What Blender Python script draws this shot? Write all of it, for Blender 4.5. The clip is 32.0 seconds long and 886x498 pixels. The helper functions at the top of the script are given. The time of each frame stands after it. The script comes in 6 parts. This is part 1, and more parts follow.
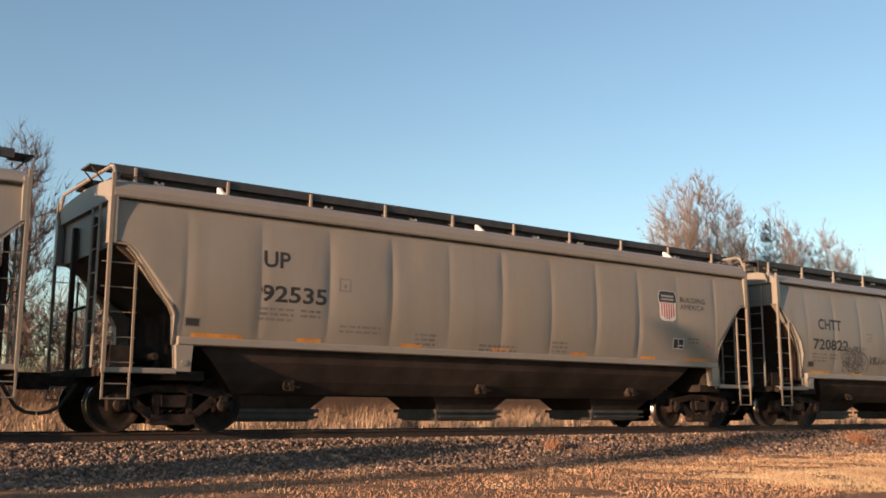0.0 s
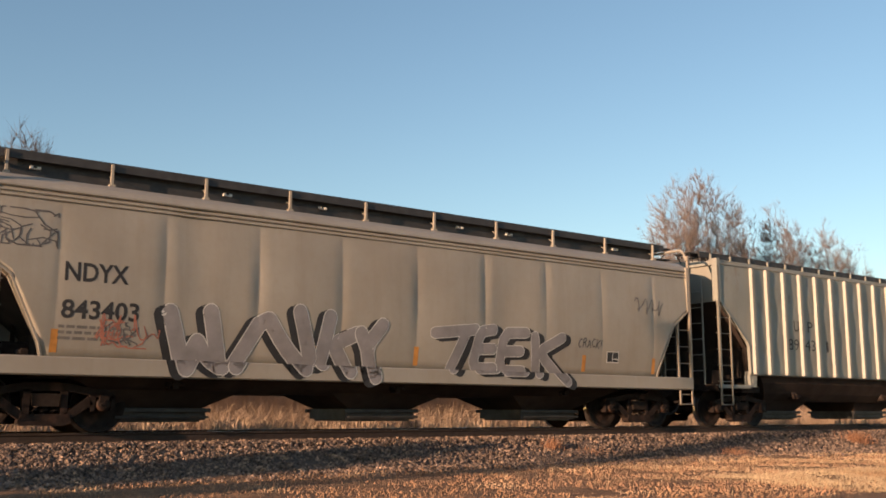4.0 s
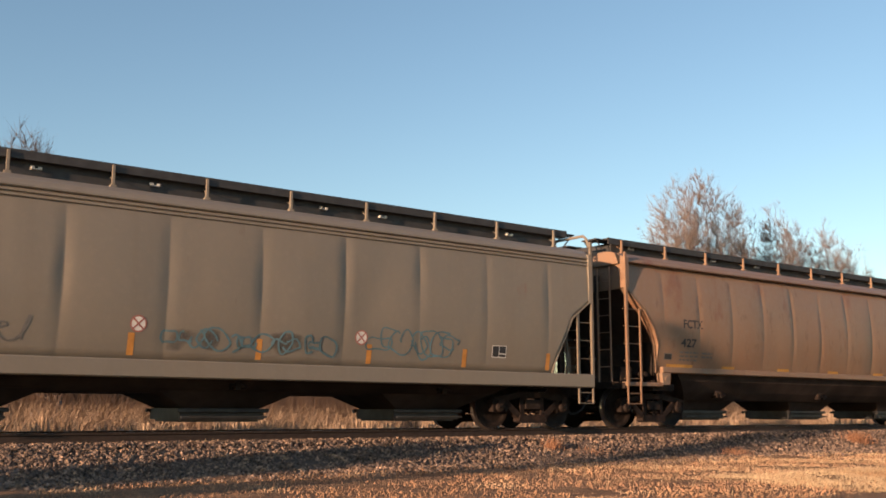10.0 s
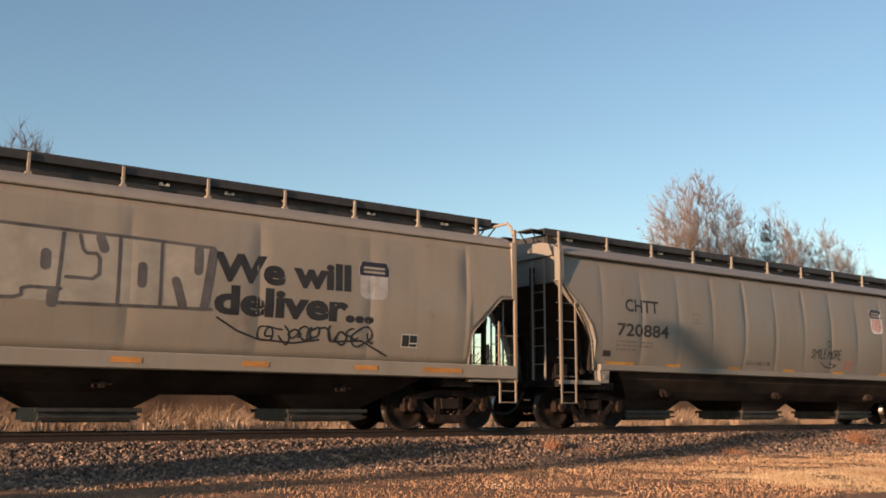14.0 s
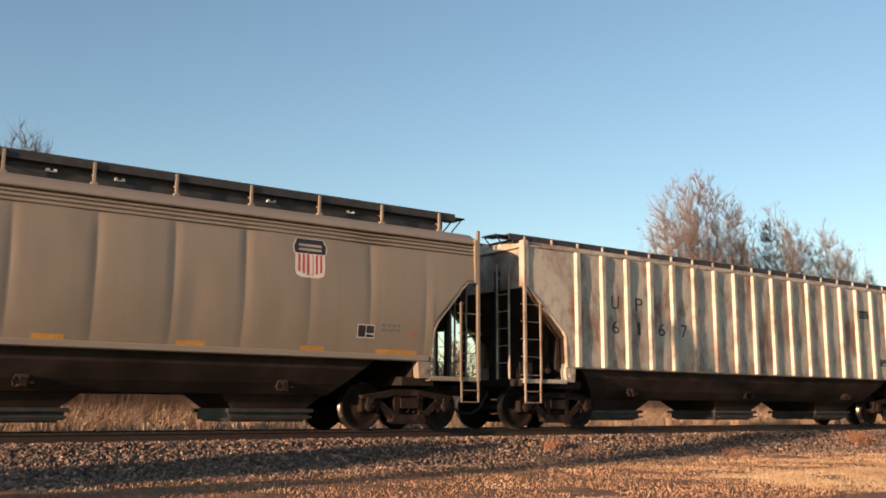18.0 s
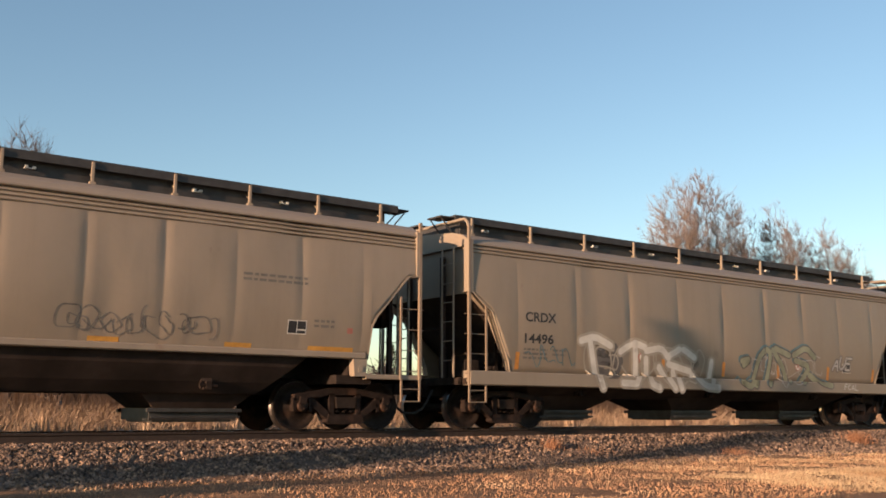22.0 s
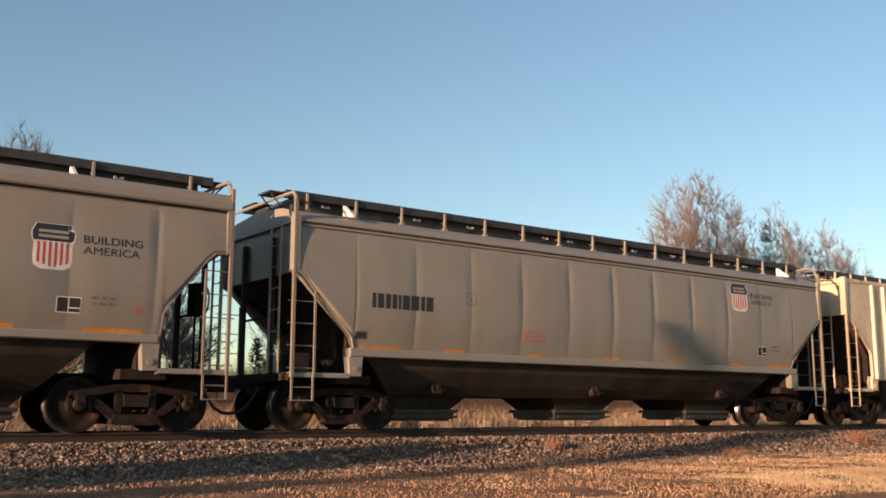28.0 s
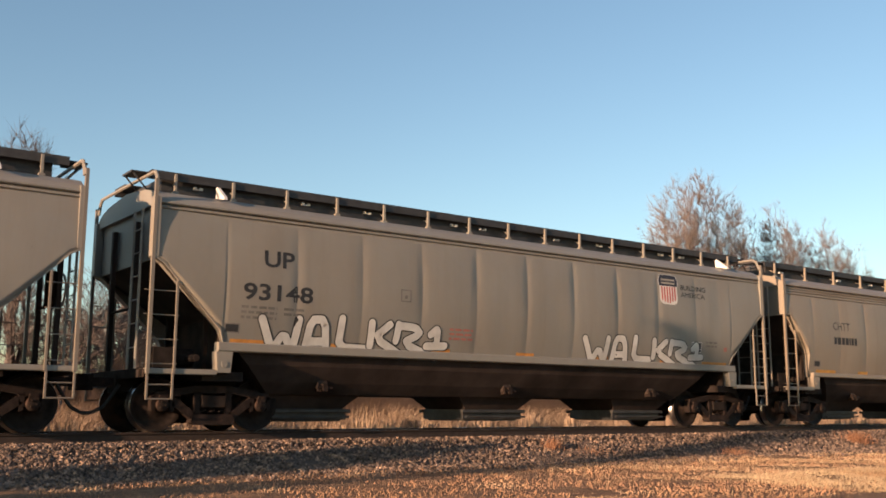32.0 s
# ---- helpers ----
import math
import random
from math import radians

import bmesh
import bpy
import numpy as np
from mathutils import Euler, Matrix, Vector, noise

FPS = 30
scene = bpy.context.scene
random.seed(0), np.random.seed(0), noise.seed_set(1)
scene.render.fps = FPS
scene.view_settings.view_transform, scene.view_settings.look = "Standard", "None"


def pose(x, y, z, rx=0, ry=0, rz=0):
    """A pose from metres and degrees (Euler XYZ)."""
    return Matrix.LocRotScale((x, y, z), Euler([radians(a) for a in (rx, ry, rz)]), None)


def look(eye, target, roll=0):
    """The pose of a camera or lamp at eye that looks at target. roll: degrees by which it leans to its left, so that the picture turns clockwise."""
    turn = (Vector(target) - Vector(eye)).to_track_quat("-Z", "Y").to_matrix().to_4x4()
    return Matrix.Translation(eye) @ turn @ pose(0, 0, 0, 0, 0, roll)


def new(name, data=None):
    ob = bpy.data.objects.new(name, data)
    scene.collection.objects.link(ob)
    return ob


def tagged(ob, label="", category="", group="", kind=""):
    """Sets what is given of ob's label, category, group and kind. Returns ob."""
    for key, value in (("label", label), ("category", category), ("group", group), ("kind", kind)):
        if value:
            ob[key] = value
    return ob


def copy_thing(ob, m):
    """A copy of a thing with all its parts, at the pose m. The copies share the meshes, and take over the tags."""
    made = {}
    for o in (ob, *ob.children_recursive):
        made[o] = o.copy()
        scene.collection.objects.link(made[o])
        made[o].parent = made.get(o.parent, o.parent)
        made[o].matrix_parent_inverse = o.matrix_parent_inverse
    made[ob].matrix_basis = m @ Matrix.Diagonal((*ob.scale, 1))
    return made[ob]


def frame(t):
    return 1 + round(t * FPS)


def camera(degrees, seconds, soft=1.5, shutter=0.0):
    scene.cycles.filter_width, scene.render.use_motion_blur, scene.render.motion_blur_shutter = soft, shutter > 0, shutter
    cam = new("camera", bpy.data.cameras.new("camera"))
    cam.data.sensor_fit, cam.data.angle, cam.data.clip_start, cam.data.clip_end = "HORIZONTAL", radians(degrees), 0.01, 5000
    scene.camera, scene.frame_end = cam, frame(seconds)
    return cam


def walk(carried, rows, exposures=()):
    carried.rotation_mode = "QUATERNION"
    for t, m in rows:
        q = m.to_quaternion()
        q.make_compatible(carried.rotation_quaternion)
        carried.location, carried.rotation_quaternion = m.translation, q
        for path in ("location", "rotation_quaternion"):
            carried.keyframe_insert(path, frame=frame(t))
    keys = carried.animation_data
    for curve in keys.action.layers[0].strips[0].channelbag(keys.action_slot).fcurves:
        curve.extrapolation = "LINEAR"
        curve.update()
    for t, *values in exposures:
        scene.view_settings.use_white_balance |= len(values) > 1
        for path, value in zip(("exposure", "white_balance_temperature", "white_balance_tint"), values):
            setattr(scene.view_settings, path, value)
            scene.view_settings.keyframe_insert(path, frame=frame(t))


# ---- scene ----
SPEED = 18.333          # the train's pace, metres a second, towards -x
EYE = Vector((0.0, -17.271, 0.369))
YAW, PITCH, ROLL = radians(36.202), radians(9.413), 0.19
AIM = Vector((math.sin(YAW) * math.cos(PITCH), math.cos(YAW) * math.cos(PITCH), math.sin(PITCH)))

cam = camera(48.76, 32.0, soft=1.75)
walk(cam, [(0, look(EYE, EYE + AIM, ROLL)), (32, look(EYE, EYE + AIM, ROLL))], [(0, 1.22), (2, 1.22), (3, 1.16), (4.5, 1.10), (7, 1.12), (8, 1.20), (11, 1.21), (12, 1.15), (13, 0.95), (14, 1.09), (15, 1.22), (18, 1.14), (19, 1.00), (20, 1.16), (22, 1.20), (24, 1.11), (26, 1.12), (28.5, 1.11), (29, 1.01), (30, 0.97), (31, 1.19), (32, 1.22)])

# ---- light: a low evening sun that grazes the sides of the train ----
SUN_AZ, SUN_EL = radians(10.5), radians(7.5)
sun_way = Vector((-math.cos(SUN_AZ) * math.cos(SUN_EL), -math.sin(SUN_AZ) * math.cos(SUN_EL), math.sin(SUN_EL)))
world = bpy.data.worlds.new("world")
scene.world = world
world.use_nodes = True
wn = world.node_tree.nodes
sky = wn.new("ShaderNodeTexSky")
sky.sky_type, sky.sun_disc = "NISHITA", False
sky.sun_elevation, sky.sun_rotation = SUN_EL, math.atan2(sun_way.x, sun_way.y)
sky.altitude, sky.air_density, sky.dust_density, sky.ozone_density = 300, 1.0, 0.6, 1.55
wn["Background"].inputs["Strength"].default_value = 0.105
world.node_tree.links.new(sky.outputs[0], wn["Background"].inputs["Color"])
sun = new("sun", bpy.data.lights.new("sun", "SUN"))
sun.data.energy, sun.data.angle, sun.data.color = 4.9, radians(0.6), (1.0, 0.625, 0.39)
sun.matrix_world = look(sun_way * 200, (0, 0, 0))


# ---- materials ----
def material(name, colour, rough=0.6, metal=0.0, vary=0.25, scale=6.0, bump=0.0, bump_scale=40.0, stretch=(1, 1, 1), second=None, second_at=0.55, spec=0.4):
    m = bpy.data.materials.new(name)
    m.use_nodes = True
    n, l = m.node_tree.nodes, m.node_tree.links
    b = n["Principled BSDF"]
    b.inputs["Roughness"].default_value, b.inputs["Metallic"].default_value = rough, metal
    b.inputs["Specular IOR Level"].default_value = spec
    tc = n.new("ShaderNodeTexCoord")
    mp = n.new("ShaderNodeMapping")
    mp.inputs["Scale"].default_value = stretch
    l.new(tc.outputs["Object"], mp.inputs["Vector"])
    n1 = n.new("ShaderNodeTexNoise")
    n1.inputs["Scale"].default_value, n1.inputs["Detail"].default_value, n1.inputs["Roughness"].default_value = scale, 6, 0.65
    l.new(mp.outputs[0], n1.inputs["Vector"])
    r = n.new("ShaderNodeValToRGB")
    lo, hi = [c * (1 - vary) for c in colour], [min(1, c * (1 + vary)) for c in colour]
    r.color_ramp.elements[0].position, r.color_ramp.elements[1].position = 0.3, 0.7
    r.color_ramp.elements[0].color, r.color_ramp.elements[1].color = (*lo, 1), (*hi, 1)
    l.new(n1.outputs["Fac"], r.inputs["Fac"])
    out = r.outputs["Color"]
    if second:
        n2 = n.new("ShaderNodeTexNoise")
        n2.inputs["Scale"].default_value, n2.inputs["Detail"].default_value = scale * 0.3, 5
        l.new(mp.outputs[0], n2.inputs["Vector"])
        r2 = n.new("ShaderNodeValToRGB")
        r2.color_ramp.elements[0].position, r2.color_ramp.elements[1].position = second_at, second_at + 0.12
        l.new(n2.outputs["Fac"], r2.inputs["Fac"])
        mx = n.new("ShaderNodeMixRGB")
        mx.inputs["Color2"].default_value = (*second, 1)
        l.new(r2.outputs["Color"], mx.inputs["Fac"])
        l.new(out, mx.inputs["Color1"])
        out = mx.outputs["Color"]
    l.new(out, b.inputs["Base Color"])
    if bump:
        n3 = n.new("ShaderNodeTexNoise")
        n3.inputs["Scale"].default_value, n3.inputs["Detail"].default_value = bump_scale, 4
        l.new(mp.outputs[0], n3.inputs["Vector"])
        bp = n.new("ShaderNodeBump")
        bp.inputs["Strength"].default_value, bp.inputs["Distance"].default_value = bump, 0.02
        l.new(n3.outputs["Fac"], bp.inputs["Height"])
        l.new(bp.outputs[0], b.inputs["Normal"])
    return m


def paint_material(name):
    """Weathered car paint: its colour is the object's colour, the object's alpha says how rusty it is."""
    m = bpy.data.materials.new(name)
    m.use_nodes = True
    n, l = m.node_tree.nodes, m.node_tree.links
    b = n["Principled BSDF"]
    b.inputs["Roughness"].default_value = 0.48
    b.inputs["Specular IOR Level"].default_value = 0.45
    info = n.new("ShaderNodeObjectInfo")
    tc = n.new("ShaderNodeTexCoord")
    off = n.new("ShaderNodeVectorMath")
    off.operation = "MULTIPLY_ADD"
    l.new(info.outputs["Random"], off.inputs[0])
    off.inputs[1].default_value = (37, 0, 11)
    l.new(tc.outputs["Object"], off.inputs[2])

    def tex(stretch, scale, detail, lo, hi):
        mp = n.new("ShaderNodeMapping")
        mp.inputs["Scale"].default_value = stretch
        l.new(off.outputs[0], mp.inputs["Vector"])
        t = n.new("ShaderNodeTexNoise")
        t.inputs["Scale"].default_value, t.inputs["Detail"].default_value, t.inputs["Roughness"].default_value = scale, detail, 0.65
        l.new(mp.outputs[0], t.inputs["Vector"])
        r = n.new("ShaderNodeMapRange")
        r.inputs["From Min"].default_value, r.inputs["From Max"].default_value = lo, hi
        l.new(t.outputs["Fac"], r.inputs["Value"])
        return r.outputs["Result"]

    def mix(fac, a, c2, kind="MIX"):
        x = n.new("ShaderNodeMixRGB")
        x.blend_type = kind
        if isinstance(fac, float):
            x.inputs["Fac"].default_value = fac
        else:
            l.new(fac, x.inputs["Fac"])
        l.new(a, x.inputs["Color1"])
        if isinstance(c2, tuple):
            x.inputs["Color2"].default_value = (*c2, 1)
        else:
            l.new(c2, x.inputs["Color2"])
        return x.outputs["Color"]

    def times(a, k):
        x = n.new("ShaderNodeMath")
        x.operation = "MULTIPLY"
        l.new(a, x.inputs[0])
        if isinstance(k, float):
            x.inputs[1].default_value = k
        else:
            l.new(k, x.inputs[1])
        return x.outputs[0]

    c = info.outputs["Color"]
    c = mix(times(tex((1, 1, 1), 0.55, 5, 0.38, 0.70), 0.46), c, (0.20, 0.165, 0.125), "MIX")       # broad grime
    c = mix(times(tex((3.2, 1, 0.3), 1.0, 6, 0.50, 0.80), 0.30), c, (0.15, 0.115, 0.082), "MIX")    # streaks that run down
    c = mix(times(tex((1, 1, 1), 9.0, 6, 0.50, 0.80), 0.36), c, (0.24, 0.20, 0.16), "MIX")        # spots
    # rust: the rustier the car, the more of the noise passes the threshold
    edge = n.new("ShaderNodeMath")
    edge.operation, edge.inputs[1].default_value, edge.inputs[2].default_value = "MULTIPLY_ADD", -0.32, 0.70
    l.new(info.outputs["Alpha"], edge.inputs[0])
    for stretch, scale, strength, colour in (((1.5, 1, 0.75), 0.75, 0.90, (0.17, 0.066, 0.034)), ((2.6, 1, 1.1), 1.6, 0.6, (0.09, 0.04, 0.024))):
        raw = tex(stretch, scale, 8, 0.0, 1.0)
        over = n.new("ShaderNodeMath")
        over.operation = "SUBTRACT"
        l.new(raw, over.inputs[0]), l.new(edge.outputs[0], over.inputs[1])
        wide = n.new("ShaderNodeMapRange")
        wide.inputs["From Max"].default_value = 0.16
        l.new(over.outputs[0], wide.inputs["Value"])
        c = mix(times(wide.outputs["Result"], strength), c, colour, "MIX")
    l.new(c, b.inputs["Base Color"])
    t = n.new("ShaderNodeTexNoise")
    t.inputs["Scale"].default_value, t.inputs["Detail"].default_value = 2.2, 3
    l.new(off.outputs[0], t.inputs["Vector"])
    bp = n.new("ShaderNodeBump")
    bp.inputs["Strength"].default_value, bp.inputs["Distance"].default_value = 0.4, 0.02
    l.new(t.outputs["Fac"], bp.inputs["Height"])
    l.new(bp.outputs[0], b.inputs["Normal"])
    return m


PAINT = paint_material("weathered_paint")
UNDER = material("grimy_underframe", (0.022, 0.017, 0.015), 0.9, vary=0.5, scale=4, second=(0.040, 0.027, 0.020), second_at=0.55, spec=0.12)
# hopper grime, darkened further to carry the shade under slopes and ends
BAY = material("hopper_grime_and_shade", (0.043, 0.032, 0.028), 0.75, vary=0.35, scale=1.6, second=(0.021, 0.0155, 0.0135), second_at=0.54, spec=0.12)
CAST = material("cast_steel", (0.020, 0.014, 0.012), 0.75, vary=0.5, scale=7, second=(0.062, 0.035, 0.025), second_at=0.58, bump=0.3, spec=0.12)
TREAD = material("wheel_steel", (0.020, 0.015, 0.013), 0.6, 0.2, vary=0.5, scale=6, second=(0.075, 0.040, 0.027), spec=0.12)
BRIGHT = material("worn_tread", (0.45, 0.42, 0.40), 0.28, 1.0, vary=0.1)
BOARD = material("galvanised_walkway", (0.04, 0.04, 0.042), 0.6, 0.2, vary=0.3, scale=5)
GATE = material("gate_steel", (0.045, 0.044, 0.044), 0.5, 0.3, vary=0.35, scale=4)
BLACK = material("black_stencil", (0.022, 0.022, 0.024), 0.6, vary=0.4, scale=3)
FADED = material("faded_stencil", (0.135, 0.125, 0.115), 0.7, vary=0.3, scale=3)
WHITE = material("white_stencil", (0.62, 0.60, 0.56), 0.6, vary=0.15, scale=4)
HAZED = material("dulled_white", (0.36, 0.35, 0.34), 0.6, vary=0.2, scale=5)
ORANGE = material("amber_reflector", (0.45, 0.20, 0.05), 0.4, vary=0.3, scale=4)
YELLOW = material("yellow_reflector", (0.45, 0.235, 0.055), 0.4, vary=0.25, scale=4)
RED = material("emblem_red", (0.42, 0.07, 0.06), 0.55, vary=0.2, scale=5)
BLUE = material("emblem_blue", (0.02, 0.021, 0.034), 0.55, vary=0.2, scale=5)
REDTEXT = material("red_stencil", (0.34, 0.13, 0.105), 0.6, vary=0.2, scale=5)
GREEN = material("green_mark", (0.28, 0.55, 0.16), 0.6, vary=0.2)
RUBBER = material("black_rubber", (0.02, 0.02, 0.02), 0.7)
SILVER = material("silver_spray", (0.215, 0.205, 0.21), 0.5, 0.0, vary=0.2, scale=2)
CHALK = material("white_spray", (0.52, 0.51, 0.48), 0.6, vary=0.2, scale=2)
SMOKE = material("dark_spray", (0.09, 0.085, 0.085), 0.6, vary=0.4, scale=2)
TEAL = material("teal_spray", (0.085, 0.15, 0.175), 0.6, vary=0.4, scale=2)
CORAL = material("red_spray", (0.34, 0.13, 0.09), 0.6, vary=0.4, scale=2)
OLIVE = material("green_spray", (0.22, 0.235, 0.17), 0.6, vary=0.3, scale=2)
TAN = material("tan_spray", (0.37, 0.27, 0.18), 0.6, vary=0.3, scale=2)
CREAM = material("pale_spray", (0.30, 0.275, 0.235), 0.6, vary=0.2, scale=2)
DULLRED = material("dull_red_mark", (0.22, 0.12, 0.085), 0.6, vary=0.3, scale=4)
GALV = material("bright_galvanised", (0.30, 0.29, 0.275), 0.5, 0.1, vary=0.2, scale=4)
STONEGREY = material("dull_grey_spray", (0.17, 0.16, 0.145), 0.6, vary=0.3, scale=2)
LILAC = material("lilac_spray", (0.25, 0.225, 0.26), 0.6, vary=0.25, scale=2)
DUSK = material("dusky_violet_spray", (0.10, 0.075, 0.11), 0.6, vary=0.3, scale=2)
VIOLET = material("violet_spray", (0.20, 0.15, 0.28), 0.6, vary=0.4, scale=2)
RAIL = material("rusty_rail", (0.028, 0.018, 0.014), 0.7, vary=0.4, scale=8)
RAILTOP = material("rail_head", (0.50, 0.46, 0.43), 0.3, 1.0, vary=0.1)
TIE = material("creosoted_timber", (0.09, 0.065, 0.05), 0.9, vary=0.4, scale=10, stretch=(1, 0.15, 1), bump=0.4)
STONE = material("ballast_stone", (0.115, 0.083, 0.066), 0.85, vary=0.7, scale=14.0, second=(0.25, 0.17, 0.12), second_at=0.52)
mixed = STONE.node_tree       # every stone has its own tone, from near black to pale tan
own = mixed.nodes.new("ShaderNodeNewGeometry")
tone = mixed.nodes.new("ShaderNodeMapRange")
tone.inputs["To Min"].default_value, tone.inputs["To Max"].default_value = 0.30, 1.75
mixed.links.new(own.outputs["Random Per Island"], tone.inputs["Value"])
toned = mixed.nodes.new("ShaderNodeVectorMath")
toned.operation = "SCALE"
mixed.links.new(mixed.nodes["Principled BSDF"].inputs["Base Color"].links[0].from_socket, toned.inputs[0])
mixed.links.new(tone.outputs["Result"], toned.inputs["Scale"])
mixed.links.new(toned.outputs[0], mixed.nodes["Principled BSDF"].inputs["Base Color"])
HAY = material("bleached_grass", (0.47, 0.355, 0.22), 0.85, vary=0.35, scale=1.0, second=(0.33, 0.21, 0.115), second_at=0.55)
CLOD = material("dirt_clod", (0.25, 0.145, 0.085), 0.95, vary=0.5, scale=2.0, second=(0.40, 0.27, 0.165), second_at=0.55)
STRAW = material("dry_grass", (0.31, 0.222, 0.148), 0.85, vary=0.45, scale=2.2, second=(0.17, 0.112, 0.075), second_at=0.55)
WEED = material("red_weed", (0.25, 0.125, 0.07), 0.85, vary=0.35, scale=2.0)
MOUND = material("tumbled_grass", (0.37, 0.27, 0.185), 0.85, vary=0.5, scale=2.4, second=(0.19, 0.125, 0.085), second_at=0.52)
SCRUB = material("winter_scrub", (0.20, 0.130, 0.088), 0.9, vary=0.4, scale=0.8, second=(0.20, 0.14, 0.095))
BARK = material("bare_bark", (0.115, 0.095, 0.088), 0.9, vary=0.35, scale=3.0, second=(0.15, 0.12, 0.105), bump=0.3)
LIMB = material("weathered_limbs", (0.17, 0.138, 0.125), 0.9, vary=0.35, scale=2.0, second=(0.21, 0.175, 0.16))
TWIG = material("pale_twigs", (0.225, 0.192, 0.183), 0.9, vary=0.35, scale=0.6)
LEAF = material("conifer_needles", (0.05, 0.065, 0.035), 0.8, vary=0.4, scale=2.0)


def ground_material():
    m = bpy.data.materials.new("trackside_ground")
    m.use_nodes = True
    n, l = m.node_tree.nodes, m.node_tree.links
    b = n["Principled BSDF"]
    b.inputs["Roughness"].default_value = 0.95
    b.inputs["Specular IOR Level"].default_value = 0.15
    tc = n.new("ShaderNodeTexCoord")
    sep = n.new("ShaderNodeSeparateXYZ")
    l.new(tc.outputs["Object"], sep.inputs[0])

    def tex(scale, detail=6, rough=0.65):
        t = n.new("ShaderNodeTexNoise")
        t.inputs["Scale"].default_value, t.inputs["Detail"].default_value, t.inputs["Roughness"].default_value = scale, detail, rough
        l.new(tc.outputs["Object"], t.inputs["Vector"])
        return t.outputs["Fac"]

    def ramp(f, *stops):
        r = n.new("ShaderNodeValToRGB")
        while len(r.color_ramp.elements) < len(stops):
            r.color_ramp.elements.new(0.5)
        for e, (p, c) in zip(r.color_ramp.elements, stops):
            e.position, e.color = p, (*c, 1)
        l.new(f, r.inputs["Fac"])
        return r.outputs["Color"]

    def mix(f, a, c2):
        x = n.new("ShaderNodeMixRGB")
        l.new(f, x.inputs["Fac"]), l.new(a, x.inputs["Color1"]), l.new(c2, x.inputs["Color2"])
        return x.outputs["Color"]

    def band(lo, hi, wob):
        a = n.new("ShaderNodeMath")
        a.operation = "MULTIPLY_ADD"
        l.new(tex(1.1), a.inputs[0])
        a.inputs[1].default_value = wob
        l.new(sep.outputs["Y"], a.inputs[2])
        r = n.new("ShaderNodeMapRange")
        r.inputs["From Min"].default_value, r.inputs["From Max"].default_value = lo + wob / 2, hi + wob / 2
        l.new(a.outputs[0], r.inputs["Value"])
        return r.outputs["Result"]

    dirt = mix(tex(1.3), ramp(tex(14), (0.3, (0.135, 0.080, 0.050)), (0.7, (0.265, 0.162, 0.10))), ramp(tex(5), (0.35, (0.165, 0.099, 0.061)), (0.7, (0.315, 0.212, 0.13))))
    dirt = mix(ramp(tex(0.8, 8, 0.7), (0.50, (0, 0, 0)), (0.62, (0.75, 0.75, 0.75))), dirt, ramp(tex(9), (0.3, (0.085, 0.052, 0.035)), (0.7, (0.18, 0.11, 0.07))))
    stone = ramp(tex(22), (0.3, (0.05, 0.04, 0.034)), (0.7, (0.17, 0.13, 0.105)))
    straw = ramp(tex(3), (0.3, (0.25, 0.15, 0.08)), (0.7, (0.45, 0.29, 0.15)))
    c = mix(band(-3.35, -2.75, 0.9), dirt, stone)
    c = mix(band(2.9, 3.5, 0.8), c, straw)
    l.new(c, b.inputs["Base Color"])
    bp = n.new("ShaderNodeBump")
    bp.inputs["Strength"].default_value, bp.inputs["Distance"].default_value = 0.9, 0.05
    l.new(tex(11, 8, 0.7), bp.inputs["Height"])
    l.new(bp.outputs[0], b.inputs["Normal"])
    return m


def overspray_material(name, colour):
    """Thin sprayed paint that fades out at its edges."""
    m = material(name, colour, 0.7, vary=0.3, scale=3)
    n, l = m.node_tree.nodes, m.node_tree.links
    at = n.new("ShaderNodeAttribute")
    at.attribute_name = "soft"
    tc = n.new("ShaderNodeTexCoord")
    t = n.new("ShaderNodeTexNoise")
    t.inputs["Scale"].default_value, t.inputs["Detail"].default_value = 3.5, 5
    l.new(tc.outputs["Object"], t.inputs["Vector"])
    k = n.new("ShaderNodeMath")
    k.operation = "MULTIPLY"
    l.new(at.outputs["Fac"], k.inputs[0]), l.new(t.outputs["Fac"], k.inputs[1])
    mr = n.new("ShaderNodeMapRange")
    mr.inputs["From Min"].default_value, mr.inputs["From Max"].default_value, mr.inputs["To Max"].default_value = 0.20, 0.75, 0.8
    l.new(k.outputs[0], mr.inputs["Value"])
    l.new(mr.outputs["Result"], n["Principled BSDF"].inputs["Alpha"])
    t.inputs["Roughness"].default_value = 0.75
    return m


SMUDGE = overspray_material("dark_overspray", (0.09, 0.085, 0.08))
MOSS = overspray_material("green_overspray", (0.22, 0.27, 0.12))
UMBER = overspray_material("brown_overspray", (0.16, 0.095, 0.055))
GROUND = ground_material()


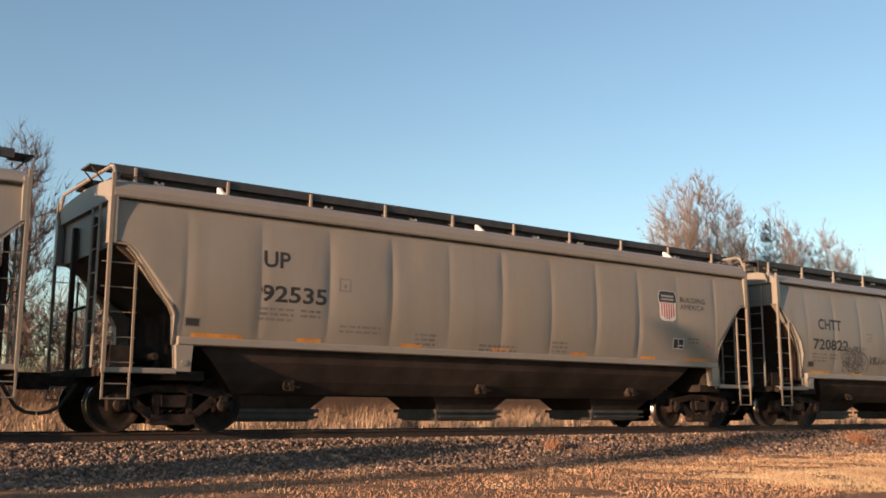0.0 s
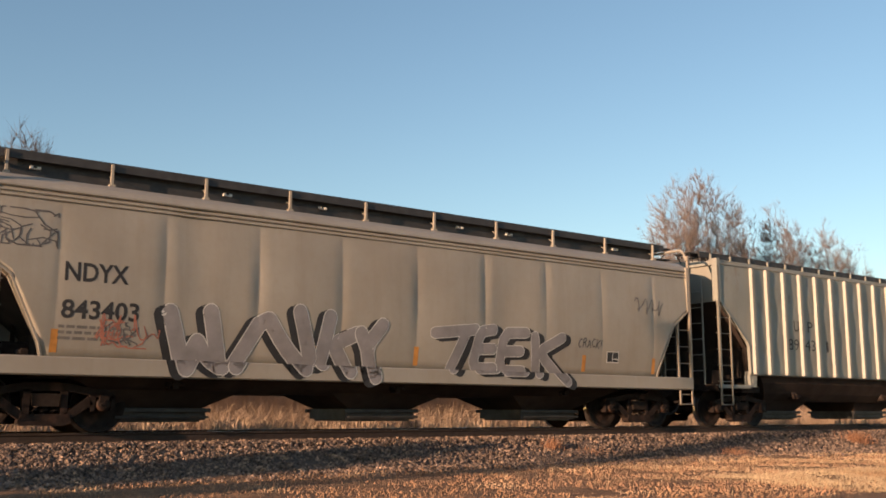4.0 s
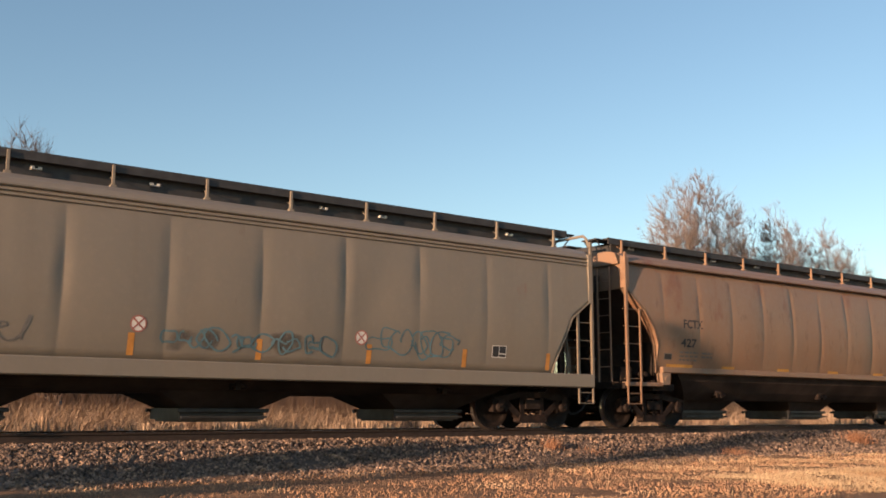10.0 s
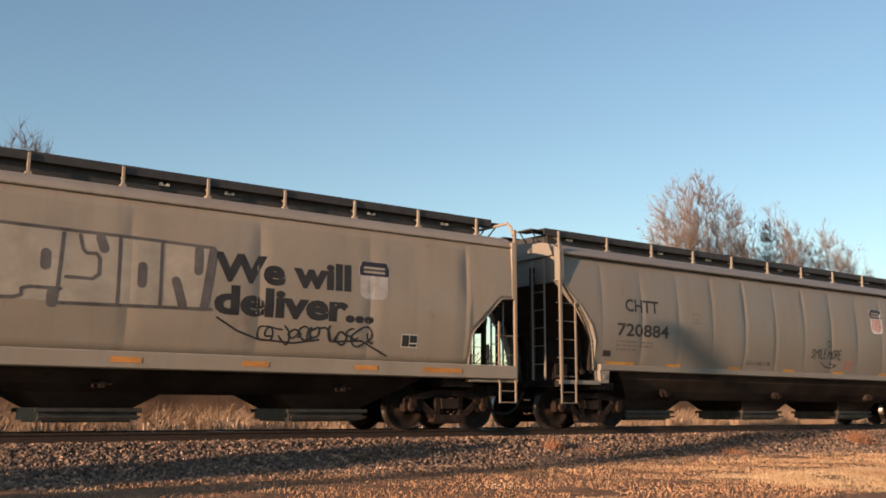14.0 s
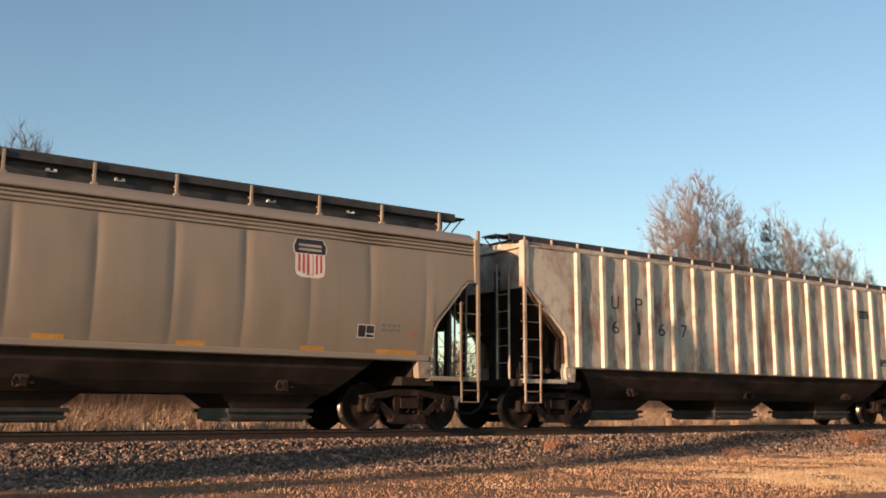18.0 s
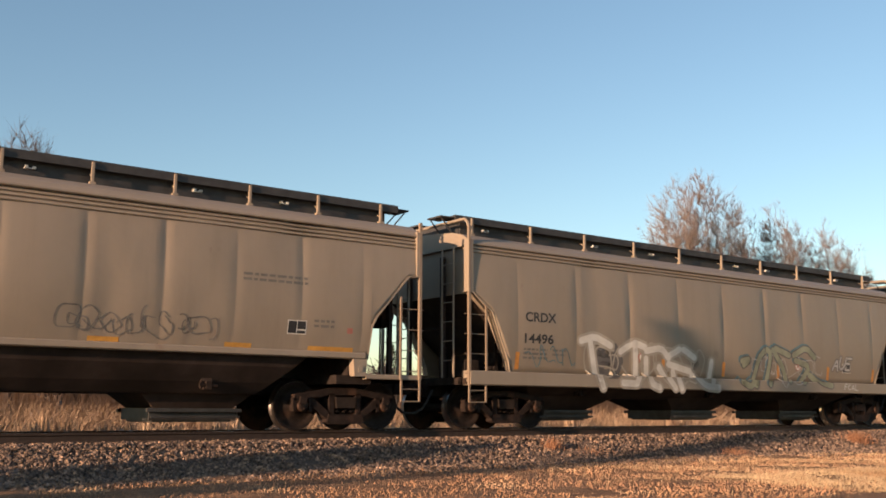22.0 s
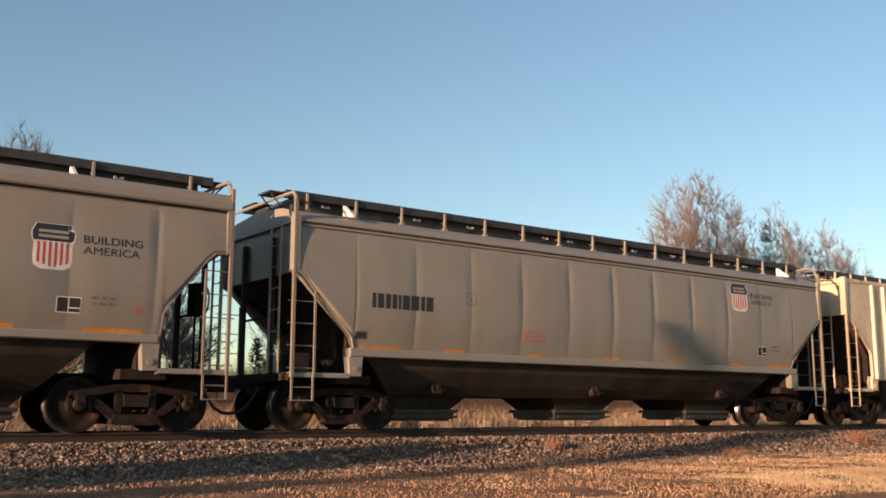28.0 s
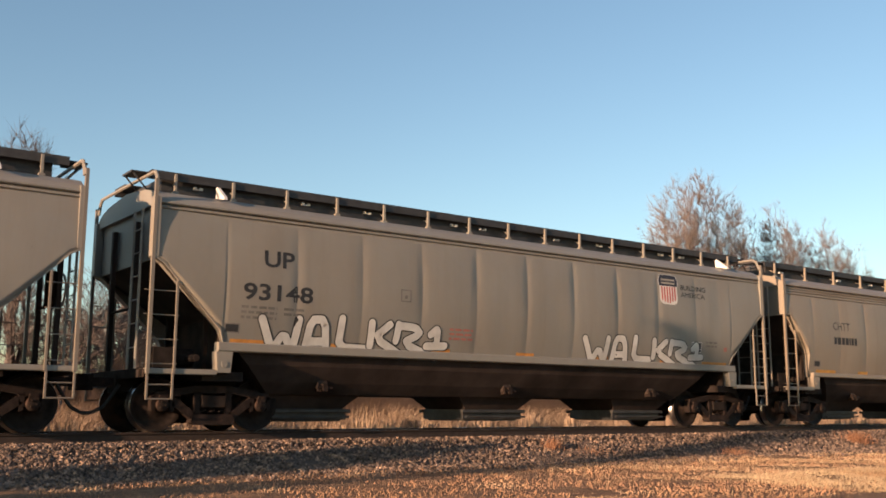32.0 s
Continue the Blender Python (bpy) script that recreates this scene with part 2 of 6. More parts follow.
# ---- mesh tools ----
class Mesh:
    """Collects vertices and faces for one part."""

    def __init__(self):
        self.v, self.f, self.m = [], [], []

    def add(self, verts, faces, slot=0):
        k = len(self.v)
        self.v += [tuple(p) for p in verts]
        self.f += [tuple(i + k for i in q) for q in faces]
        self.m += [slot] * len(faces)
        return self

    def box(self, x0, x1, y0, y1, z0, z1, slot=0):
        v = [(x, y, z) for x in (x0, x1) for y in (y0, y1) for z in (z0, z1)]
        return self.add(v, [(0, 1, 3, 2), (4, 6, 7, 5), (0, 4, 5, 1), (2, 3, 7, 6), (0, 2, 6, 4), (1, 5, 7, 3)], slot)

    def slab(self, x0, x1, y0, y1, z0, z1, c=0.012, slot=0):
        """A box whose long edges along x are chamfered."""
        s = [(y0 + c, z0), (y1 - c, z0), (y1, z0 + c), (y1, z1 - c), (y1 - c, z1), (y0 + c, z1), (y0, z1 - c), (y0, z0 + c)]
        v = [(x0, y, z) for y, z in s] + [(x1, y, z) for y, z in s]
        return self.add(v, [tuple(range(7, -1, -1))[::-1], tuple(range(15, 7, -1))] + [(i, i + 8, (i + 1) % 8 + 8, (i + 1) % 8) for i in range(8)], slot)

    def prism(self, poly, y0, y1, slot=0):
        """A polygon in x and z, drawn out along y."""
        k = len(poly)
        v = [(x, y0, z) for x, z in poly] + [(x, y1, z) for x, z in poly]
        return self.add(v, [tuple(range(k)), tuple(range(2 * k - 1, k - 1, -1))] + [(i, i + k, (i + 1) % k + k, (i + 1) % k) for i in range(k)], slot)

    def bar(self, p, q, r, sides=6, r2=None, slot=0):
        """A round or flat-sided bar from p to q."""
        p, q = Vector(p), Vector(q)
        d = (q - p).normalized()
        a = d.cross(Vector((0, 0, 1)) if abs(d.z) < 0.9 else Vector((0, 1, 0))).normalized()
        b2 = d.cross(a)
        r2 = r if r2 is None else r2
        t = [2 * math.pi * (i + 0.5) / sides for i in range(sides)]
        v = [p + (a * math.cos(i) + b2 * math.sin(i)) * r for i in t] + [q + (a * math.cos(i) + b2 * math.sin(i)) * r2 for i in t]
        return self.add(v, [tuple(range(sides)), tuple(range(2 * sides - 1, sides - 1, -1))] + [(i, i + sides, (i + 1) % sides + sides, (i + 1) % sides) for i in range(sides)], slot)

    def path(self, pts, r, sides=6, slot=0):
        for p, q in zip(pts, pts[1:]):
            self.bar(p, q, r, sides, slot=slot)
        return self

    def lathe(self, prof, sides, y=0.0, slot=0):
        """A profile of (radius, y) turned round the y axis."""
        k, v, f = len(prof), [], []
        for i in range(sides):
            a = 2 * math.pi * i / sides
            v += [(r * math.cos(a), y + h, r * math.sin(a)) for r, h in prof]
        for i in range(sides):
            j = (i + 1) % sides
            f += [(i * k + s, i * k + s + 1, j * k + s + 1, j * k + s) for s in range(k - 1)]
        return self.add(v, f, slot)

    def data(self, name, mats, smooth=False):
        me = bpy.data.meshes.new(name)
        me.from_pydata(self.v, [], self.f)
        for mt in (mats if isinstance(mats, (list, tuple)) else [mats]):
            me.materials.append(mt)
        if any(self.m):
            me.polygons.foreach_set("material_index", self.m)
        if smooth:
            me.shade_smooth()
        me.update()
        return me


def part(name, mesh, mats, parent, label="", smooth=False):
    """One mesh object under a thing or a part. mesh: a Mesh or finished mesh data to share."""
    ob = new(name, mesh.data(name, mats, smooth) if isinstance(mesh, Mesh) else mesh)
    ob.parent = parent
    return tagged(ob, label)


def thing(name, label, category, group="", kind="", at=(0, 0, 0)):
    ob = new(name)
    ob.location = at
    return tagged(ob, label, category, group, kind)


# ---- covered hopper cars ----
SIDE = 1.60      # half width over the side sheets
PAINT_LIFT = 0.0025    # how far lettering stands off the sheet
CURVE = dict(round=(0.12, 0.15), fins=(0.06, 0.12), lined=(0.07, 0.13), deep=(0.05, 0.15), straight=(0.05, 0.11), closeposts=(0.06, 0.13), ribbed=None, lowribbed=None)    # how far the side tucks in at its top and its foot


def belly(kind, z):
    """How far the side stands beyond the nominal width at height z: widest a little below its middle."""
    if not CURVE[kind]:
        return 0.0
    top, foot = CURVE[kind]
    u = (z - KINDS[kind]["sill"][1]) / (KINDS[kind]["ztop"] - KINDS[kind]["sill"][1])
    return 0.03 - (top * ((u - 0.45) / 0.55) ** 2 if u > 0.45 else foot * ((0.45 - max(u, -0.1)) / 0.45) ** 2)


skin = {}    # the near side's dents and bulges, by kind of car


def side_sheet(L, prof, ztop, seams, bulge, sgn, seed, dents=4, kind=None):
    """A side sheet with welded seams, shallow bulges between them and a few dents; prof: its cut-away lower end as (x, z)."""
    rnd = random.Random(seed)
    xs = {0.0, L}
    px_, pz_ = [p[0] for p in prof], [p[1] for p in prof]
    for x in px_:
        xs |= {x, L - x}
    edges = [0.0] + list(seams) + [L]
    for a, b in zip(edges, edges[1:]):
        for i in range(9 if dents else 6):
            xs.add(a + 0.03 + (b - a - 0.06) * i / (8 if dents else 5))
    for s in seams:
        xs |= {s}
    xs = sorted(xs)
    xs = [x for i, x in enumerate(xs) if i == 0 or x - xs[i - 1] > 0.004]
    zlow = min(pz_)
    amp = {i: bulge * rnd.uniform(-0.1, 1.5) for i in range(len(edges))}
    dent = [(rnd.uniform(1.5, L - 1.5), rnd.uniform(2.0, 3.4), rnd.uniform(0.18, 0.4), rnd.uniform(0.4, 0.9), rnd.uniform(0.008, 0.022)) for _ in range(dents)]

    groove = {s: (rnd.uniform(0.004, 0.013) if dents else 0.0, rnd.uniform(2.2, 3.4), rnd.uniform(0.5, 1.1)) for s in seams}

    def low(x):
        e = min(x, L - x)
        return float(np.interp(e, px_, pz_))

    rows = 16 if dents else 20
    m = Mesh()
    out, inn = [], []
    depth = []
    for x in xs:
        lo = low(x)
        for j in range(rows):
            z = lo + (ztop - lo) * j / (rows - 1)
            k = max(i for i in range(len(edges) - 1) if edges[i] <= x + 1e-6)
            u = (x - edges[k]) / max(0.05, edges[k + 1] - edges[k])
            w = min(1.0, (z - zlow) / 0.5 + 0.2) * min(1.0, (ztop - z) / 0.35)
            d = amp[k] * (math.sin(math.pi * min(1, max(0, u))) ** 1.1) * max(0, w)
            if dents:
                d += max(0, w) * (0.006 * noise.noise((x * 0.8 + seed, z * 0.35, seed * 1.7)) + 0.003 * noise.noise((x * 2.6, z * 0.5, seed * 2.3)))
            else:
                d += 0.012 * max(0, w) * math.sin(math.pi * min(1, max(0, u))) * math.sin(4.6 * z + 2.1 * math.sin(2.7 * k + seed))
            for dx, dz, wx, wz, dd in dent:
                d -= dd * math.exp(-((x - dx) / wx) ** 2 - ((z - dz) / wz) ** 2)
            for s, (cut, zc, zw) in groove.items():
                if abs(x - s) < 0.002:
                    d -= cut * (0.3 + 0.7 * math.exp(-((z - zc) / zw) ** 2)) * max(0, w)
            bow = belly(kind, z)
            d += bow
            depth.append(d)
            out.append((x - L / 2, sgn * (SIDE + d), z))
            inn.append((x - L / 2, sgn * (SIDE + bow - 0.03), z))
    n = len(xs)
    if kind and sgn < 0:
        skin[kind] = (np.array(xs), np.array([low(x) for x in xs]), ztop, np.array(depth).reshape(n, rows))
    f = []
    for i in range(n - 1):
        for j in range(rows - 1):
            a = i * rows + j
            f.append((a, a + rows, a + rows + 1, a + 1))
            f.append((a + n * rows, a + n * rows + 1, a + n * rows + rows + 1, a + n * rows + rows))
        a, b = i * rows, (i + 1) * rows
        f.append((a, a + n * rows, b + n * rows, b))
        a, b = a + rows - 1, b + rows - 1
        f.append((a, b, b + n * rows, a + n * rows))
    for i in (0, n - 1):
        for j in range(rows - 1):
            a = i * rows + j
            f.append((a, a + 1, a + 1 + n * rows, a + n * rows))
    return m.add(out + inn, f)


def skin_depth(kind, x, z):
    """How far the near side sheet stands out at x from the corner post and height z."""
    xs, lows, top, depth = skin[kind]
    i = int(np.clip(np.searchsorted(xs, x) - 1, 0, len(xs) - 2))
    u = min(1.0, max(0.0, (x - xs[i]) / (xs[i + 1] - xs[i])))
    last = depth.shape[1] - 1
    out = 0.0
    for col, w in ((i, 1 - u), (i + 1, u)):
        r = min(last - 1e-6, max(0.0, (z - lows[col]) / (top - lows[col]) * last))
        j = int(r)
        out += w * (depth[col, j] * (1 - r + j) + depth[col, j + 1] * (r - j))
    return out


def wheelset_mesh():
    m = Mesh()
    for s in (-1, 1):
        rim = [(0.10, 0.09), (0.13, 0.06), (0.30, 0.035), (0.37, 0.055), (0.385, 0.07), (0.452, 0.07)]
        m.lathe([(r, s * (0.785 + h - 0.02)) for r, h in rim], 28)
        m.lathe([(0.452, s * 0.835), (0.457, s * 0.80), (0.457, s * 0.74), (0.485, s * 0.72), (0.485, s * 0.695)], 28, slot=1)
        m.lathe([(0.485, s * 0.695), (0.37, s * 0.695), (0.13, s * 0.72), (0.09, s * 0.70)], 28)
        m.lathe([(0.09, s * 0.85), (0.115, s * 0.93), (0.115, s * 1.13), (0.085, s * 1.15), (0.0, s * 1.15)], 12)
        for a in range(3):
            t = a * 2.094
            m.bar((0.055 * math.cos(t), s * 1.14, 0.055 * math.sin(t)), (0.055 * math.cos(t), s * 1.175, 0.055 * math.sin(t)), 0.014)
    m.bar((0, -0.9, 0), (0, 0.9, 0), 0.085, 10)
    return m


def side_frame_mesh(s):
    m = Mesh()
    y0, y1 = s * 0.96, s * 1.12
    top = [(-1.08, 0.56), (-1.05, 0.66), (-0.70, 0.72), (-0.30, 0.79), (0.30, 0.79), (0.70, 0.72), (1.05, 0.66), (1.08, 0.56), (0.98, 0.54), (0.68, 0.60), (0.34, 0.66), (-0.34, 0.66), (-0.68, 0.60), (-0.98, 0.54)]
    m.prism(top, y0, y1)
    for e in (-1, 1):
        m.prism([(e * 1.10, 0.60), (e * 1.08, 0.36), (e * 1.02, 0.36), (e * 1.02, 0.60)], y0, y1)
        m.prism([(e * 0.78, 0.60), (e * 0.76, 0.36), (e * 0.70, 0.34), (e * 0.68, 0.62)], y0, y1)
        m.prism([(e * 0.34, 0.68), (e * 0.34, 0.28), (e * 0.24, 0.28), (e * 0.22, 0.68)], y0, y1)
        m.prism([(e * 0.74, 0.46), (e * 0.36, 0.20), (e * 0.28, 0.30), (e * 0.66, 0.58)], y0, y1)
        m.prism([(e * 0.96, 0.62), (e * 0.84, 0.62), (e * 0.82, 0.50), (e * 0.98, 0.50)], s * 0.97, s * 1.16)
    m.prism([(-0.40, 0.16), (-0.36, 0.30), (0.36, 0.30), (0.40, 0.16), (0.30, 0.12), (-0.30, 0.12)], s * 0.94, s * 1.15)
    return m


def spring_mesh(s):
    m = Mesh()
    for x in (-0.16, 0.0, 0.16):
        pts = [(x + 0.06 * math.cos(i * 0.9), s * 1.05 + 0.06 * math.sin(i * 0.9), 0.30 + 0.0115 * i) for i in range(24)]
        m.path(pts, 0.014, 4)
    return m


def bolster_mesh():
    m = Mesh()
    m.prism([(-0.20, 0.42), (-0.22, 0.62), (0.22, 0.62), (0.20, 0.42)], -1.16, 1.16)
    m.prism([(-0.30, 0.58), (-0.30, 0.72), (0.30, 0.72), (0.30, 0.58)], -0.62, 0.62)
    for x in (-0.42, 0.42):
        m.bar((x, -0.85, 0.38), (x, 0.85, 0.38), 0.05, 6)
    return m


WHEELS = wheelset_mesh().data("wheelset", [TREAD, BRIGHT], True)
FRAMES = {s: side_frame_mesh(s).data("side_frame", CAST) for s in (-1, 1)}
SPRINGS = {s: spring_mesh(s).data("spring_group", CAST) for s in (-1, 1)}
BOLSTER = bolster_mesh().data("truck_bolster", UNDER)


def truck(car, x):
    t = part("truck", BOLSTER, None, car)
    t.location = (x, 0, 0)
    for s in (-1, 1):
        part("side_frame", FRAMES[s], None, t)
        part("spring_group", SPRINGS[s], None, t)
    for dx in (-0.9, 0.9):
        w = part("wheelset", WHEELS, None, t)
        w.location = (dx, 0, 0.457)
    return t


def ladder(car, at, d, s, height, tall, step=0.40):
    """Grab-iron ladder at a car's corner: two stiles, rungs and the stirrup below; it runs inwards from the corner post."""
    y = s * (SIDE + 0.015)

    def span(a, b, z0, z1, t=0.025):
        xa, xb = sorted((at - d * a, at - d * b))
        return Mesh().slab(xa, xb, y - t, y + t, z0, z1, 0.008)

    lad = part("ladder", span(-0.028, 0.028, 0.95, tall, 0.03), PAINT, car)
    part("stile", span(0.425, 0.46, 0.95, height, 0.018), PAINT, lad)
    z = 1.12
    while z < height + 0.05:
        part("rung", Mesh().bar((at + d * 0.10, y - s * 0.02, z), (at - d * 0.50, y - s * 0.02, z), 0.0105, 5), PAINT, lad)
        z += step
    m = span(-0.015, 0.015, 0.55, 0.98, 0.018)
    for a, b, z0, z1 in ((0.41, 0.44, 0.55, 0.98), (-0.015, 0.44, 0.535, 0.56)):
        e = span(a, b, z0, z1, 0.018)
        m.add(e.v, e.f)
    m.bar((at, y, 0.78), (at - d * 0.42, y, 0.78), 0.012, 5)
    part("stirrup", m, PAINT, lad)


KINDS = dict(
    # rounded cut-away, short sill with jacking pads
    round=dict(L=16.75, prof=[(0, 3.24), (0.05, 3.22), (0.52, 2.78), (0.62, 2.72), (0.95, 2.30), (1.10, 1.95), (1.14, 1.30), (1.6, 1.28)], ztop=3.80, sill=(1.28, 1.42), full=False, gap=1.28, bands=0, posts=11, fins=(), ladder=2.75, bar=False),
    fins=dict(L=16.35, prof=[(0, 3.05), (0.30, 3.03), (0.45, 2.90), (1.08, 2.10), (1.16, 1.95), (1.18, 1.46), (1.6, 1.44)], ztop=3.77, sill=(1.44, 1.58), full=False, gap=1.34, bands=0, posts=10, fins=(1.98, 7.8, 13.7), ladder=2.75, bar=True),
    lined=dict(L=16.75, prof=[(0, 2.98), (0.28, 2.96), (0.42, 2.82), (1.02, 2.12), (1.10, 1.95), (1.12, 1.34), (1.6, 1.32)], ztop=3.74, sill=(1.32, 1.44), full=False, gap=1.33, bands=3, posts=12, fins=(), ladder=2.55, bar=False),
    deep=dict(L=16.35, prof=[(0, 2.72), (0.38, 2.70), (0.50, 2.60), (1.10, 2.00), (1.16, 1.88), (1.17, 1.30), (1.6, 1.28)], ztop=3.77, sill=(1.02, 1.30), full=True, gap=2.30, bands=0, posts=11, fins=(), ladder=2.20, bar=True),
    straight=dict(L=16.15, prof=[(0, 2.80), (0.10, 2.78), (0.62, 2.40), (1.10, 1.40), (1.16, 1.18), (1.6, 1.16)], ztop=3.74, sill=(0.89, 1.18), full=True, gap=1.62, bands=2, posts=10, fins=(), ladder=2.50, bar=True),
    closeposts=dict(L=16.3, prof=[(0, 2.90), (0.20, 2.80), (1.28, 1.74), (1.40, 1.40), (1.7, 1.36)], ztop=3.77, sill=(1.36, 1.52), full=False, gap=1.36, bands=1, posts=15, fins=(1.25, 15.0), ladder=2.50, bar=True),
    ribbed=dict(L=16.55, prof=[(0, 3.16), (0.10, 3.14), (1.15, 2.18), (1.22, 2.05), (1.24, 1.37), (1.6, 1.35)], ztop=4.10, sill=(1.30, 1.40), full=False, gap=0.755, bands=0, posts=20, fins=(), ladder=2.75, bar=False),
)

KINDS["lowribbed"] = dict(KINDS["ribbed"])
RIBBED = ("ribbed", "lowribbed")


def rib_places(kind, L):
    """Where the side posts stand, from the leading corner post."""
    if kind == "lowribbed":
        return [1.55 + (L - 3.10) * i / 17 for i in range(18)]
    return [1.40] + [2.02 + (L - 4.04) * i / 17 for i in range(18)] + [L - 1.40]


def lower_body(car, kind, share, foot=1.35):
    """A car of the same plan with a lower body: all above the sill keeps its shape but is less tall."""
    for me in {ob.data for ob in car.children_recursive if ob.type == "MESH"}:
        for v in me.vertices:
            if v.co.z > foot:
                v.co.z = foot + (v.co.z - foot) * share
    for ob in car.children:
        if ob.location.z > foot:
            ob.location.z = foot + (ob.location.z - foot) * share
    xs, lows, top, depth = skin[kind]
    skin[kind] = (xs, foot + (lows - foot) * share, foot + (top - foot) * share, depth)


def hopper_car(kind, seed):
    """A three-bay covered hopper: the template of its kind, centred on its origin at the top of the rail."""
    k = KINDS[kind]
    L, ztop, (zs0, zs1) = k["L"], k["ztop"], k["sill"]
    h = L / 2
    rib = kind in RIBBED
    car = thing("hopper_car", "grey three-bay covered hopper car on the rails", "railway car", "cars of the train")
    if rib:
        seams = rib_places(kind, L)
    else:
        nseam = int((L - 2 * 1.3) / k["gap"] + 0.5)
        seams = [1.3 + (L - 2.6) * i / nseam for i in range(nseam + 1)]
    for s in (-1, 1):
        part("side_sheet", side_sheet(L, k["prof"], ztop, seams, 0.006 if rib else 0.0095, s, seed + (s > 0), 0 if rib else 5, kind), PAINT, car, smooth=not rib)
    # body with its sloping end sheets
    z0 = zs0 + 0.10
    m = Mesh()
    ze = k["prof"][0][1] - 0.02
    wide = SIDE - (0.035 if rib else 0.12)
    m.box(-h + 0.11, h - 0.11, -wide, wide, ze, ztop + 0.1)
    part("hopper_body", m, PAINT, car)
    # the shade below the end sheet is put into its dark colour
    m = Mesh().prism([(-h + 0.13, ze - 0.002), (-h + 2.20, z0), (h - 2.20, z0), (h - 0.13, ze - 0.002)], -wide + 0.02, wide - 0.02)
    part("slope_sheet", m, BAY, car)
    # roof: a rounded eave that overhangs the side
    if rib:
        sec = [(-1.58, 4.07), (-1.625, 4.075), (-1.63, 4.11), (-1.55, 4.14), (-0.9, 4.23), (0, 4.28)]
    else:
        sec = [(-1.49, ztop + 0.01), (-1.645, ztop + 0.02), (-1.66, ztop + 0.05), (-1.65, ztop + 0.16), (-1.60, ztop + 0.26), (-1.48, ztop + 0.33), (-1.0, ztop + 0.38), (0, ztop + 0.43)]
        if kind != "fins":
            sec = [(-1.49, ztop + 0.01), (-1.60, ztop + 0.01), (-1.62, ztop + 0.03), (-1.61, ztop + 0.06), (-1.53, ztop + 0.15), (-1.36, ztop + 0.25), (-1.0, ztop + 0.34), (0, ztop + 0.43)]
    sec = sec + [(-y, z) for y, z in sec[-2::-1]]
    m = Mesh()
    n = len(sec)
    m.add([(x, y, z) for x in (-h + 0.02, h - 0.02) for y, z in sec], [(i, i + 1, i + 1 + n, i + n) for i in range(n - 1)] + [tuple(range(n)), tuple(range(2 * n - 1, n - 1, -1)), (0, n, 2 * n - 1, n - 1)])
    part("roof", m, PAINT, car)
    for b in range(k["bands"]):
        for s in (-1, 1):
            z = ztop - 0.05 - 0.075 * b
            yo = SIDE + belly(kind, z) + 0.032
            part("eave_moulding", Mesh().slab(-h + 0.04, h - 0.04, min(s * (yo - 0.06), s * yo), max(s * (yo - 0.06), s * yo), z - 0.018, z + 0.018), PAINT, car)
    # side sills and jacking pads
    for s in (-1, 1):
        face = 1.665 if k["full"] else (1.585 if rib else 1.60)
        ya, yb = sorted((s * 1.40, s * face))
        e = 0.0 if k["full"] else 1.22
        m = Mesh().slab(-h + e, h - e, ya, yb, zs0, zs1, 0.02)
        part("side_sill", m, PAINT, car)
        if not k["full"]:
            for d in (-1, 1):
                xa, xb = sorted((d * (h - 1.18), d * (h - 1.48)))
                m = Mesh().prism([(xa, zs0 - 0.003), (xb, zs0 - 0.003), (xb - 0.03, 1.00), (xa + 0.03, 1.00)], ya, yb)
                xm = (xa + xb) / 2
                m.lathe([(0.055, -0.01), (0.055, 0.012), (0.0, 0.012)], 10)
                for i in range(len(m.v) - 30, len(m.v)):
                    x, y, z = m.v[i]
                    m.v[i] = (x + xm, s * (face + 0.002) + y * s, z + 1.14)
                part("jacking_pad", m, PAINT, car)
    if rib:
        post = Mesh()
        for zz in (0,):
            post.add([(-0.080, 0, 1.33), (-0.052, -0.072, 1.33), (0.052, -0.072, 1.33), (0.080, 0, 1.33), (-0.080, 0, 4.07), (-0.052, -0.072, 4.07), (0.052, -0.072, 4.07), (0.080, 0, 4.07)],
                     [(0, 1, 5, 4), (1, 2, 6, 5), (2, 3, 7, 6), (3, 2, 1, 0), (4, 5, 6, 7)])
        pd = post.data("side_post", PAINT)
        for x in [place - h for place in rib_places(kind, L)]:
            for s in (-1, 1):
                p = part("side_post", pd, None, car)
                p.location = (x, s * SIDE, 0)
                p.rotation_euler = (0, 0, 0 if s < 0 else math.pi)
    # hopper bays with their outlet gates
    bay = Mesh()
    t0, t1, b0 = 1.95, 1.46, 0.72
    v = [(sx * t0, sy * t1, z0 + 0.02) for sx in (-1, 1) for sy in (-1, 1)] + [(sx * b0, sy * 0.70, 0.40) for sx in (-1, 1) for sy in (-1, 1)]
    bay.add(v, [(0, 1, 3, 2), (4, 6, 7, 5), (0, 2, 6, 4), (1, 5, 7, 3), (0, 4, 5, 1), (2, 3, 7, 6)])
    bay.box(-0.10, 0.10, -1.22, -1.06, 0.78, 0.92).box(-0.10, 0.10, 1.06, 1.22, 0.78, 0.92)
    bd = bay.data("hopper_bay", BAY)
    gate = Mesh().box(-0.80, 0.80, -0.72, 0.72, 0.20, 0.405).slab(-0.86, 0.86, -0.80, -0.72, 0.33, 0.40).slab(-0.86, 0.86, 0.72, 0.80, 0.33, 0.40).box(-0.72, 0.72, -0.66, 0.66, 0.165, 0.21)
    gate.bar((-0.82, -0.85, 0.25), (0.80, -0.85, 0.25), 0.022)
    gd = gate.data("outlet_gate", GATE)
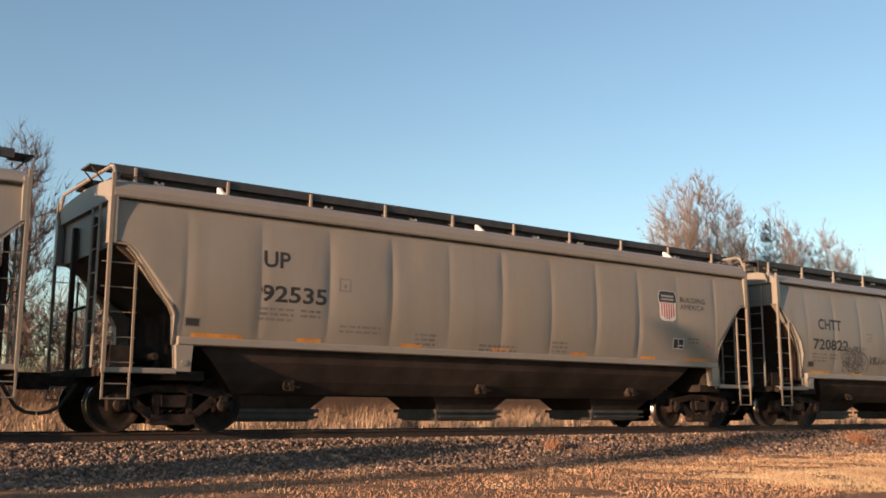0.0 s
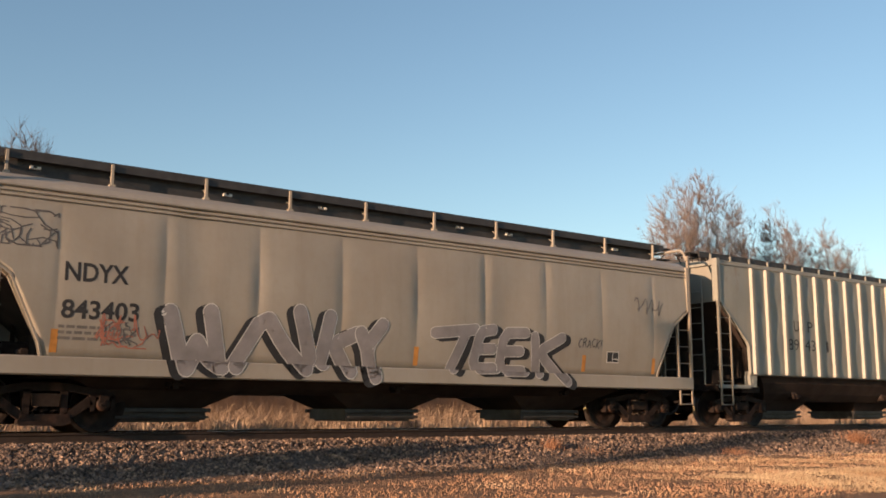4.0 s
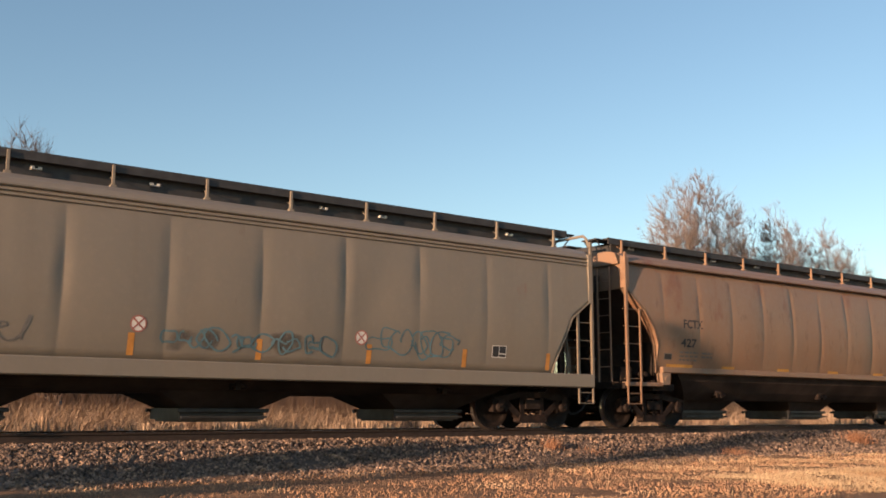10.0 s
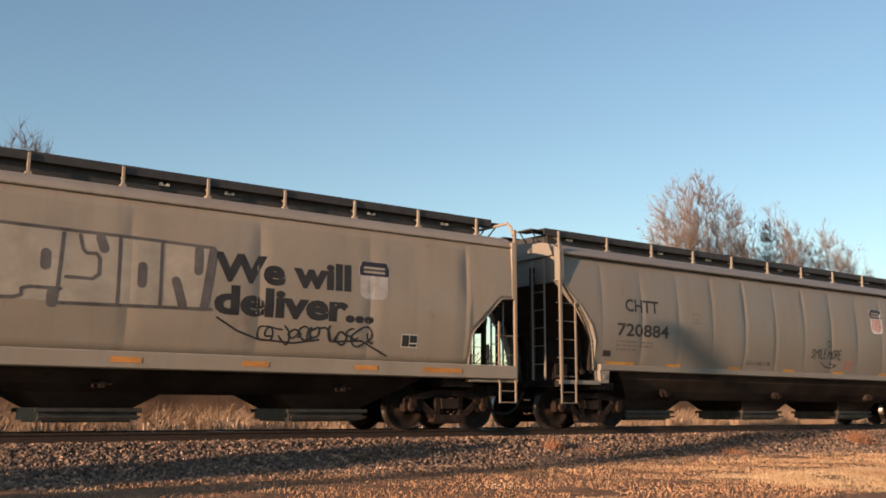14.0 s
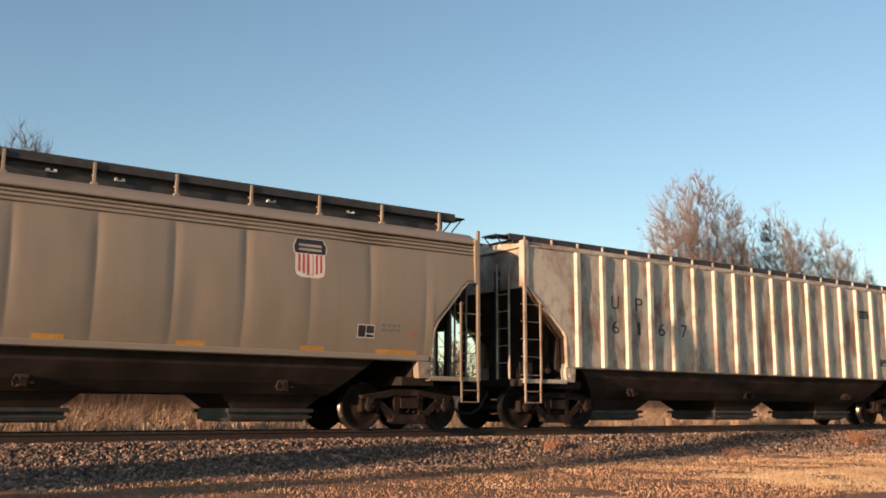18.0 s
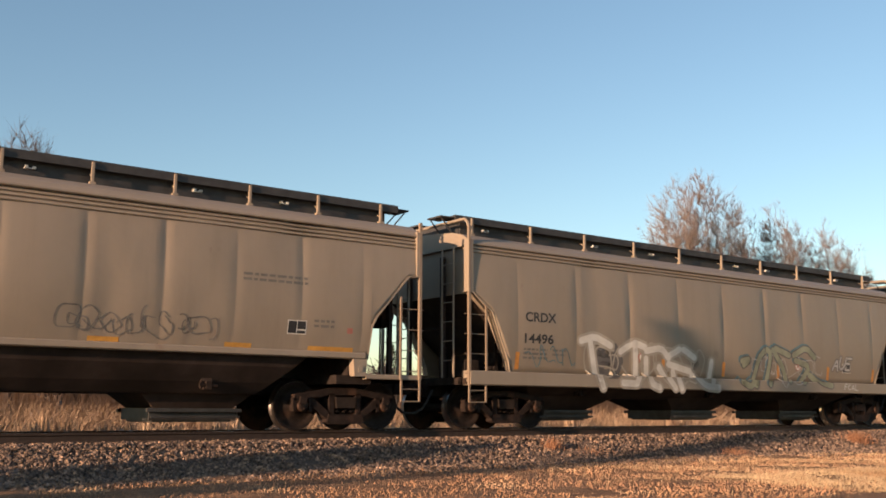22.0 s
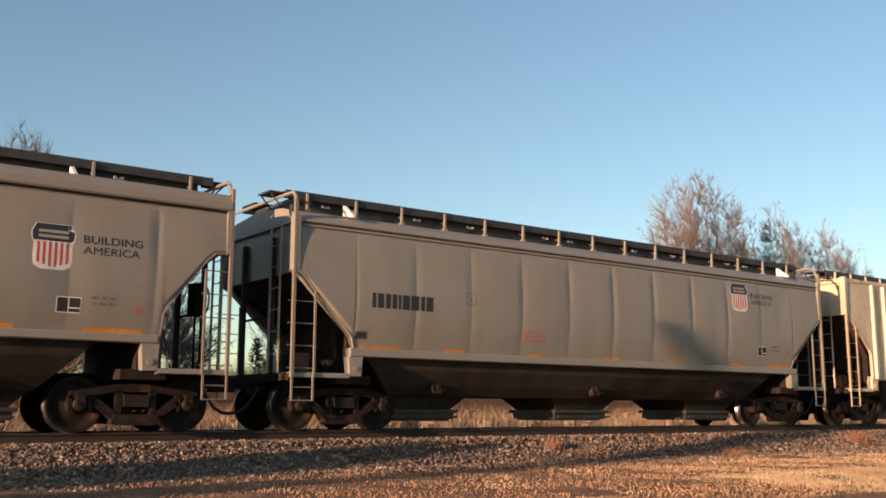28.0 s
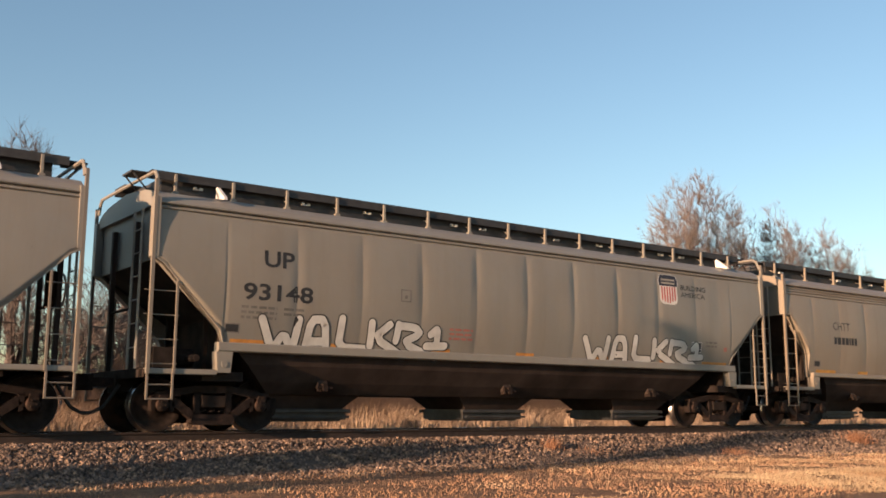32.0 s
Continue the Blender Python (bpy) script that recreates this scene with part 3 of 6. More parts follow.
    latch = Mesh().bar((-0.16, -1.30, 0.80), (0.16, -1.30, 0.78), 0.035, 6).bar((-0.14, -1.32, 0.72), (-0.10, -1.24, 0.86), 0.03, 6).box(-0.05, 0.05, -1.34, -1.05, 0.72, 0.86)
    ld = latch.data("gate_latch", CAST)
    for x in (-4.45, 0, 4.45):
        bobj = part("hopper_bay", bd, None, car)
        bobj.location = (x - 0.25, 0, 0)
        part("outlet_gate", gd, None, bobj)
        part("gate_latch", ld, None, bobj)
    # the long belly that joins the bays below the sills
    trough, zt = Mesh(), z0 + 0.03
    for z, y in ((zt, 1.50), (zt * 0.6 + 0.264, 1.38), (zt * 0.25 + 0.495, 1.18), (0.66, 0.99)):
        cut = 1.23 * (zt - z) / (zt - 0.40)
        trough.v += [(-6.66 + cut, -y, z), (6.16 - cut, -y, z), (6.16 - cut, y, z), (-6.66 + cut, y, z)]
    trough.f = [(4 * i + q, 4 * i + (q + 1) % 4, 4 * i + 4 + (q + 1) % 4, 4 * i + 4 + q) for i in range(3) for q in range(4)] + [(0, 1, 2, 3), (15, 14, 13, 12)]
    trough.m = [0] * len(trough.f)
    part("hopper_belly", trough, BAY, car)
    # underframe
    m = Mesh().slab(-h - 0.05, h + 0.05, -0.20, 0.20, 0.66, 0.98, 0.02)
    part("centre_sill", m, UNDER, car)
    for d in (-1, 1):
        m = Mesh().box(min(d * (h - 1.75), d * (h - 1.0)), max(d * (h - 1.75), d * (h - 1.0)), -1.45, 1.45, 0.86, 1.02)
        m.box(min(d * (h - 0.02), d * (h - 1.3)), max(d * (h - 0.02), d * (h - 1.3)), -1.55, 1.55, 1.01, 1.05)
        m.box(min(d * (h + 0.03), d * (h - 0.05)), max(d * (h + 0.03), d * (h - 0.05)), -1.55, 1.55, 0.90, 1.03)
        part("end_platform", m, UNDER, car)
        for s in (-1, 1):
            xa, xb = sorted((d * (h + 0.02), d * (h - 1.20)))
            ya, yb = sorted((s * 1.46, s * 1.60))
            part("end_step", Mesh().slab(xa, xb, ya, yb, 0.955, 1.045 if not k["full"] else 1.01), PAINT, car)
        m = Mesh()
        m.box(min(d * h, d * (h + 0.42)), max(d * h, d * (h + 0.42)), -0.075, 0.075, 0.76, 0.92)
        m.prism([(d * (h + 0.40), 0.70), (d * (h + 0.64), 0.70), (d * (h + 0.66), 0.98), (d * (h + 0.40), 0.98)], -0.13, 0.16)
        part("coupler", m, CAST, car)
        pts = [(d * (h + 0.05), -0.42, 0.80), (d * (h + 0.16), -0.42, 0.62), (d * (h + 0.30), -0.40, 0.42), (d * (h + 0.46), -0.38, 0.33), (d * (h + 0.63), -0.36, 0.31)]
        part("air_hose", Mesh().path(pts, 0.03, 6), RUBBER, car)
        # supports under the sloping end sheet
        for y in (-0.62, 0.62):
            # dark colour on these posts paints in the shade of the end recess
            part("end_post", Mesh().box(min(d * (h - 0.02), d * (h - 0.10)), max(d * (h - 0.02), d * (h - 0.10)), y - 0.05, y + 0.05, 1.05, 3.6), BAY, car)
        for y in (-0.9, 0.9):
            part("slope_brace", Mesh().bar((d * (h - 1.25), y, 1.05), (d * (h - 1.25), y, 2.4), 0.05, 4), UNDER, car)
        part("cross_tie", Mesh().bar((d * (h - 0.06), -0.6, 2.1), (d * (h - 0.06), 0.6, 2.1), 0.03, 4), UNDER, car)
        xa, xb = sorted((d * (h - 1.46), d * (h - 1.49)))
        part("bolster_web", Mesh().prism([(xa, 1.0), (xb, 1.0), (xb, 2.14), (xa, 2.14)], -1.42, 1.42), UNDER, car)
        for s in (-1, 1):
            ladder(car, d * h, d, s, k["ladder"], 4.05 if not k["bar"] else ztop + 0.42)
            # the flange along the cut-away edge
            fl = Mesh()
            pr = [(d * (h - x), z) for x, z in k["prof"][:-1]]
            inner = 1.53 if rib else 1.40
            n = len(pr)
            fl.add([(x + d * o, s * y, z - o * 0.7) for x, z in pr for y, o in ((inner, 0.0), (1.614 + belly(kind, z), 0.0), (1.614 + belly(kind, z), 0.028), (inner, 0.028))],
                   [(4 * i + q, 4 * i + (q + 1) % 4, 4 * i + 4 + (q + 1) % 4, 4 * i + 4 + q) for i in range(n - 1) for q in range(4)] + [(0, 1, 2, 3), (4 * n - 1, 4 * n - 2, 4 * n - 3, 4 * n - 4)])
            xa, xb = sorted((d * (h + 0.03), d * (h - 0.09)))
            ya, yb = sorted((s * 1.48, s * 1.640))
            part("corner_post", Mesh().box(xa, xb, ya, yb, k["prof"][0][1] - 0.02, ztop + 0.12), PAINT, car)
            part("end_flange", fl, PAINT, car)
        # end ladder beside the hand-brake
        m = Mesh()
        for y in (-1.15, -0.75):
            m.bar((d * (h + 0.05), y, 1.05), (d * (h + 0.05), y, 3.75), 0.024, 5)
        for i in range(6):
            m.bar((d * (h + 0.05), -1.15, 1.4 + 0.4 * i), (d * (h + 0.05), -0.75, 1.4 + 0.4 * i), 0.012, 5)
        part("end_ladder", m, PAINT, car)
        if k["bar"]:
            m = Mesh().path([(d * (h - 0.03), -1.60, ztop + 0.30), (d * (h - 0.03), -1.52, ztop + 0.50), (d * (h - 0.03), -1.42, ztop + 0.58), (d * (h - 0.03), 1.42, ztop + 0.58), (d * (h - 0.03), 1.52, ztop + 0.50), (d * (h - 0.03), 1.60, ztop + 0.30)], 0.032, 6)
            part("roof_grab_bar", m, PAINT, car)
        m = Mesh().slab(min(d * (h - 0.12), d * (h + 0.20)), max(d * (h - 0.12), d * (h + 0.20)), -0.90, -0.40, 4.42, 4.455)
        for y in (-0.85, -0.45):
            m.bar((d * (h + 0.16), y, 4.43), (d * (h - 0.12), y, 4.12), 0.016, 5)
        part("end_walkway", m, BOARD, car)
    # hand-brake on one end
    m = Mesh().lathe([(0.28 + 0.018 * math.cos(a), 0.018 * math.sin(a)) for a in [i * math.pi / 3 for i in range(7)]], 20)
    for i in range(4):
        m.bar((0, 0, 0), (0.28 * math.cos(i * 1.571), 0, 0.28 * math.sin(i * 1.571)), 0.012, 4)
    m.v = [(h + 0.06 + y, -0.30 + x, 2.35 + z) for x, y, z in m.v]
    part("brake_wheel", m, PAINT, car)
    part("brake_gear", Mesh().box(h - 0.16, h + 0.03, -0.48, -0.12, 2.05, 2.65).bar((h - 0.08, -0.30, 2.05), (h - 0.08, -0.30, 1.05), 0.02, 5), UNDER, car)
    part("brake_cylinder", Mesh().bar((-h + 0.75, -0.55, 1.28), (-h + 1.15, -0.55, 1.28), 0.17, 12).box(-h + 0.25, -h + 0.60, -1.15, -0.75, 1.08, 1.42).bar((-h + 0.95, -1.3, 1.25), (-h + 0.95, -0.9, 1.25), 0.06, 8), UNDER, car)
    # roof walkways, hatches
    zb = 4.43
    for s in (-1, 1):
        ya, yb = sorted((s * 0.42, s * 0.97))
        part("walkway", Mesh().slab(-h + 0.12, h - 0.12, ya, yb, zb + 0.02, zb + 0.055).box(-h + 0.12, h - 0.12, min(s * 0.955, s * 0.985), max(s * 0.955, s * 0.985), zb - 0.09, zb + 0.06), BOARD, car)
    m = Mesh().prism([(-h + 0.35, 4.08), (-h + 0.35, 4.40), (h - 0.35, 4.40), (h - 0.35, 4.08)], -0.84, 0.84)
    part("hatch_coaming", m, BOARD, car)
    zr = 4.18 if rib else ztop + 0.36
    pm = Mesh().box(-0.021, 0.021, -0.025, 0.025, zr - 0.03, zb + 0.03).box(-0.05, 0.05, -0.045, 0.045, zr - 0.03, zr + 0.012)
    pm.bar((0, 0.02, zr + 0.1), (0, 0.42, zb + 0.01), 0.011, 4)
    pdata = pm.data("walkway_post", PAINT)
    # small clamps coloured white to stand in for sun glints below the walkway
    clip = Mesh().slab(-0.07, -0.02, -0.03, 0.03, 0, 0.055).slab(0.05, 0.10, -0.03, 0.03, 0, 0.05).box(-0.03, 0.06, -0.015, 0.015, 0, 0.02)
    cdata = clip.data("hatch_clamp", WHITE)
    for i in range(k["posts"]):
        x = -h + 0.55 + (L - 1.1) * i / (k["posts"] - 1)
        for s in (-1, 1):
            p = part("walkway_post", pdata, None, car)
            p.location = (x, s * 1.0, 0)
            p.rotation_euler = (0, 0, 0 if s < 0 else math.pi)
        if i % 3 != 1 and i < k["posts"] - 1:
            p = part("hatch_clamp", cdata, None, car)
            p.location = (x + 0.45 + 0.3 * (i % 2), -0.868, zr + 0.12)
    for x in k["fins"]:
        for s in (-1, 1):
            rim = [(s * 1.58, ztop + 0.22), (s * 1.56, ztop + 0.27), (s * 1.24, ztop + 0.50), (s * 1.20, ztop + 0.50), (s * 1.20, ztop + 0.30)]
            m = Mesh().add([(x - h + o, y, z) for o in (-0.03, 0.03) for y, z in rim], [(0, 1, 2, 3, 4), (9, 8, 7, 6, 5)] + [(i, i + 5, (i + 1) % 5 + 5, (i + 1) % 5) for i in range(5)])
            # white puts the direct sun on the gusset into its colour
            part("roof_gusset", m, WHITE, car, "steel gusset coloured sunlit white")
    truck(car, -h + 1.36)
    truck(car, h - 1.36)
    return car


# ---- lettering and paint on the cars ----
glyphs = {}


def glyph(text, offset=0.0, shear=0.0, space=1.0):
    key = (text, offset, shear, space)
    if key not in glyphs:
        cu = bpy.data.curves.new("text", "FONT")
        cu.body, cu.offset, cu.shear, cu.space_character, cu.resolution_u, cu.fill_mode = text, offset, shear, space, 3, "FRONT"
        ob = bpy.data.objects.new("text", cu)
        me = ob.to_mesh()
        glyphs[key] = ([tuple(v.co[:2]) for v in me.vertices], [tuple(p.vertices) for p in me.polygons])
        ob.to_mesh_clear()
        bpy.data.objects.remove(ob)
        bpy.data.curves.remove(cu)
    return glyphs[key]


def box_of(v):
    return min(p[0] for p in v), min(p[1] for p in v), max(p[0] for p in v), max(p[1] for p in v)


SKELETON = dict(A="00 49 90|23 73", B="00 09 69 87 65 05|65 83 70 00", C="88 49 06 03 40 81", D="00 09 59 96 93 50 00", E="99 09 00 90|05 75", F="99 09 00|05 75", G="88 49 06 03 40 80 84 54",
                H="09 00|99 90|05 95", I="40 49", K="09 00|99 04 90", L="09 00 90", M="00 09 44 99 90", N="00 09 90 99", O="49 06 03 40 93 96 49", P="00 09 79 87 65 04", R="00 09 79 87 65 04|45 90",
                S="98 59 07 25 74 92 50 01", T="09 99|49 40", U="09 03 40 93 99", V="09 40 99", W="09 20 46 70 99", X="09 90|00 99", Y="09 45 99|45 40", Z="09 99 00 90")
SKELETON.update({"1": "27 49 40", "2": "07 49 97 00 90", "3": "08 49 97 54 92 40 01", "0": "49 06 03 40 93 96 49", "7": "09 99 40", "6": "89 05 02 40 82 84 45 04", "!": "49 43"})


class Deco:
    """Puts paint on the near side of a car; x is taken from the car's leading corner post."""

    def __init__(self, car, kind):
        self.car, self.kind, self.h, self.y = car, kind, KINDS[kind]["L"] / 2, None

    def flat(self, name, v, f, mat, lift=0.0, label=""):
        """Lays a flat shape on the sheet, following its bulges and dents."""
        if self.y is not None:
            return part(name, Mesh().add([(x - self.h, self.y - lift, z) for x, z in v], f), mat, self.car, label)
        v, tri = [tuple(p) for p in v], []
        for q in f:
            todo = [(q[0], q[i], q[i + 1]) for i in range(1, len(q) - 1)] if len(q) < 6 else []
            if len(q) >= 6:
                tri.append(q)
            while todo:
                t = todo.pop()
                ends = [(math.dist(v[t[i]], v[t[(i + 1) % 3]]), i) for i in range(3)]
                far, i = max(ends)
                if far < 0.14 or len(v) > 4000:
                    tri.append(t)
                    continue
                a, b, c = t[i], t[(i + 1) % 3], t[(i + 2) % 3]
                v.append(((v[a][0] + v[b][0]) / 2, (v[a][1] + v[b][1]) / 2))
                todo += [(a, len(v) - 1, c), (len(v) - 1, b, c)]
        m = Mesh().add([self.at(x, z, max(-0.002, lift * 0.6)) for x, z in v], tri)
        return part(name, m, mat, self.car, label)

    def at(self, x, z, lift, low=None):
        """A point of the near side: on the side sheet, or on the deep sill below it."""
        k = KINDS[self.kind]
        if low is None:
            low = k["full"] and z < k["sill"][1]
        y = 1.666 if low else SIDE + skin_depth(self.kind, x, z)
        return (x - self.h, -y - PAINT_LIFT - 0.6 * lift, z)

    def lay(self, m, poly, lift):
        """Adds a convex patch of paint, cut where the sheet meets a deep sill."""
        k = KINDS[self.kind]
        cut = k["sill"][1]
        for low in ((False, True) if k["full"] else (False,)):
            out = poly
            if k["full"]:
                out = []
                for (xa, za), (xb, zb) in zip(poly, poly[1:] + poly[:1]):
                    ina, inb = (za < cut) == low, (zb < cut) == low
                    if ina:
                        out.append((xa, za))
                    if ina != inb:
                        t = (cut - za) / (zb - za)
                        out.append((xa + (xb - xa) * t, cut))
            if len(out) > 2:
                n = len(out)
                mid = (sum(p[0] for p in out) / n, sum(p[1] for p in out) / n)
                m.add([self.at(x, z, lift, low) for x, z in out + [mid]], [(i, (i + 1) % n, n) for i in range(n)])

    def strokes(self, name, lines, mat, width, lift=0.0):
        """Round-ended sprayed strokes; lines: lists of points."""
        m, n = Mesh(), 0
        for pts in lines:
            fine = []
            for (xa, za), (xb, zb) in zip(pts, pts[1:]):
                k = max(1, int(math.hypot(xb - xa, zb - za) / 0.11))
                fine += [(xa + (xb - xa) * i / k, za + (zb - za) * i / k) for i in range(k)]
            fine.append(pts[-1])
            for i, (x, z) in enumerate(fine):
                up = lift + 0.000002 * n
                n += 1
                self.lay(m, [(x + width / 2 * math.cos(a * 0.6283), z + width / 2 * math.sin(a * 0.6283)) for a in range(10)], up)
                if i + 1 < len(fine):
                    xb, zb = fine[i + 1]
                    ll = math.hypot(xb - x, zb - z) or 1
                    ex, ez = -(zb - z) / ll * width / 2, (xb - x) / ll * width / 2
                    self.lay(m, [(x + ex, z + ez), (x - ex, z - ez), (xb - ex, zb - ez), (xb + ex, zb + ez)], up + 0.000001)
        return part(name, m, mat, self.car)

    def letters(self, s, x0, z1, x1, z0, fat, shear=0.0, sway=1.0, lap=1.12):
        """The centre lines of hand-drawn letters set into a box, letter by letter."""
        rnd = random.Random(len(s) * 31 + int(x0 * 10))
        wide = [dict(W=1.6, M=1.4, N=1.15, I=0.5).get(ch, 0.5 if ch in " 1!" else 1.0) for ch in s]
        unit, out, x = (x1 - x0) / sum(wide), [], x0
        for ch, share in zip(s, wide):
            cell = unit * share
            grow, turn, drop = rnd.uniform(0.92, 1.06), rnd.uniform(-0.10, 0.10) * sway, rnd.uniform(-0.05, 0.05) * sway * (z1 - z0)
            cx, cz = x + cell / 2, (z0 + z1) / 2 + drop
            x += cell
            w, hh = max(0.02, cell * lap * grow - fat), max(0.02, (z1 - z0) * grow - fat)
            lines = []
            for run in SKELETON.get(ch, "").split("|"):
                pts = [((int(q[0]) / 9 - 0.5) * w, (int(q[1]) / 9 - 0.5) * hh) for q in run.split()]
                if len(pts) > 2:      # round the corners
                    soft = [pts[0]]
                    for a, b, c in zip(pts, pts[1:], pts[2:]):
                        soft += [(b[0] + (a[0] - b[0]) * 0.22, b[1] + (a[1] - b[1]) * 0.22), (b[0] + (c[0] - b[0]) * 0.22, b[1] + (c[1] - b[1]) * 0.22)]
                    pts = soft + [pts[-1]]
                if len(pts) > 1:
                    lines.append([(cx + u + shear * v - turn * v, cz + v + turn * u) for u, v in pts])
            if lines:
                out.append(lines)
        return out

    def tag(self, s, x0, z1, x1, z0, mat, width=0.03, shear=0.2):
        self.strokes("spray_tag", [l for ls in self.letters(s, x0, z1, x1, z0, width, shear, 1.5, 0.9) for l in ls], mat, width, 0.002)

    def piece(self, s, x0, z1, x1, z0, fill, line, fat=0.30, shear=0.0, glow=None, cast=(0.06, -0.05), edge=0.05, sway=1.0):
        """Sprayed bubble letters: a cast shadow, and each letter with its outline and fill."""
        fat = fat * (z1 - z0)
        every = self.letters(s, x0, z1, x1, z0, fat, shear, sway)
        if glow:
            for step in (1.0, 0.5):
                self.strokes("spray_shadow", [[(x + cast[0] * step, z + cast[1] * step) for x, z in l] for ls in every for l in ls], glow, fat + edge * 1.4, 0.0012 - 0.0012 * step)
        for i, ls in enumerate(every):
            for l in ls:
                self.strokes("spray_outline", [l], line, fat + edge, 0.0022 + 0.0040 * (i % 2))
            for l in ls:
                self.strokes("spray_letter", [l], fill, fat, 0.0042 + 0.0040 * (i % 2))

    def grid(self, drawn, x0, z1, x1, z0):
        """Letters drawn as runs of points on a grid of a hundred: letters part at /, runs at |."""
        out = []
        for ch in drawn.split("/"):
            runs = []
            for run in ch.split("|"):
                pts = [(x0 + (x1 - x0) * int(q[:2]) / 99, z0 + (z1 - z0) * int(q[2:]) / 99) for q in run.split()]
                soft = [pts[0]]
                for a, b, c in zip(pts, pts[1:], pts[2:]):
                    soft += [(b[0] + (a[0] - b[0]) * 0.2, b[1] + (a[1] - b[1]) * 0.2), (b[0] + (c[0] - b[0]) * 0.2, b[1] + (c[1] - b[1]) * 0.2)]
                runs.append(soft + [pts[-1]])
            out.append(runs)
        return out

    def mural(self, drawn, x0, z1, x1, z0, fill, line, fat, edge=0.05, glow=None, cast=(-0.12, -0.05)):
        """Sprayed letters with an outline and a cast shadow."""
        every = self.grid(drawn, x0, z1, x1, z0)
        if glow:
            for step in (1.0, 0.5):
                self.strokes("spray_shadow", [[(x + cast[0] * step, z + cast[1] * step) for x, z in l] for ls in every for l in ls], glow, fat + edge, 0.0012 - 0.0012 * step)
        for i, ls in enumerate(every):
            if line:
                for l in ls:
                    self.strokes("spray_outline", [l], line, fat + edge, 0.0022 + 0.0040 * (i % 2))
            for l in ls:
                self.strokes("spray_letter", [l], fill, fat, 0.0042 + 0.0040 * (i % 2))

    def text(self, s, x0, z1, x1, z0, mat=None, lift=0.0, name="lettering", fit_on=None, **kw):
        v, f = glyph(s, **kw)
        a, b, c, d = box_of(fit_on or v)
        kx, kz = (x1 - x0) / (c - a), (z1 - z0) / (d - b)
        self.flat(name, [(x0 + (x - a) * kx, z0 + (z - b) * kz) for x, z in v], f, mat or BLACK, lift)

    def marks(self, a, b, xa, za, xb, zb, wa, wb, hgt=0.30, mat=None):
        """Reporting mark over car number."""
        self.text(a, xa, za, xa + wa, za - hgt, mat, offset=0.0 if "M" in a else 0.022)
        self.text(b, xb, zb, xb + wb, zb - hgt, mat, offset=0.022)
        self.bars(xb - 0.02, zb - hgt - 0.10, 0.68, 3, mat=FADED)
        self.bars(xb + 0.80, zb - hgt - 0.10, 0.40, 2, mat=FADED)

    def bars(self, x, z, w, rows, mat=None, hgt=0.045, step=0.09, seed=0):
        rnd = random.Random(int(x * 100) + rows + seed)
        v, f = [], []
        for r in range(rows):
            xx = x
            while xx < x + w:
                ww = rnd.uniform(0.06, 0.2)
                k = len(v)
                zz = z - r * step
                v += [(xx, zz - hgt), (min(xx + ww, x + w), zz - hgt), (min(xx + ww, x + w), zz), (xx, zz)]
                f.append((k, k + 1, k + 2, k + 3))
                xx += ww + 0.035
        self.flat("stencil_block", v, f, mat or FADED)["kind"] = "stuff"

    def rect(self, name, x0, z0, x1, z1, mat, lift=0.0, label=""):
        return self.flat(name, [(x0, z0), (x1, z0), (x1, z1), (x0, z1)], [(0, 1, 2, 3)], mat, lift, label)

    def panel(self, x, z, green=False):
        """Black data panel in a white frame."""
        self.rect("data_panel", x, z, x + 0.38, z + 0.25, WHITE, 0.0, "black data panel in a white frame")
        self.rect("panel_field", x + 0.015, z + 0.015, x + 0.18, z + 0.235, BLACK, 0.003)
        self.rect("panel_field", x + 0.195, z + 0.09, x + 0.365, z + 0.235, BLACK, 0.003)
        self.rect("panel_field", x + 0.195, z + 0.015, x + 0.365, z + 0.07, BLACK, 0.003)
        if green:
            self.rect("green_tag", x + 0.17, z + 0.27, x + 0.33, z + 0.33, GREEN)

    def consist(self, x, z):
        """A small framed stencil square."""
        v = [(x, z), (x + .24, z), (x + .24, z + .24), (x, z + .24), (x + .02, z + .02), (x + .22, z + .02), (x + .22, z + .22), (x + .02, z + .22)]
        self.flat("stencil_square", v, [(0, 1, 5, 4), (1, 2, 6, 5), (2, 3, 7, 6), (3, 0, 4, 7)], FADED)
        self.rect("stencil_mark", x + 0.09, z + 0.06, x + 0.15, z + 0.13, FADED)

    def emblem(self, x, z1, w=0.60, hgt=0.66, style="full"):
        """A shield: dark chief over red and white bars."""
        x, z1, w, hgt = x - 0.02, z1 + 0.03, w * 1.07, hgt * 1.10
        half = [(0.22, 0), (0.37, 0.03), (0.44, 0.10), (0.46, 0.25), (0.45, 0.58), (0.50, 0.64), (0.52, 0.82), (0.46, 0.90), (0.42, 1.0)]

        def width(t):
            return float(np.interp(t, [p[1] for p in half], [p[0] for p in half]))

        def band(t0, t1, u0, u1, grow=1.0, n=8):
            v, f = [], []
            for i in range(n + 1):
                t = t0 + (t1 - t0) * i / n
                ww = width(t) * grow
                v += [(x + w * (0.5 + ww * u0), z1 - hgt + hgt * t), (x + w * (0.5 + ww * u1), z1 - hgt + hgt * t)]
            for i in range(n):
                f.append((2 * i, 2 * i + 1, 2 * i + 3, 2 * i + 2))
            return v, f
        chief = BLUE if style != "black" else BLACK
        v, f = band(0.01, 1.0, -1, 1, 1.06, 14)
        self.flat("emblem_field", v, f, (WHITE if style == "full" else HAZED) if style != "black" else CREAM, 0.0, "shield emblem")
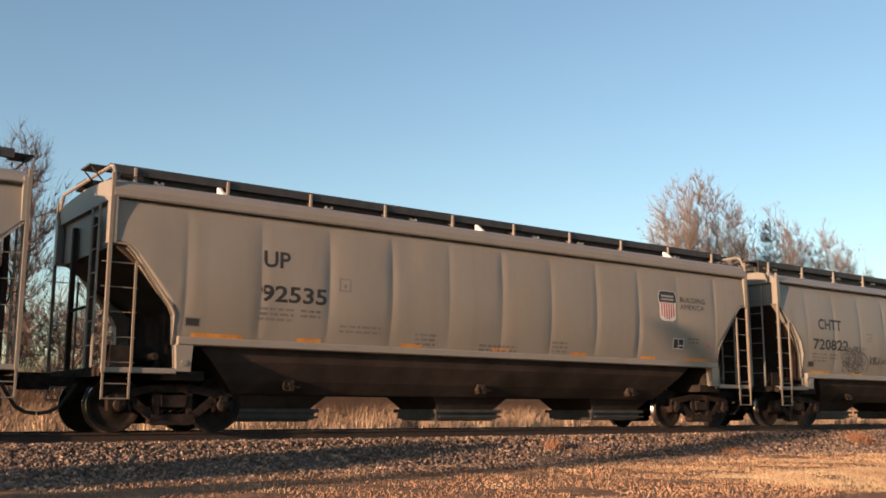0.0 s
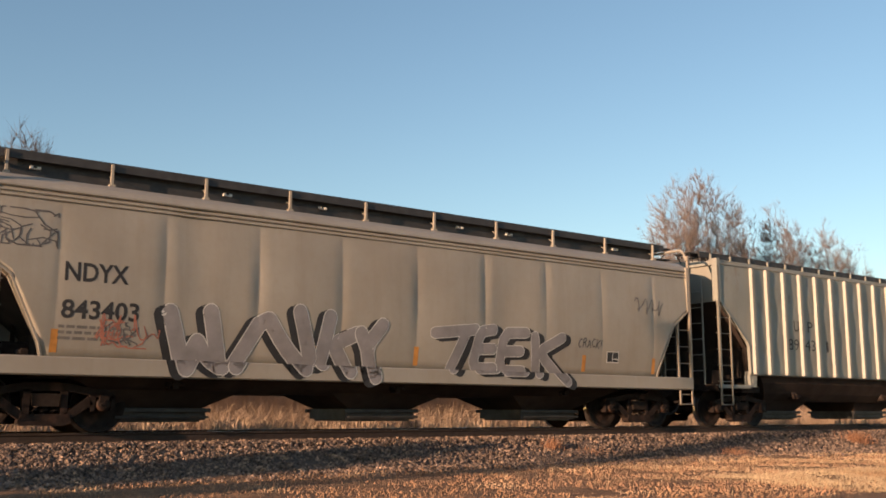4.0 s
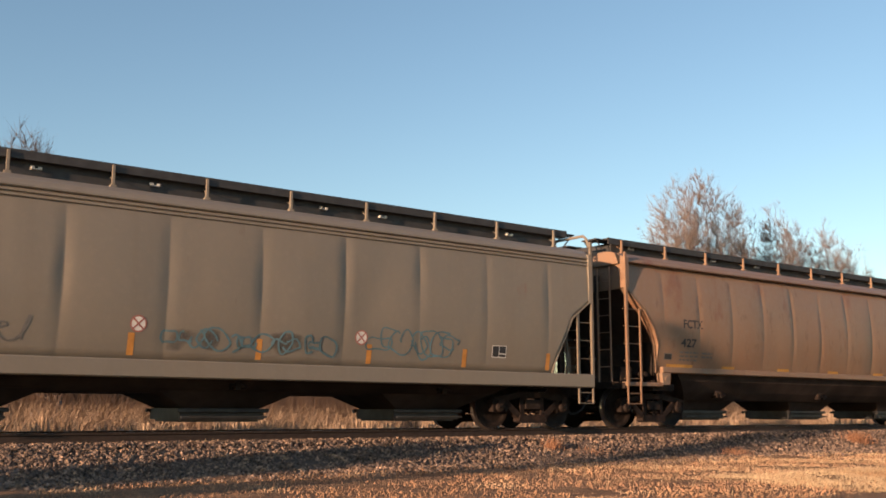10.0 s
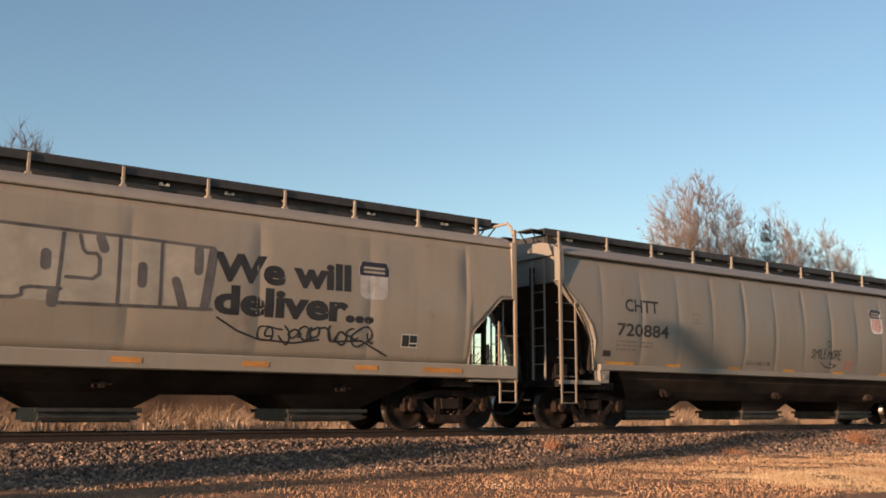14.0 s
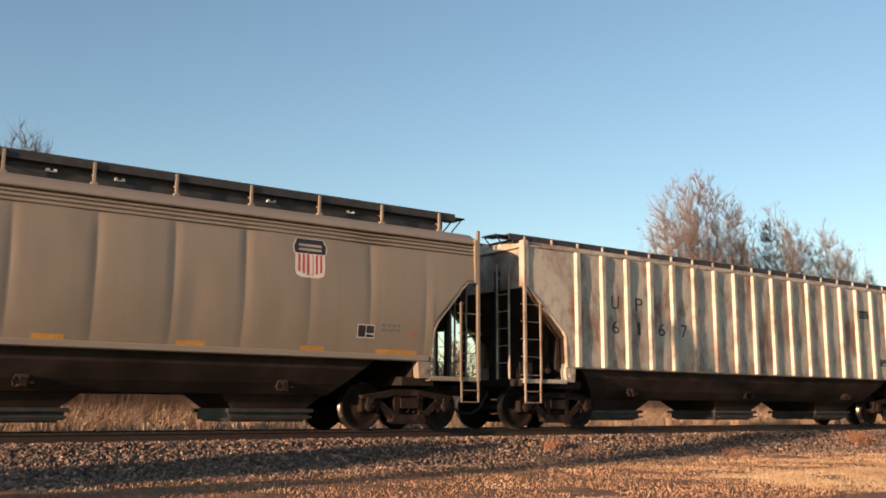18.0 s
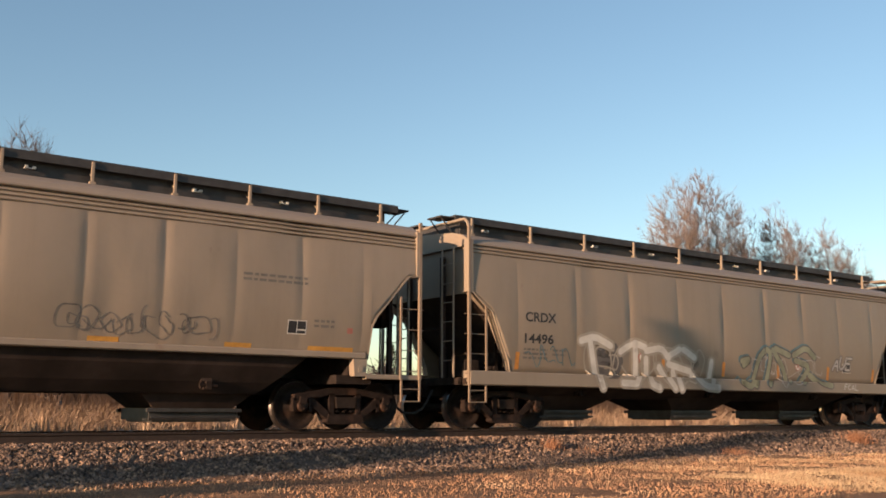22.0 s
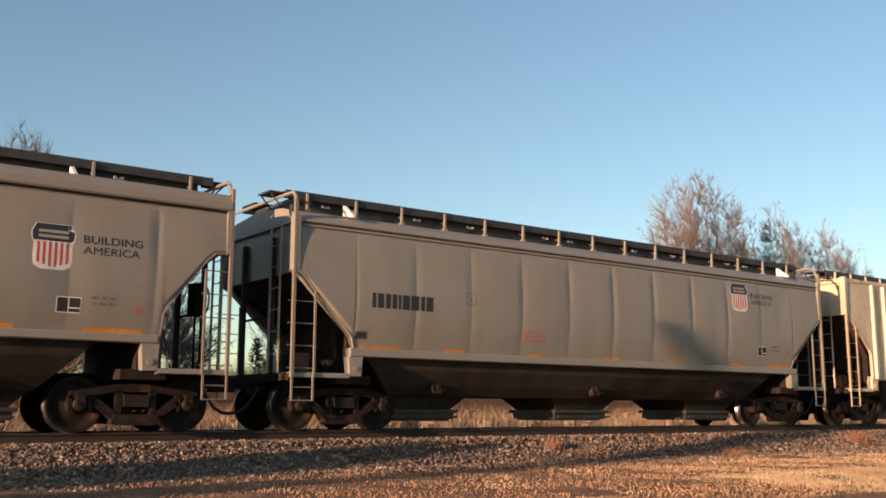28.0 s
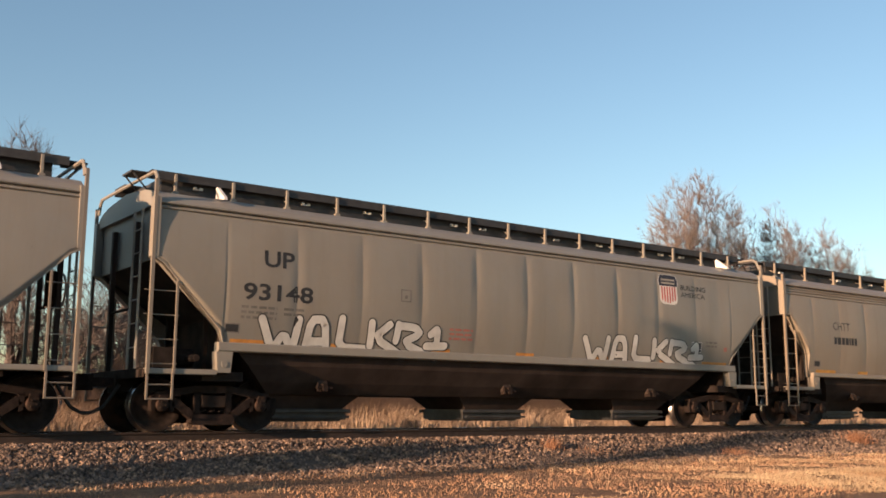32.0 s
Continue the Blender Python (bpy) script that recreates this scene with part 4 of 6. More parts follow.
        v, f = band(0.62, 0.99, -1, 1, 1.0)
        self.flat("emblem_chief", v, f, chief, 0.003)
        for t in (0.69, 0.80):
            v, f = band(t, t + 0.06, -0.72, 0.72, 1.0, 2)
            self.flat("emblem_bar", v, f, CREAM if style != "black" else FADED, 0.006)
        if style == "full":
            for i in range(6):
                u = -1 + (i + 0.25) / 3.0
                v, f = band(0.05 + 0.10 * abs(i - 2.5) / 2.5, 0.60, u, u + 0.17, 0.93)
                self.flat("emblem_stripe", v, f, RED, 0.003)

    def slogan(self, x, z1, w=0.95, hgt=0.30):
        self.text("BUILDING", x, z1, x + w, z1 - hgt * 0.42, offset=0.012)
        self.text("AMERICA", x, z1 - hgt * 0.58, x + w * 0.95, z1 - hgt)

    def scribble(self, x0, z1, x1, z0, mat, seed, loops=8, width=0.022):
        rnd = random.Random(seed)
        v, f = [], []
        strokes = max(1, loops // 3)
        for st in range(strokes):
            xa = x0 + (x1 - x0) * st / strokes
            xb = x0 + (x1 - x0) * (st + rnd.uniform(0.8, 1.15)) / strokes
            a1, a2, p1, p2 = rnd.uniform(0.5, 0.95), rnd.uniform(0.1, 0.5), rnd.uniform(0, 6), rnd.uniform(0, 6)
            n1, n2 = rnd.uniform(1.2, 2.6), rnd.uniform(2.5, 5)
            k = len(v)
            N = 36
            prev = None
            for i in range(N + 1):
                t = i / N
                xx = xa + (xb - xa) * (t + 0.16 * math.sin(n1 * 6.28 * t + p2))
                zz = (z0 + z1) / 2 + (z1 - z0) / 2 * (a1 * math.sin(n1 * 6.28 * t + p1) + a2 * math.sin(n2 * 6.28 * t + p2)) / (a1 + a2)
                if prev is None:
                    prev = (xx - 0.01, zz)
                dx, dz = xx - prev[0], zz - prev[1]
                ll = math.hypot(dx, dz) or 1
                ww = width * rnd.uniform(0.7, 1.2) / 2
                v += [(xx - dz / ll * ww, zz + dx / ll * ww), (xx + dz / ll * ww, zz - dx / ll * ww)]
                prev = (xx, zz)
            f += [(k + 2 * i, k + 2 * i + 1, k + 2 * i + 3, k + 2 * i + 2) for i in range(N)]
        self.flat("spray_scribble", v, f, mat, 0.006)

    def doodle(self, x0, z1, x1, z0, mat, seed, n=7, width=0.026):
        """A dense sprayed tag of loops, arcs and strokes."""
        rnd = random.Random(seed)
        w, hh = x1 - x0, z1 - z0
        for k in range(n):
            a, b = rnd.uniform(0.12, 0.34) * min(w, 1.6 * hh), rnd.uniform(0.18, 0.48) * hh
            cx, cz = x0 + a * 0.6 + (w - 1.2 * a) * (k + rnd.uniform(0.2, 0.8)) / n, z0 + hh * rnd.uniform(0.40, 0.60)
            t0, span, tilt = rnd.uniform(0, 6.28), rnd.uniform(3.0, 8.5), rnd.uniform(-0.5, 0.5)
            v, f, last = [], [], None
            for i in range(31):
                t = t0 + span * i / 30
                r = 1 - 0.45 * (i / 30) * (k % 2)
                x = cx + a * r * math.cos(t) + tilt * b * r * math.sin(t)
                z = min(z1, max(z0, cz + b * r * math.sin(t) + 0.05 * hh * math.sin(3 * t + k)))
                if last:
                    dx, dz = x - last[0], z - last[1]
                    ll = math.hypot(dx, dz) or 1
                    ww = width * rnd.uniform(0.75, 1.2) / 2
                    v += [(x - dz / ll * ww, z + dx / ll * ww), (x + dz / ll * ww, z - dx / ll * ww)]
                last = (x, z)
            f = [(2 * i, 2 * i + 1, 2 * i + 3, 2 * i + 2) for i in range(len(v) // 2 - 1)]
            self.flat("spray_stroke", v, f, mat, 0.002 + 0.0006 * k)

    def hatch(self, x0, z1, x1, z0, mat, seed, n=24, width=0.02):
        """A wild tag of short crossing strokes."""
        rnd = random.Random(seed)
        lines = []
        for i in range(n):
            x, z = rnd.uniform(x0, x1), rnd.uniform(z0, z1)
            a, ll, bend = rnd.uniform(0, 6.28), rnd.uniform(0.06, 0.22) * (z1 - z0) / 0.55, rnd.uniform(-1.2, 1.2)
            lines.append([(x, z)])
            for _ in range(3):
                x, z = min(x1, max(x0, x + ll * math.cos(a))), min(z1, max(z0, z + ll * math.sin(a)))
                a += bend
                lines[-1].append((x, z))
        self.strokes("spray_tag", lines, mat, width, 0.002)

    def shards(self, x0, x1, z0, layers, seed):
        """Sprayed flames and splinters under a jagged outline with a tall and a low peak; layers: paint, count, height, least and most width."""
        rnd = random.Random(seed)
        up = 0.0
        for mat, n, tall, thin, thick in layers:
            for i in range(n):
                t = (i + rnd.random()) / n
                peak = 0.26 + 0.74 * math.exp(-((t - 0.37) / 0.18) ** 2) + 0.42 * math.exp(-((t - 0.77) / 0.07) ** 2)
                hh = tall * peak * rnd.uniform(0.55, 1.0) * min(1.0, 9 * t + 0.2, 9 * (1 - t) + 0.2)
                x, ww = x0 + (x1 - x0) * t, rnd.uniform(thin, thick)
                lean = (0.37 - t) * rnd.uniform(-0.2, 0.9) * hh * 1.3
                up += 0.0001
                self.flat("sprayed_flame", [(x - ww / 2, z0), (x + ww / 2, z0), (x + ww * 0.3 + lean * 0.4, z0 + hh * 0.5), (x + lean, z0 + hh), (x - ww * 0.3 + lean * 0.35, z0 + hh * 0.45)], [(0, 1, 2, 4), (4, 2, 3)], mat, up)

    def ring_line(self, x, z, r):
        self.strokes("spray_tag", [[(x + r * math.cos(a * 0.524), z + r * math.sin(a * 0.524)) for a in range(13)]], BLACK, 0.025)

    def ring(self, x, z, r=0.14):
        def disc(r0, r1, mat, lift, name):
            v, f = [], []
            for i in range(20):
                a = i * math.pi / 10
                v += [(x + r0 * math.cos(a), z + r0 * math.sin(a)), (x + r1 * math.cos(a), z + r1 * math.sin(a))]
            f = [(2 * i, 2 * i + 1, (2 * i + 3) % 40, (2 * i + 2) % 40) for i in range(20)]
            self.flat(name, v, f, mat, lift)
        disc(0.0, r * 0.85, WHITE, 0.0, "sign_disc")
        disc(r * 0.82, r, REDTEXT, 0.003, "sign_ring")
        for s in (-1, 1):
            d = r * 0.6
            self.flat("sign_stroke", [(x - d, z - s * d + 0.02), (x - d, z - s * d - 0.02), (x + d, z + s * d - 0.02), (x + d, z + s * d + 0.02)], [(0, 1, 2, 3)], REDTEXT, 0.006)

    def cloud(self, x0, z1, x1, z0, mat, seed, n=6):
        """A soft patch of overspray."""
        rnd = random.Random(seed)
        spots = [(rnd.uniform(x0 + .3, x1 - .3), rnd.uniform(z0 + 0.15, z1 - 0.15), rnd.uniform(0.10, 0.30), rnd.uniform(0.10, 0.24)) for _ in range(n)]
        nx, nz = max(8, int((x1 - x0) * 6)), 10
        v = [(x0 + (x1 - x0) * i / nx, z0 + (z1 - z0) * j / nz) for i in range(nx + 1) for j in range(nz + 1)]
        f = [(i * (nz + 1) + j, (i + 1) * (nz + 1) + j, (i + 1) * (nz + 1) + j + 1, i * (nz + 1) + j + 1) for i in range(nx) for j in range(nz)]
        ob = self.flat("overspray", v, f, mat, -0.002)
        soft = ob.data.attributes.new("soft", "FLOAT", "POINT")
        for k, p in enumerate(ob.data.vertices):
            x, z = p.co.x + self.h, p.co.z
            e = min(1, 6 * (x - x0) / (x1 - x0), 6 * (x1 - x) / (x1 - x0)) * min(1, 5 * (z - z0) / (z1 - z0), 5 * (z1 - z) / (z1 - z0))
            soft.data[k].value = max(0, e) * min(1.2, sum(1.3 * math.exp(-((x - a) / c) ** 2 - ((z - b) / d) ** 2) for a, b, c, d in spots))


def reflectors(d, kind, mat, width=0.50):
    k = KINDS[kind]
    L, (z0, z1) = k["L"], k["sill"]
    if kind in RIBBED:
        return
    if kind == "straight":
        for i in range(7):
            x = 1.30 + (L - 2.6) * i / 6
            d.rect("reflector", x - 0.05, z1 + 0.06, x + 0.06, z1 + 0.42, mat)
    else:
        n = 7
        y = d.y
        if k["full"]:
            d.y = -1.672
        for i in range(n):
            x = 1.45 + (L - 2.9) * i / (n - 1)
            w = 0.95 if i in (0, n - 1) else width
            zc = (z0 + z1) / 2 + (0.0 if k["full"] else 0.10)
            xx = x if i == 0 else (x - w if i == n - 1 else x - w / 2)
            d.rect("reflector", xx, zc - 0.045, xx + w, zc + 0.045, mat)
        d.y = y


templates = {}
train = []
GREY, WARM, BEIGE, PALE = (0.247, 0.243, 0.226), (0.264, 0.240, 0.209), (0.278, 0.243, 0.195), (0.345, 0.328, 0.285)


def add_car(kind, x0, colour, rust, label, amber=None, panel=True, square=None):
    """A car of the train, whose leading corner post stands at x0 at the start."""
    if kind not in templates:
        templates[kind] = hopper_car(kind, len(templates) * 17 + 3)
        if kind == "lowribbed":
            lower_body(templates[kind], kind, 0.925)
        car = templates[kind]
        car["used"] = 0
    if templates[kind]["used"] == 0:
        car = templates[kind]
        car["used"] = 1
        fresh[kind] = [c for c in car.children_recursive]
    else:
        car = copy_bare(kind)
    tagged(car, label)
    dirt = 1.0 if kind in RIBBED else 0.84      # smooth sides take a darker tint than ribbed ones
    for ob in car.children_recursive:
        ob.color = (colour[0] * dirt, colour[1] * dirt * 0.98, colour[2] * dirt * 0.97, rust)
    for ob in car.children_recursive:
        if ob.name.startswith(("ladder", "stile", "rung", "stirrup")):      # a darker, browner tint than the body
            ob.color = (colour[0] * 0.66, colour[1] * 0.60, colour[2] * 0.56, rust)
    d = Deco(car, kind)
    if amber:
        reflectors(d, kind, amber)
    if panel:
        d.panel(KINDS[kind]["L"] - 2.85, KINDS[kind]["sill"][1] + 0.28)
    if square:
        d.consist(*square)
    if not KINDS[kind]["full"] and kind not in RIBBED:
        far, foot = KINDS[kind]["L"], KINDS[kind]["sill"][1]
        d.rect("label_plate", 1.32, foot + 0.17, 1.60, foot + 0.33, FADED, 0.0, "small grey label plate")
        d.rect("plate_field", 1.345, foot + 0.19, 1.575, foot + 0.31, BLACK, 0.003)
        d.rect("red_mark", far - 1.62, foot + 0.34, far - 1.50, foot + 0.44, REDTEXT)
        d.bars(far - 2.32, foot + 0.56, 0.42, 2, FADED)
    train.append((car, x0 + KINDS[kind]["L"] / 2))
    return d


fresh = {}


def copy_bare(kind):
    """A copy of a template without the first car's paint."""
    src = templates[kind]
    paint = [c for c in src.children_recursive if c not in fresh[kind]]
    for c in paint:
        c.parent = None
    car = copy_thing(src, Matrix())
    for c in paint:
        c.parent = src
    return car


# the cars in their order, from the one that has all but passed
G = "weathered grey covered hopper car"
d = add_car("round", -13.20, GREY, 0.10, "weathered grey covered hopper car with orange reflectors", ORANGE)

d = add_car("fins", 4.83, (0.256, 0.235, 0.207), 0.06, "taupe grey covered hopper car with sunlit-white roof gussets", ORANGE, square=(4.25, 2.55))
d.marks("UP", "92535", 2.71, 3.17, 2.67, 2.56, 0.52, 1.32)
d.emblem(13.01, 3.20, 0.58, 0.66)
d.slogan(13.76, 3.12, 0.92)
d.bars(4.3, 1.93, 0.9, 2), d.bars(6.0, 1.86, 0.5, 4), d.bars(9.6, 1.86, 0.45, 4), d.bars(7.6, 1.72, 1.0, 2)

d = add_car("round", 22.51, GREY, 0.05, "light grey covered hopper car with sprayed tags low on its side", YELLOW, square=(4.19, 2.38))
d.marks("CHTT", "720822", 1.79, 2.93, 1.52, 2.37, 1.12, 1.70)
d.emblem(12.16, 3.33)
d.slogan(12.99, 3.11)
d.doodle(2.95, 2.24, 4.2, 1.45, SMOKE, 5, 9, 0.03), d.hatch(3.0, 2.2, 4.1, 1.5, SMOKE, 9, 26, 0.022), d.scribble(4.3, 1.98, 6.25, 1.72, BLACK, 6, 18, 0.026), d.bars(7.0, 1.62, 0.5, 1), d.doodle(9.7, 1.85, 11.2, 1.55, FADED, 11, 9, 0.02), d.mural("0000 0982|0982 1502 / 2005 3086 3784 / 3206 4088 / 4506 5296 5840 6511 / 7673 9199 9976 8834 7849", 7.27, 2.03, 9.48, 1.46, STONEGREY, SMOKE, 0.13, 0.03, SMOKE, (-0.08, -0.02)), d.bars(6.7, 1.62, 0.5, 1)

d = add_car("ribbed", 40.52, (0.31, 0.25, 0.165), 0.82, "rust-streaked ribbed covered hopper car", None)
for ob in d.car.children:
    if ob.name.startswith("side_post"):
        ob.color = (0.175, 0.105, 0.062, 0.92)
for s, x, z, w in (("CT", 2.16, 2.66, 0.42), ("RN", 2.90, 2.66, 0.42), ("10", 2.18, 2.22, 0.36), ("09", 2.90, 2.22, 0.40), ("84", 3.64, 2.22, 0.40)):
    d.text(s, x, z, x + w, z - 0.25)

d = add_car("deep", 58.40, PALE, 0.04, "pale grey covered hopper car with sprayed flames along its side", ORANGE)
d.marks("UP", "90856", 1.53, 2.76, 1.50, 2.19, 0.58, 1.28)
d.shards(2.3, 7.65, 1.32, [(CORAL, 36, 1.95, 0.06, 0.17), (CREAM, 12, 1.4, 0.12, 0.26), (CORAL, 26, 1.65, 0.07, 0.18), (SILVER, 16, 1.30, 0.20, 0.50), (TEAL, 22, 1.38, 0.24, 0.66), (HAZED, 10, 1.0, 0.10, 0.32), (TEAL, 18, 1.05, 0.16, 0.46), (SMOKE, 26, 1.2, 0.02, 0.05), (OLIVE, 14, 0.75, 0.12, 0.34)], 4)
d.text("We will", 9.31, 3.07, 12.10, 2.57, BLACK, offset=0.045), d.text("deliver...", 9.45, 2.48, 12.6, 1.98, BLACK, offset=0.045)
d.emblem(12.40, 3.16, 0.58, 0.64, "half")
d.mural("4580 2599 0360 1505 4020 / 5595 5520 7500 9520 9595", 8.35, 2.06, 9.35, 1.42, CREAM, FADED, 0.14, 0.05), d.mural("2090 0385 0355 2250 2010 0015 / 4899 2890 2810 4805|2850 4650 / 7495 6099 5495|6299 6005 / 7805 7895 9995|7850 9550", 10.75, 2.02, 12.75, 1.30, HAZED, BLACK, 0.12, 0.07, BLACK, (-0.07, -0.05)), d.hatch(10.6, 2.0, 12.9, 1.25, BLACK, 44, 14, 0.025), d.tag("GOZE", 12.9, 2.05, 14.6, 1.80, BLACK, 0.03), d.hatch(13.2, 1.8, 14.8, 1.35, SMOKE, 46, 20, 0.03), d.scribble(12.9, 2.0, 14.3, 1.6, BLACK, 8, 6)
d.flat("sprayed_figure", [(7.75, 1.5), (7.95, 1.5), (7.95, 2.1), (8.2, 2.15), (8.05, 2.5), (8.1, 2.75), (7.85, 2.8), (7.6, 2.72), (7.85, 2.66), (7.8, 2.3)], [tuple(range(10))], SMOKE, 0.004)

d = add_car("straight", 76.10, PALE, 0.05, "pale covered hopper car with large silver sprayed letters", ORANGE)
d.marks("NDYX", "843403", 1.39, 2.66, 1.37, 2.07, 1.0, 1.22)
d.mural("0086 0705|0705 1245|1245 1620 2109|1790 2209 / 2810 4193 5046 6010|5799 6326 / 7294 6820|8670 7451 8208 / 8871 9149|9986 9149 9500", 3.11, 2.12, 7.27, 0.99, SILVER, CHALK, 0.27, 0.03, BLACK, (-0.13, -0.05)), d.mural("0086 2997|2292 1220 / 4299 3293 2721 4323|3259 4261 / 6797 5094 4719 6519|4957 6359 / 7490 7616|9691 7759 9900", 8.50, 2.03, 12.01, 1.00, SILVER, CHALK, 0.22, 0.025, BLACK, (0.15, -0.05))
d.hatch(0.15, 3.42, 1.25, 2.85, SMOKE, 3, 30, 0.02), d.hatch(1.95, 1.78, 2.75, 1.35, CORAL, 4, 14, 0.02), d.hatch(1.9, 1.75, 2.6, 1.4, SMOKE, 6, 12, 0.018), d.scribble(1.9, 1.9, 2.9, 1.4, CORAL, 9, 7), d.tag("CRACK!", 12.4, 1.98, 13.15, 1.76, SMOKE, 0.022), d.scribble(14.2, 3.0, 15.2, 2.6, SMOKE, 12, 7)

d = add_car("ribbed", 93.37, (0.232, 0.245, 0.225), 0.22, "grey-green ribbed covered hopper car", None)
for s, x, z, w in (("U", 3.14, 2.81, 0.24), ("P", 3.80, 2.81, 0.24), ("89", 2.88, 2.31, 0.48), ("43", 3.62, 2.31, 0.48), ("1", 4.64, 2.31, 0.1)):
    d.text(s, x, z, x + w, z - 0.30, BLACK)
d.emblem(8.15, 3.18, 0.46, 0.62, "black")

d = add_car("deep", 111.04, PALE, 0.04, "pale grey covered hopper car with a black slogan and sprayed letters", ORANGE)
d.bars(1.5, 2.19, 1.28, 1, BLACK, 0.28)
d.text("We will", 10.1, 3.07, 12.9, 2.57, BLACK, offset=0.045), d.text("deliver...", 10.2, 2.48, 13.4, 1.98, BLACK, offset=0.045)
d.emblem(13.22, 3.12, 0.58, 0.62, "half")
d.piece("SPARES", 9.3, 2.05, 15.2, 1.20, SILVER, SMOKE, 0.26)

d = add_car("straight", 129.19, WARM, 0.05, "grey covered hopper car with sprayed bubble letters and a crown", ORANGE)
d.marks("CEFX", "12910", 1.49, 2.42, 1.50, 1.97, 0.80, 0.82, 0.21)
d.mural("0085 2398|2291 2113|2087 1466 1324 / 3394 2772 2623 3106 3431|3594 3521 / 3925 3998 4699 4626 5103 5528 5489 / 6185 6221 7018 7186 6185 / 7596 7600 / 8067 9969 7800", 2.64, 2.01, 6.38, 1.09, TAN, BLACK, 0.18, 0.06, BLACK, (-0.13, -0.08))
d.strokes("sprayed_crown", [[(7.94, 1.59), (7.77, 1.46), (7.49, 1.48), (7.76, 2.02), (8.04, 1.85), (8.38, 1.81), (8.63, 1.93), (8.82, 2.16), (8.92, 1.91), (9.11, 1.87), (9.40, 2.12), (9.23, 1.36)], [(9.23, 1.36), (8.68, 1.22), (8.40, 1.06), (8.37, 1.18), (8.75, 1.61), (8.51, 1.19)], [(7.49, 1.48), (7.94, 1.59), (7.5, 1.2), (7.4, 0.98)], [(9.25, 1.62), (9.55, 1.62)]], BLACK, 0.032)
d.tag("TO", 9.45, 1.62, 9.72, 1.38, SMOKE, 0.02), d.doodle(6.75, 1.85, 7.3, 1.55, SMOKE, 22, 8, 0.016)
d.cloud(10.0, 1.55, 15.6, 1.0, MOSS, 5, 16), d.piece("KAKEN", 10.55, 1.86, 13.7, 1.12, CREAM, SMOKE, 0.25, 0.0, None, (0, 0), 0.045)

for x0, num, col in ((146.58, "721653", GREY),):
    d = add_car("round", x0, col, 0.05, "light grey covered hopper car with yellow reflectors", ORANGE, square=(4.4, 2.50))
    d.marks("CHTT", num, 2.05, 2.95, 1.80, 2.37, 1.12, 1.72)
    d.emblem(12.35, 3.30), d.slogan(13.21, 3.08), d.bars(6.4, 1.75, 0.35, 3, REDTEXT), d.text("CH-118-118", 8.2, 1.66, 9.1, 1.57), d.scribble(13.2, 2.5, 14.2, 2.2, FADED, 7, 5)

d = add_car("lined", 164.63, GREY, 0.05, "grey covered hopper car with wavy scribbles along its side", YELLOW, square=(4.6, 2.6))
d.marks("CMO", "20166", 2.07, 3.11, 2.05, 2.57, 1.08, 1.28)
d.emblem(12.65, 3.41), d.doodle(9.3, 2.0, 14.8, 1.55, SMOKE, 31, 26, 0.02), d.scribble(9.0, 1.9, 15.0, 1.65, SMOKE, 34, 36, 0.02), d.strokes("spray_tag", [[(6.9, 1.72), (8.6, 1.66)], [(6.9, 1.62), (9.0, 1.56)]], SMOKE, 0.02), d.scribble(5.0, 2.15, 6.4, 1.85, FADED, 33, 8, 0.04)

d = add_car("straight", 182.77, (0.212, 0.192, 0.160), 0.10, "drab grey covered hopper car with faded blue tags", ORANGE)
d.marks("CRDX", "13036", 1.55, 2.44, 1.42, 2.00, 0.80, 0.82, 0.20)
d.ring(5.92, 1.75), d.ring(10.15, 1.72), d.doodle(6.3, 1.75, 9.6, 1.32, TEAL, 41, 15, 0.035), d.cloud(6.0, 1.8, 9.6, 1.25, SMUDGE, 45, 8), d.doodle(10.3, 2.0, 12.5, 1.32, TEAL, 42, 9, 0.03), d.scribble(1.9, 1.8, 4.2, 1.35, FADED, 43, 9, 0.03)

d = add_car("round", 200.04, (0.265, 0.160, 0.100), 0.42, "rust-brown covered hopper car with faded numbers", YELLOW)
d.marks("FCTX", "427", 1.97, 2.58, 1.88, 2.12, 0.72, 0.58, 0.21)

d = add_car("fins", 218.08, (0.38, 0.40, 0.325), 0.03, "pale green-grey covered hopper car with sunlit-white roof gussets", DULLRED, square=(4.2, 2.4))
d.marks("CMO", "20690", 2.71, 3.03, 2.67, 2.45, 1.08, 1.34)
d.emblem(13.2, 3.17, 0.64, 0.68), d.slogan(14.02, 3.0, 0.92), d.rect("placard", 5.6, 1.70, 6.1, 1.95, FADED), d.rect("placard", 10.6, 1.72, 11.1, 1.97, FADED), d.text("CH-110-L05", 7.7, 1.72, 8.6, 1.62), d.bars(8.7, 1.85, 0.7, 2)

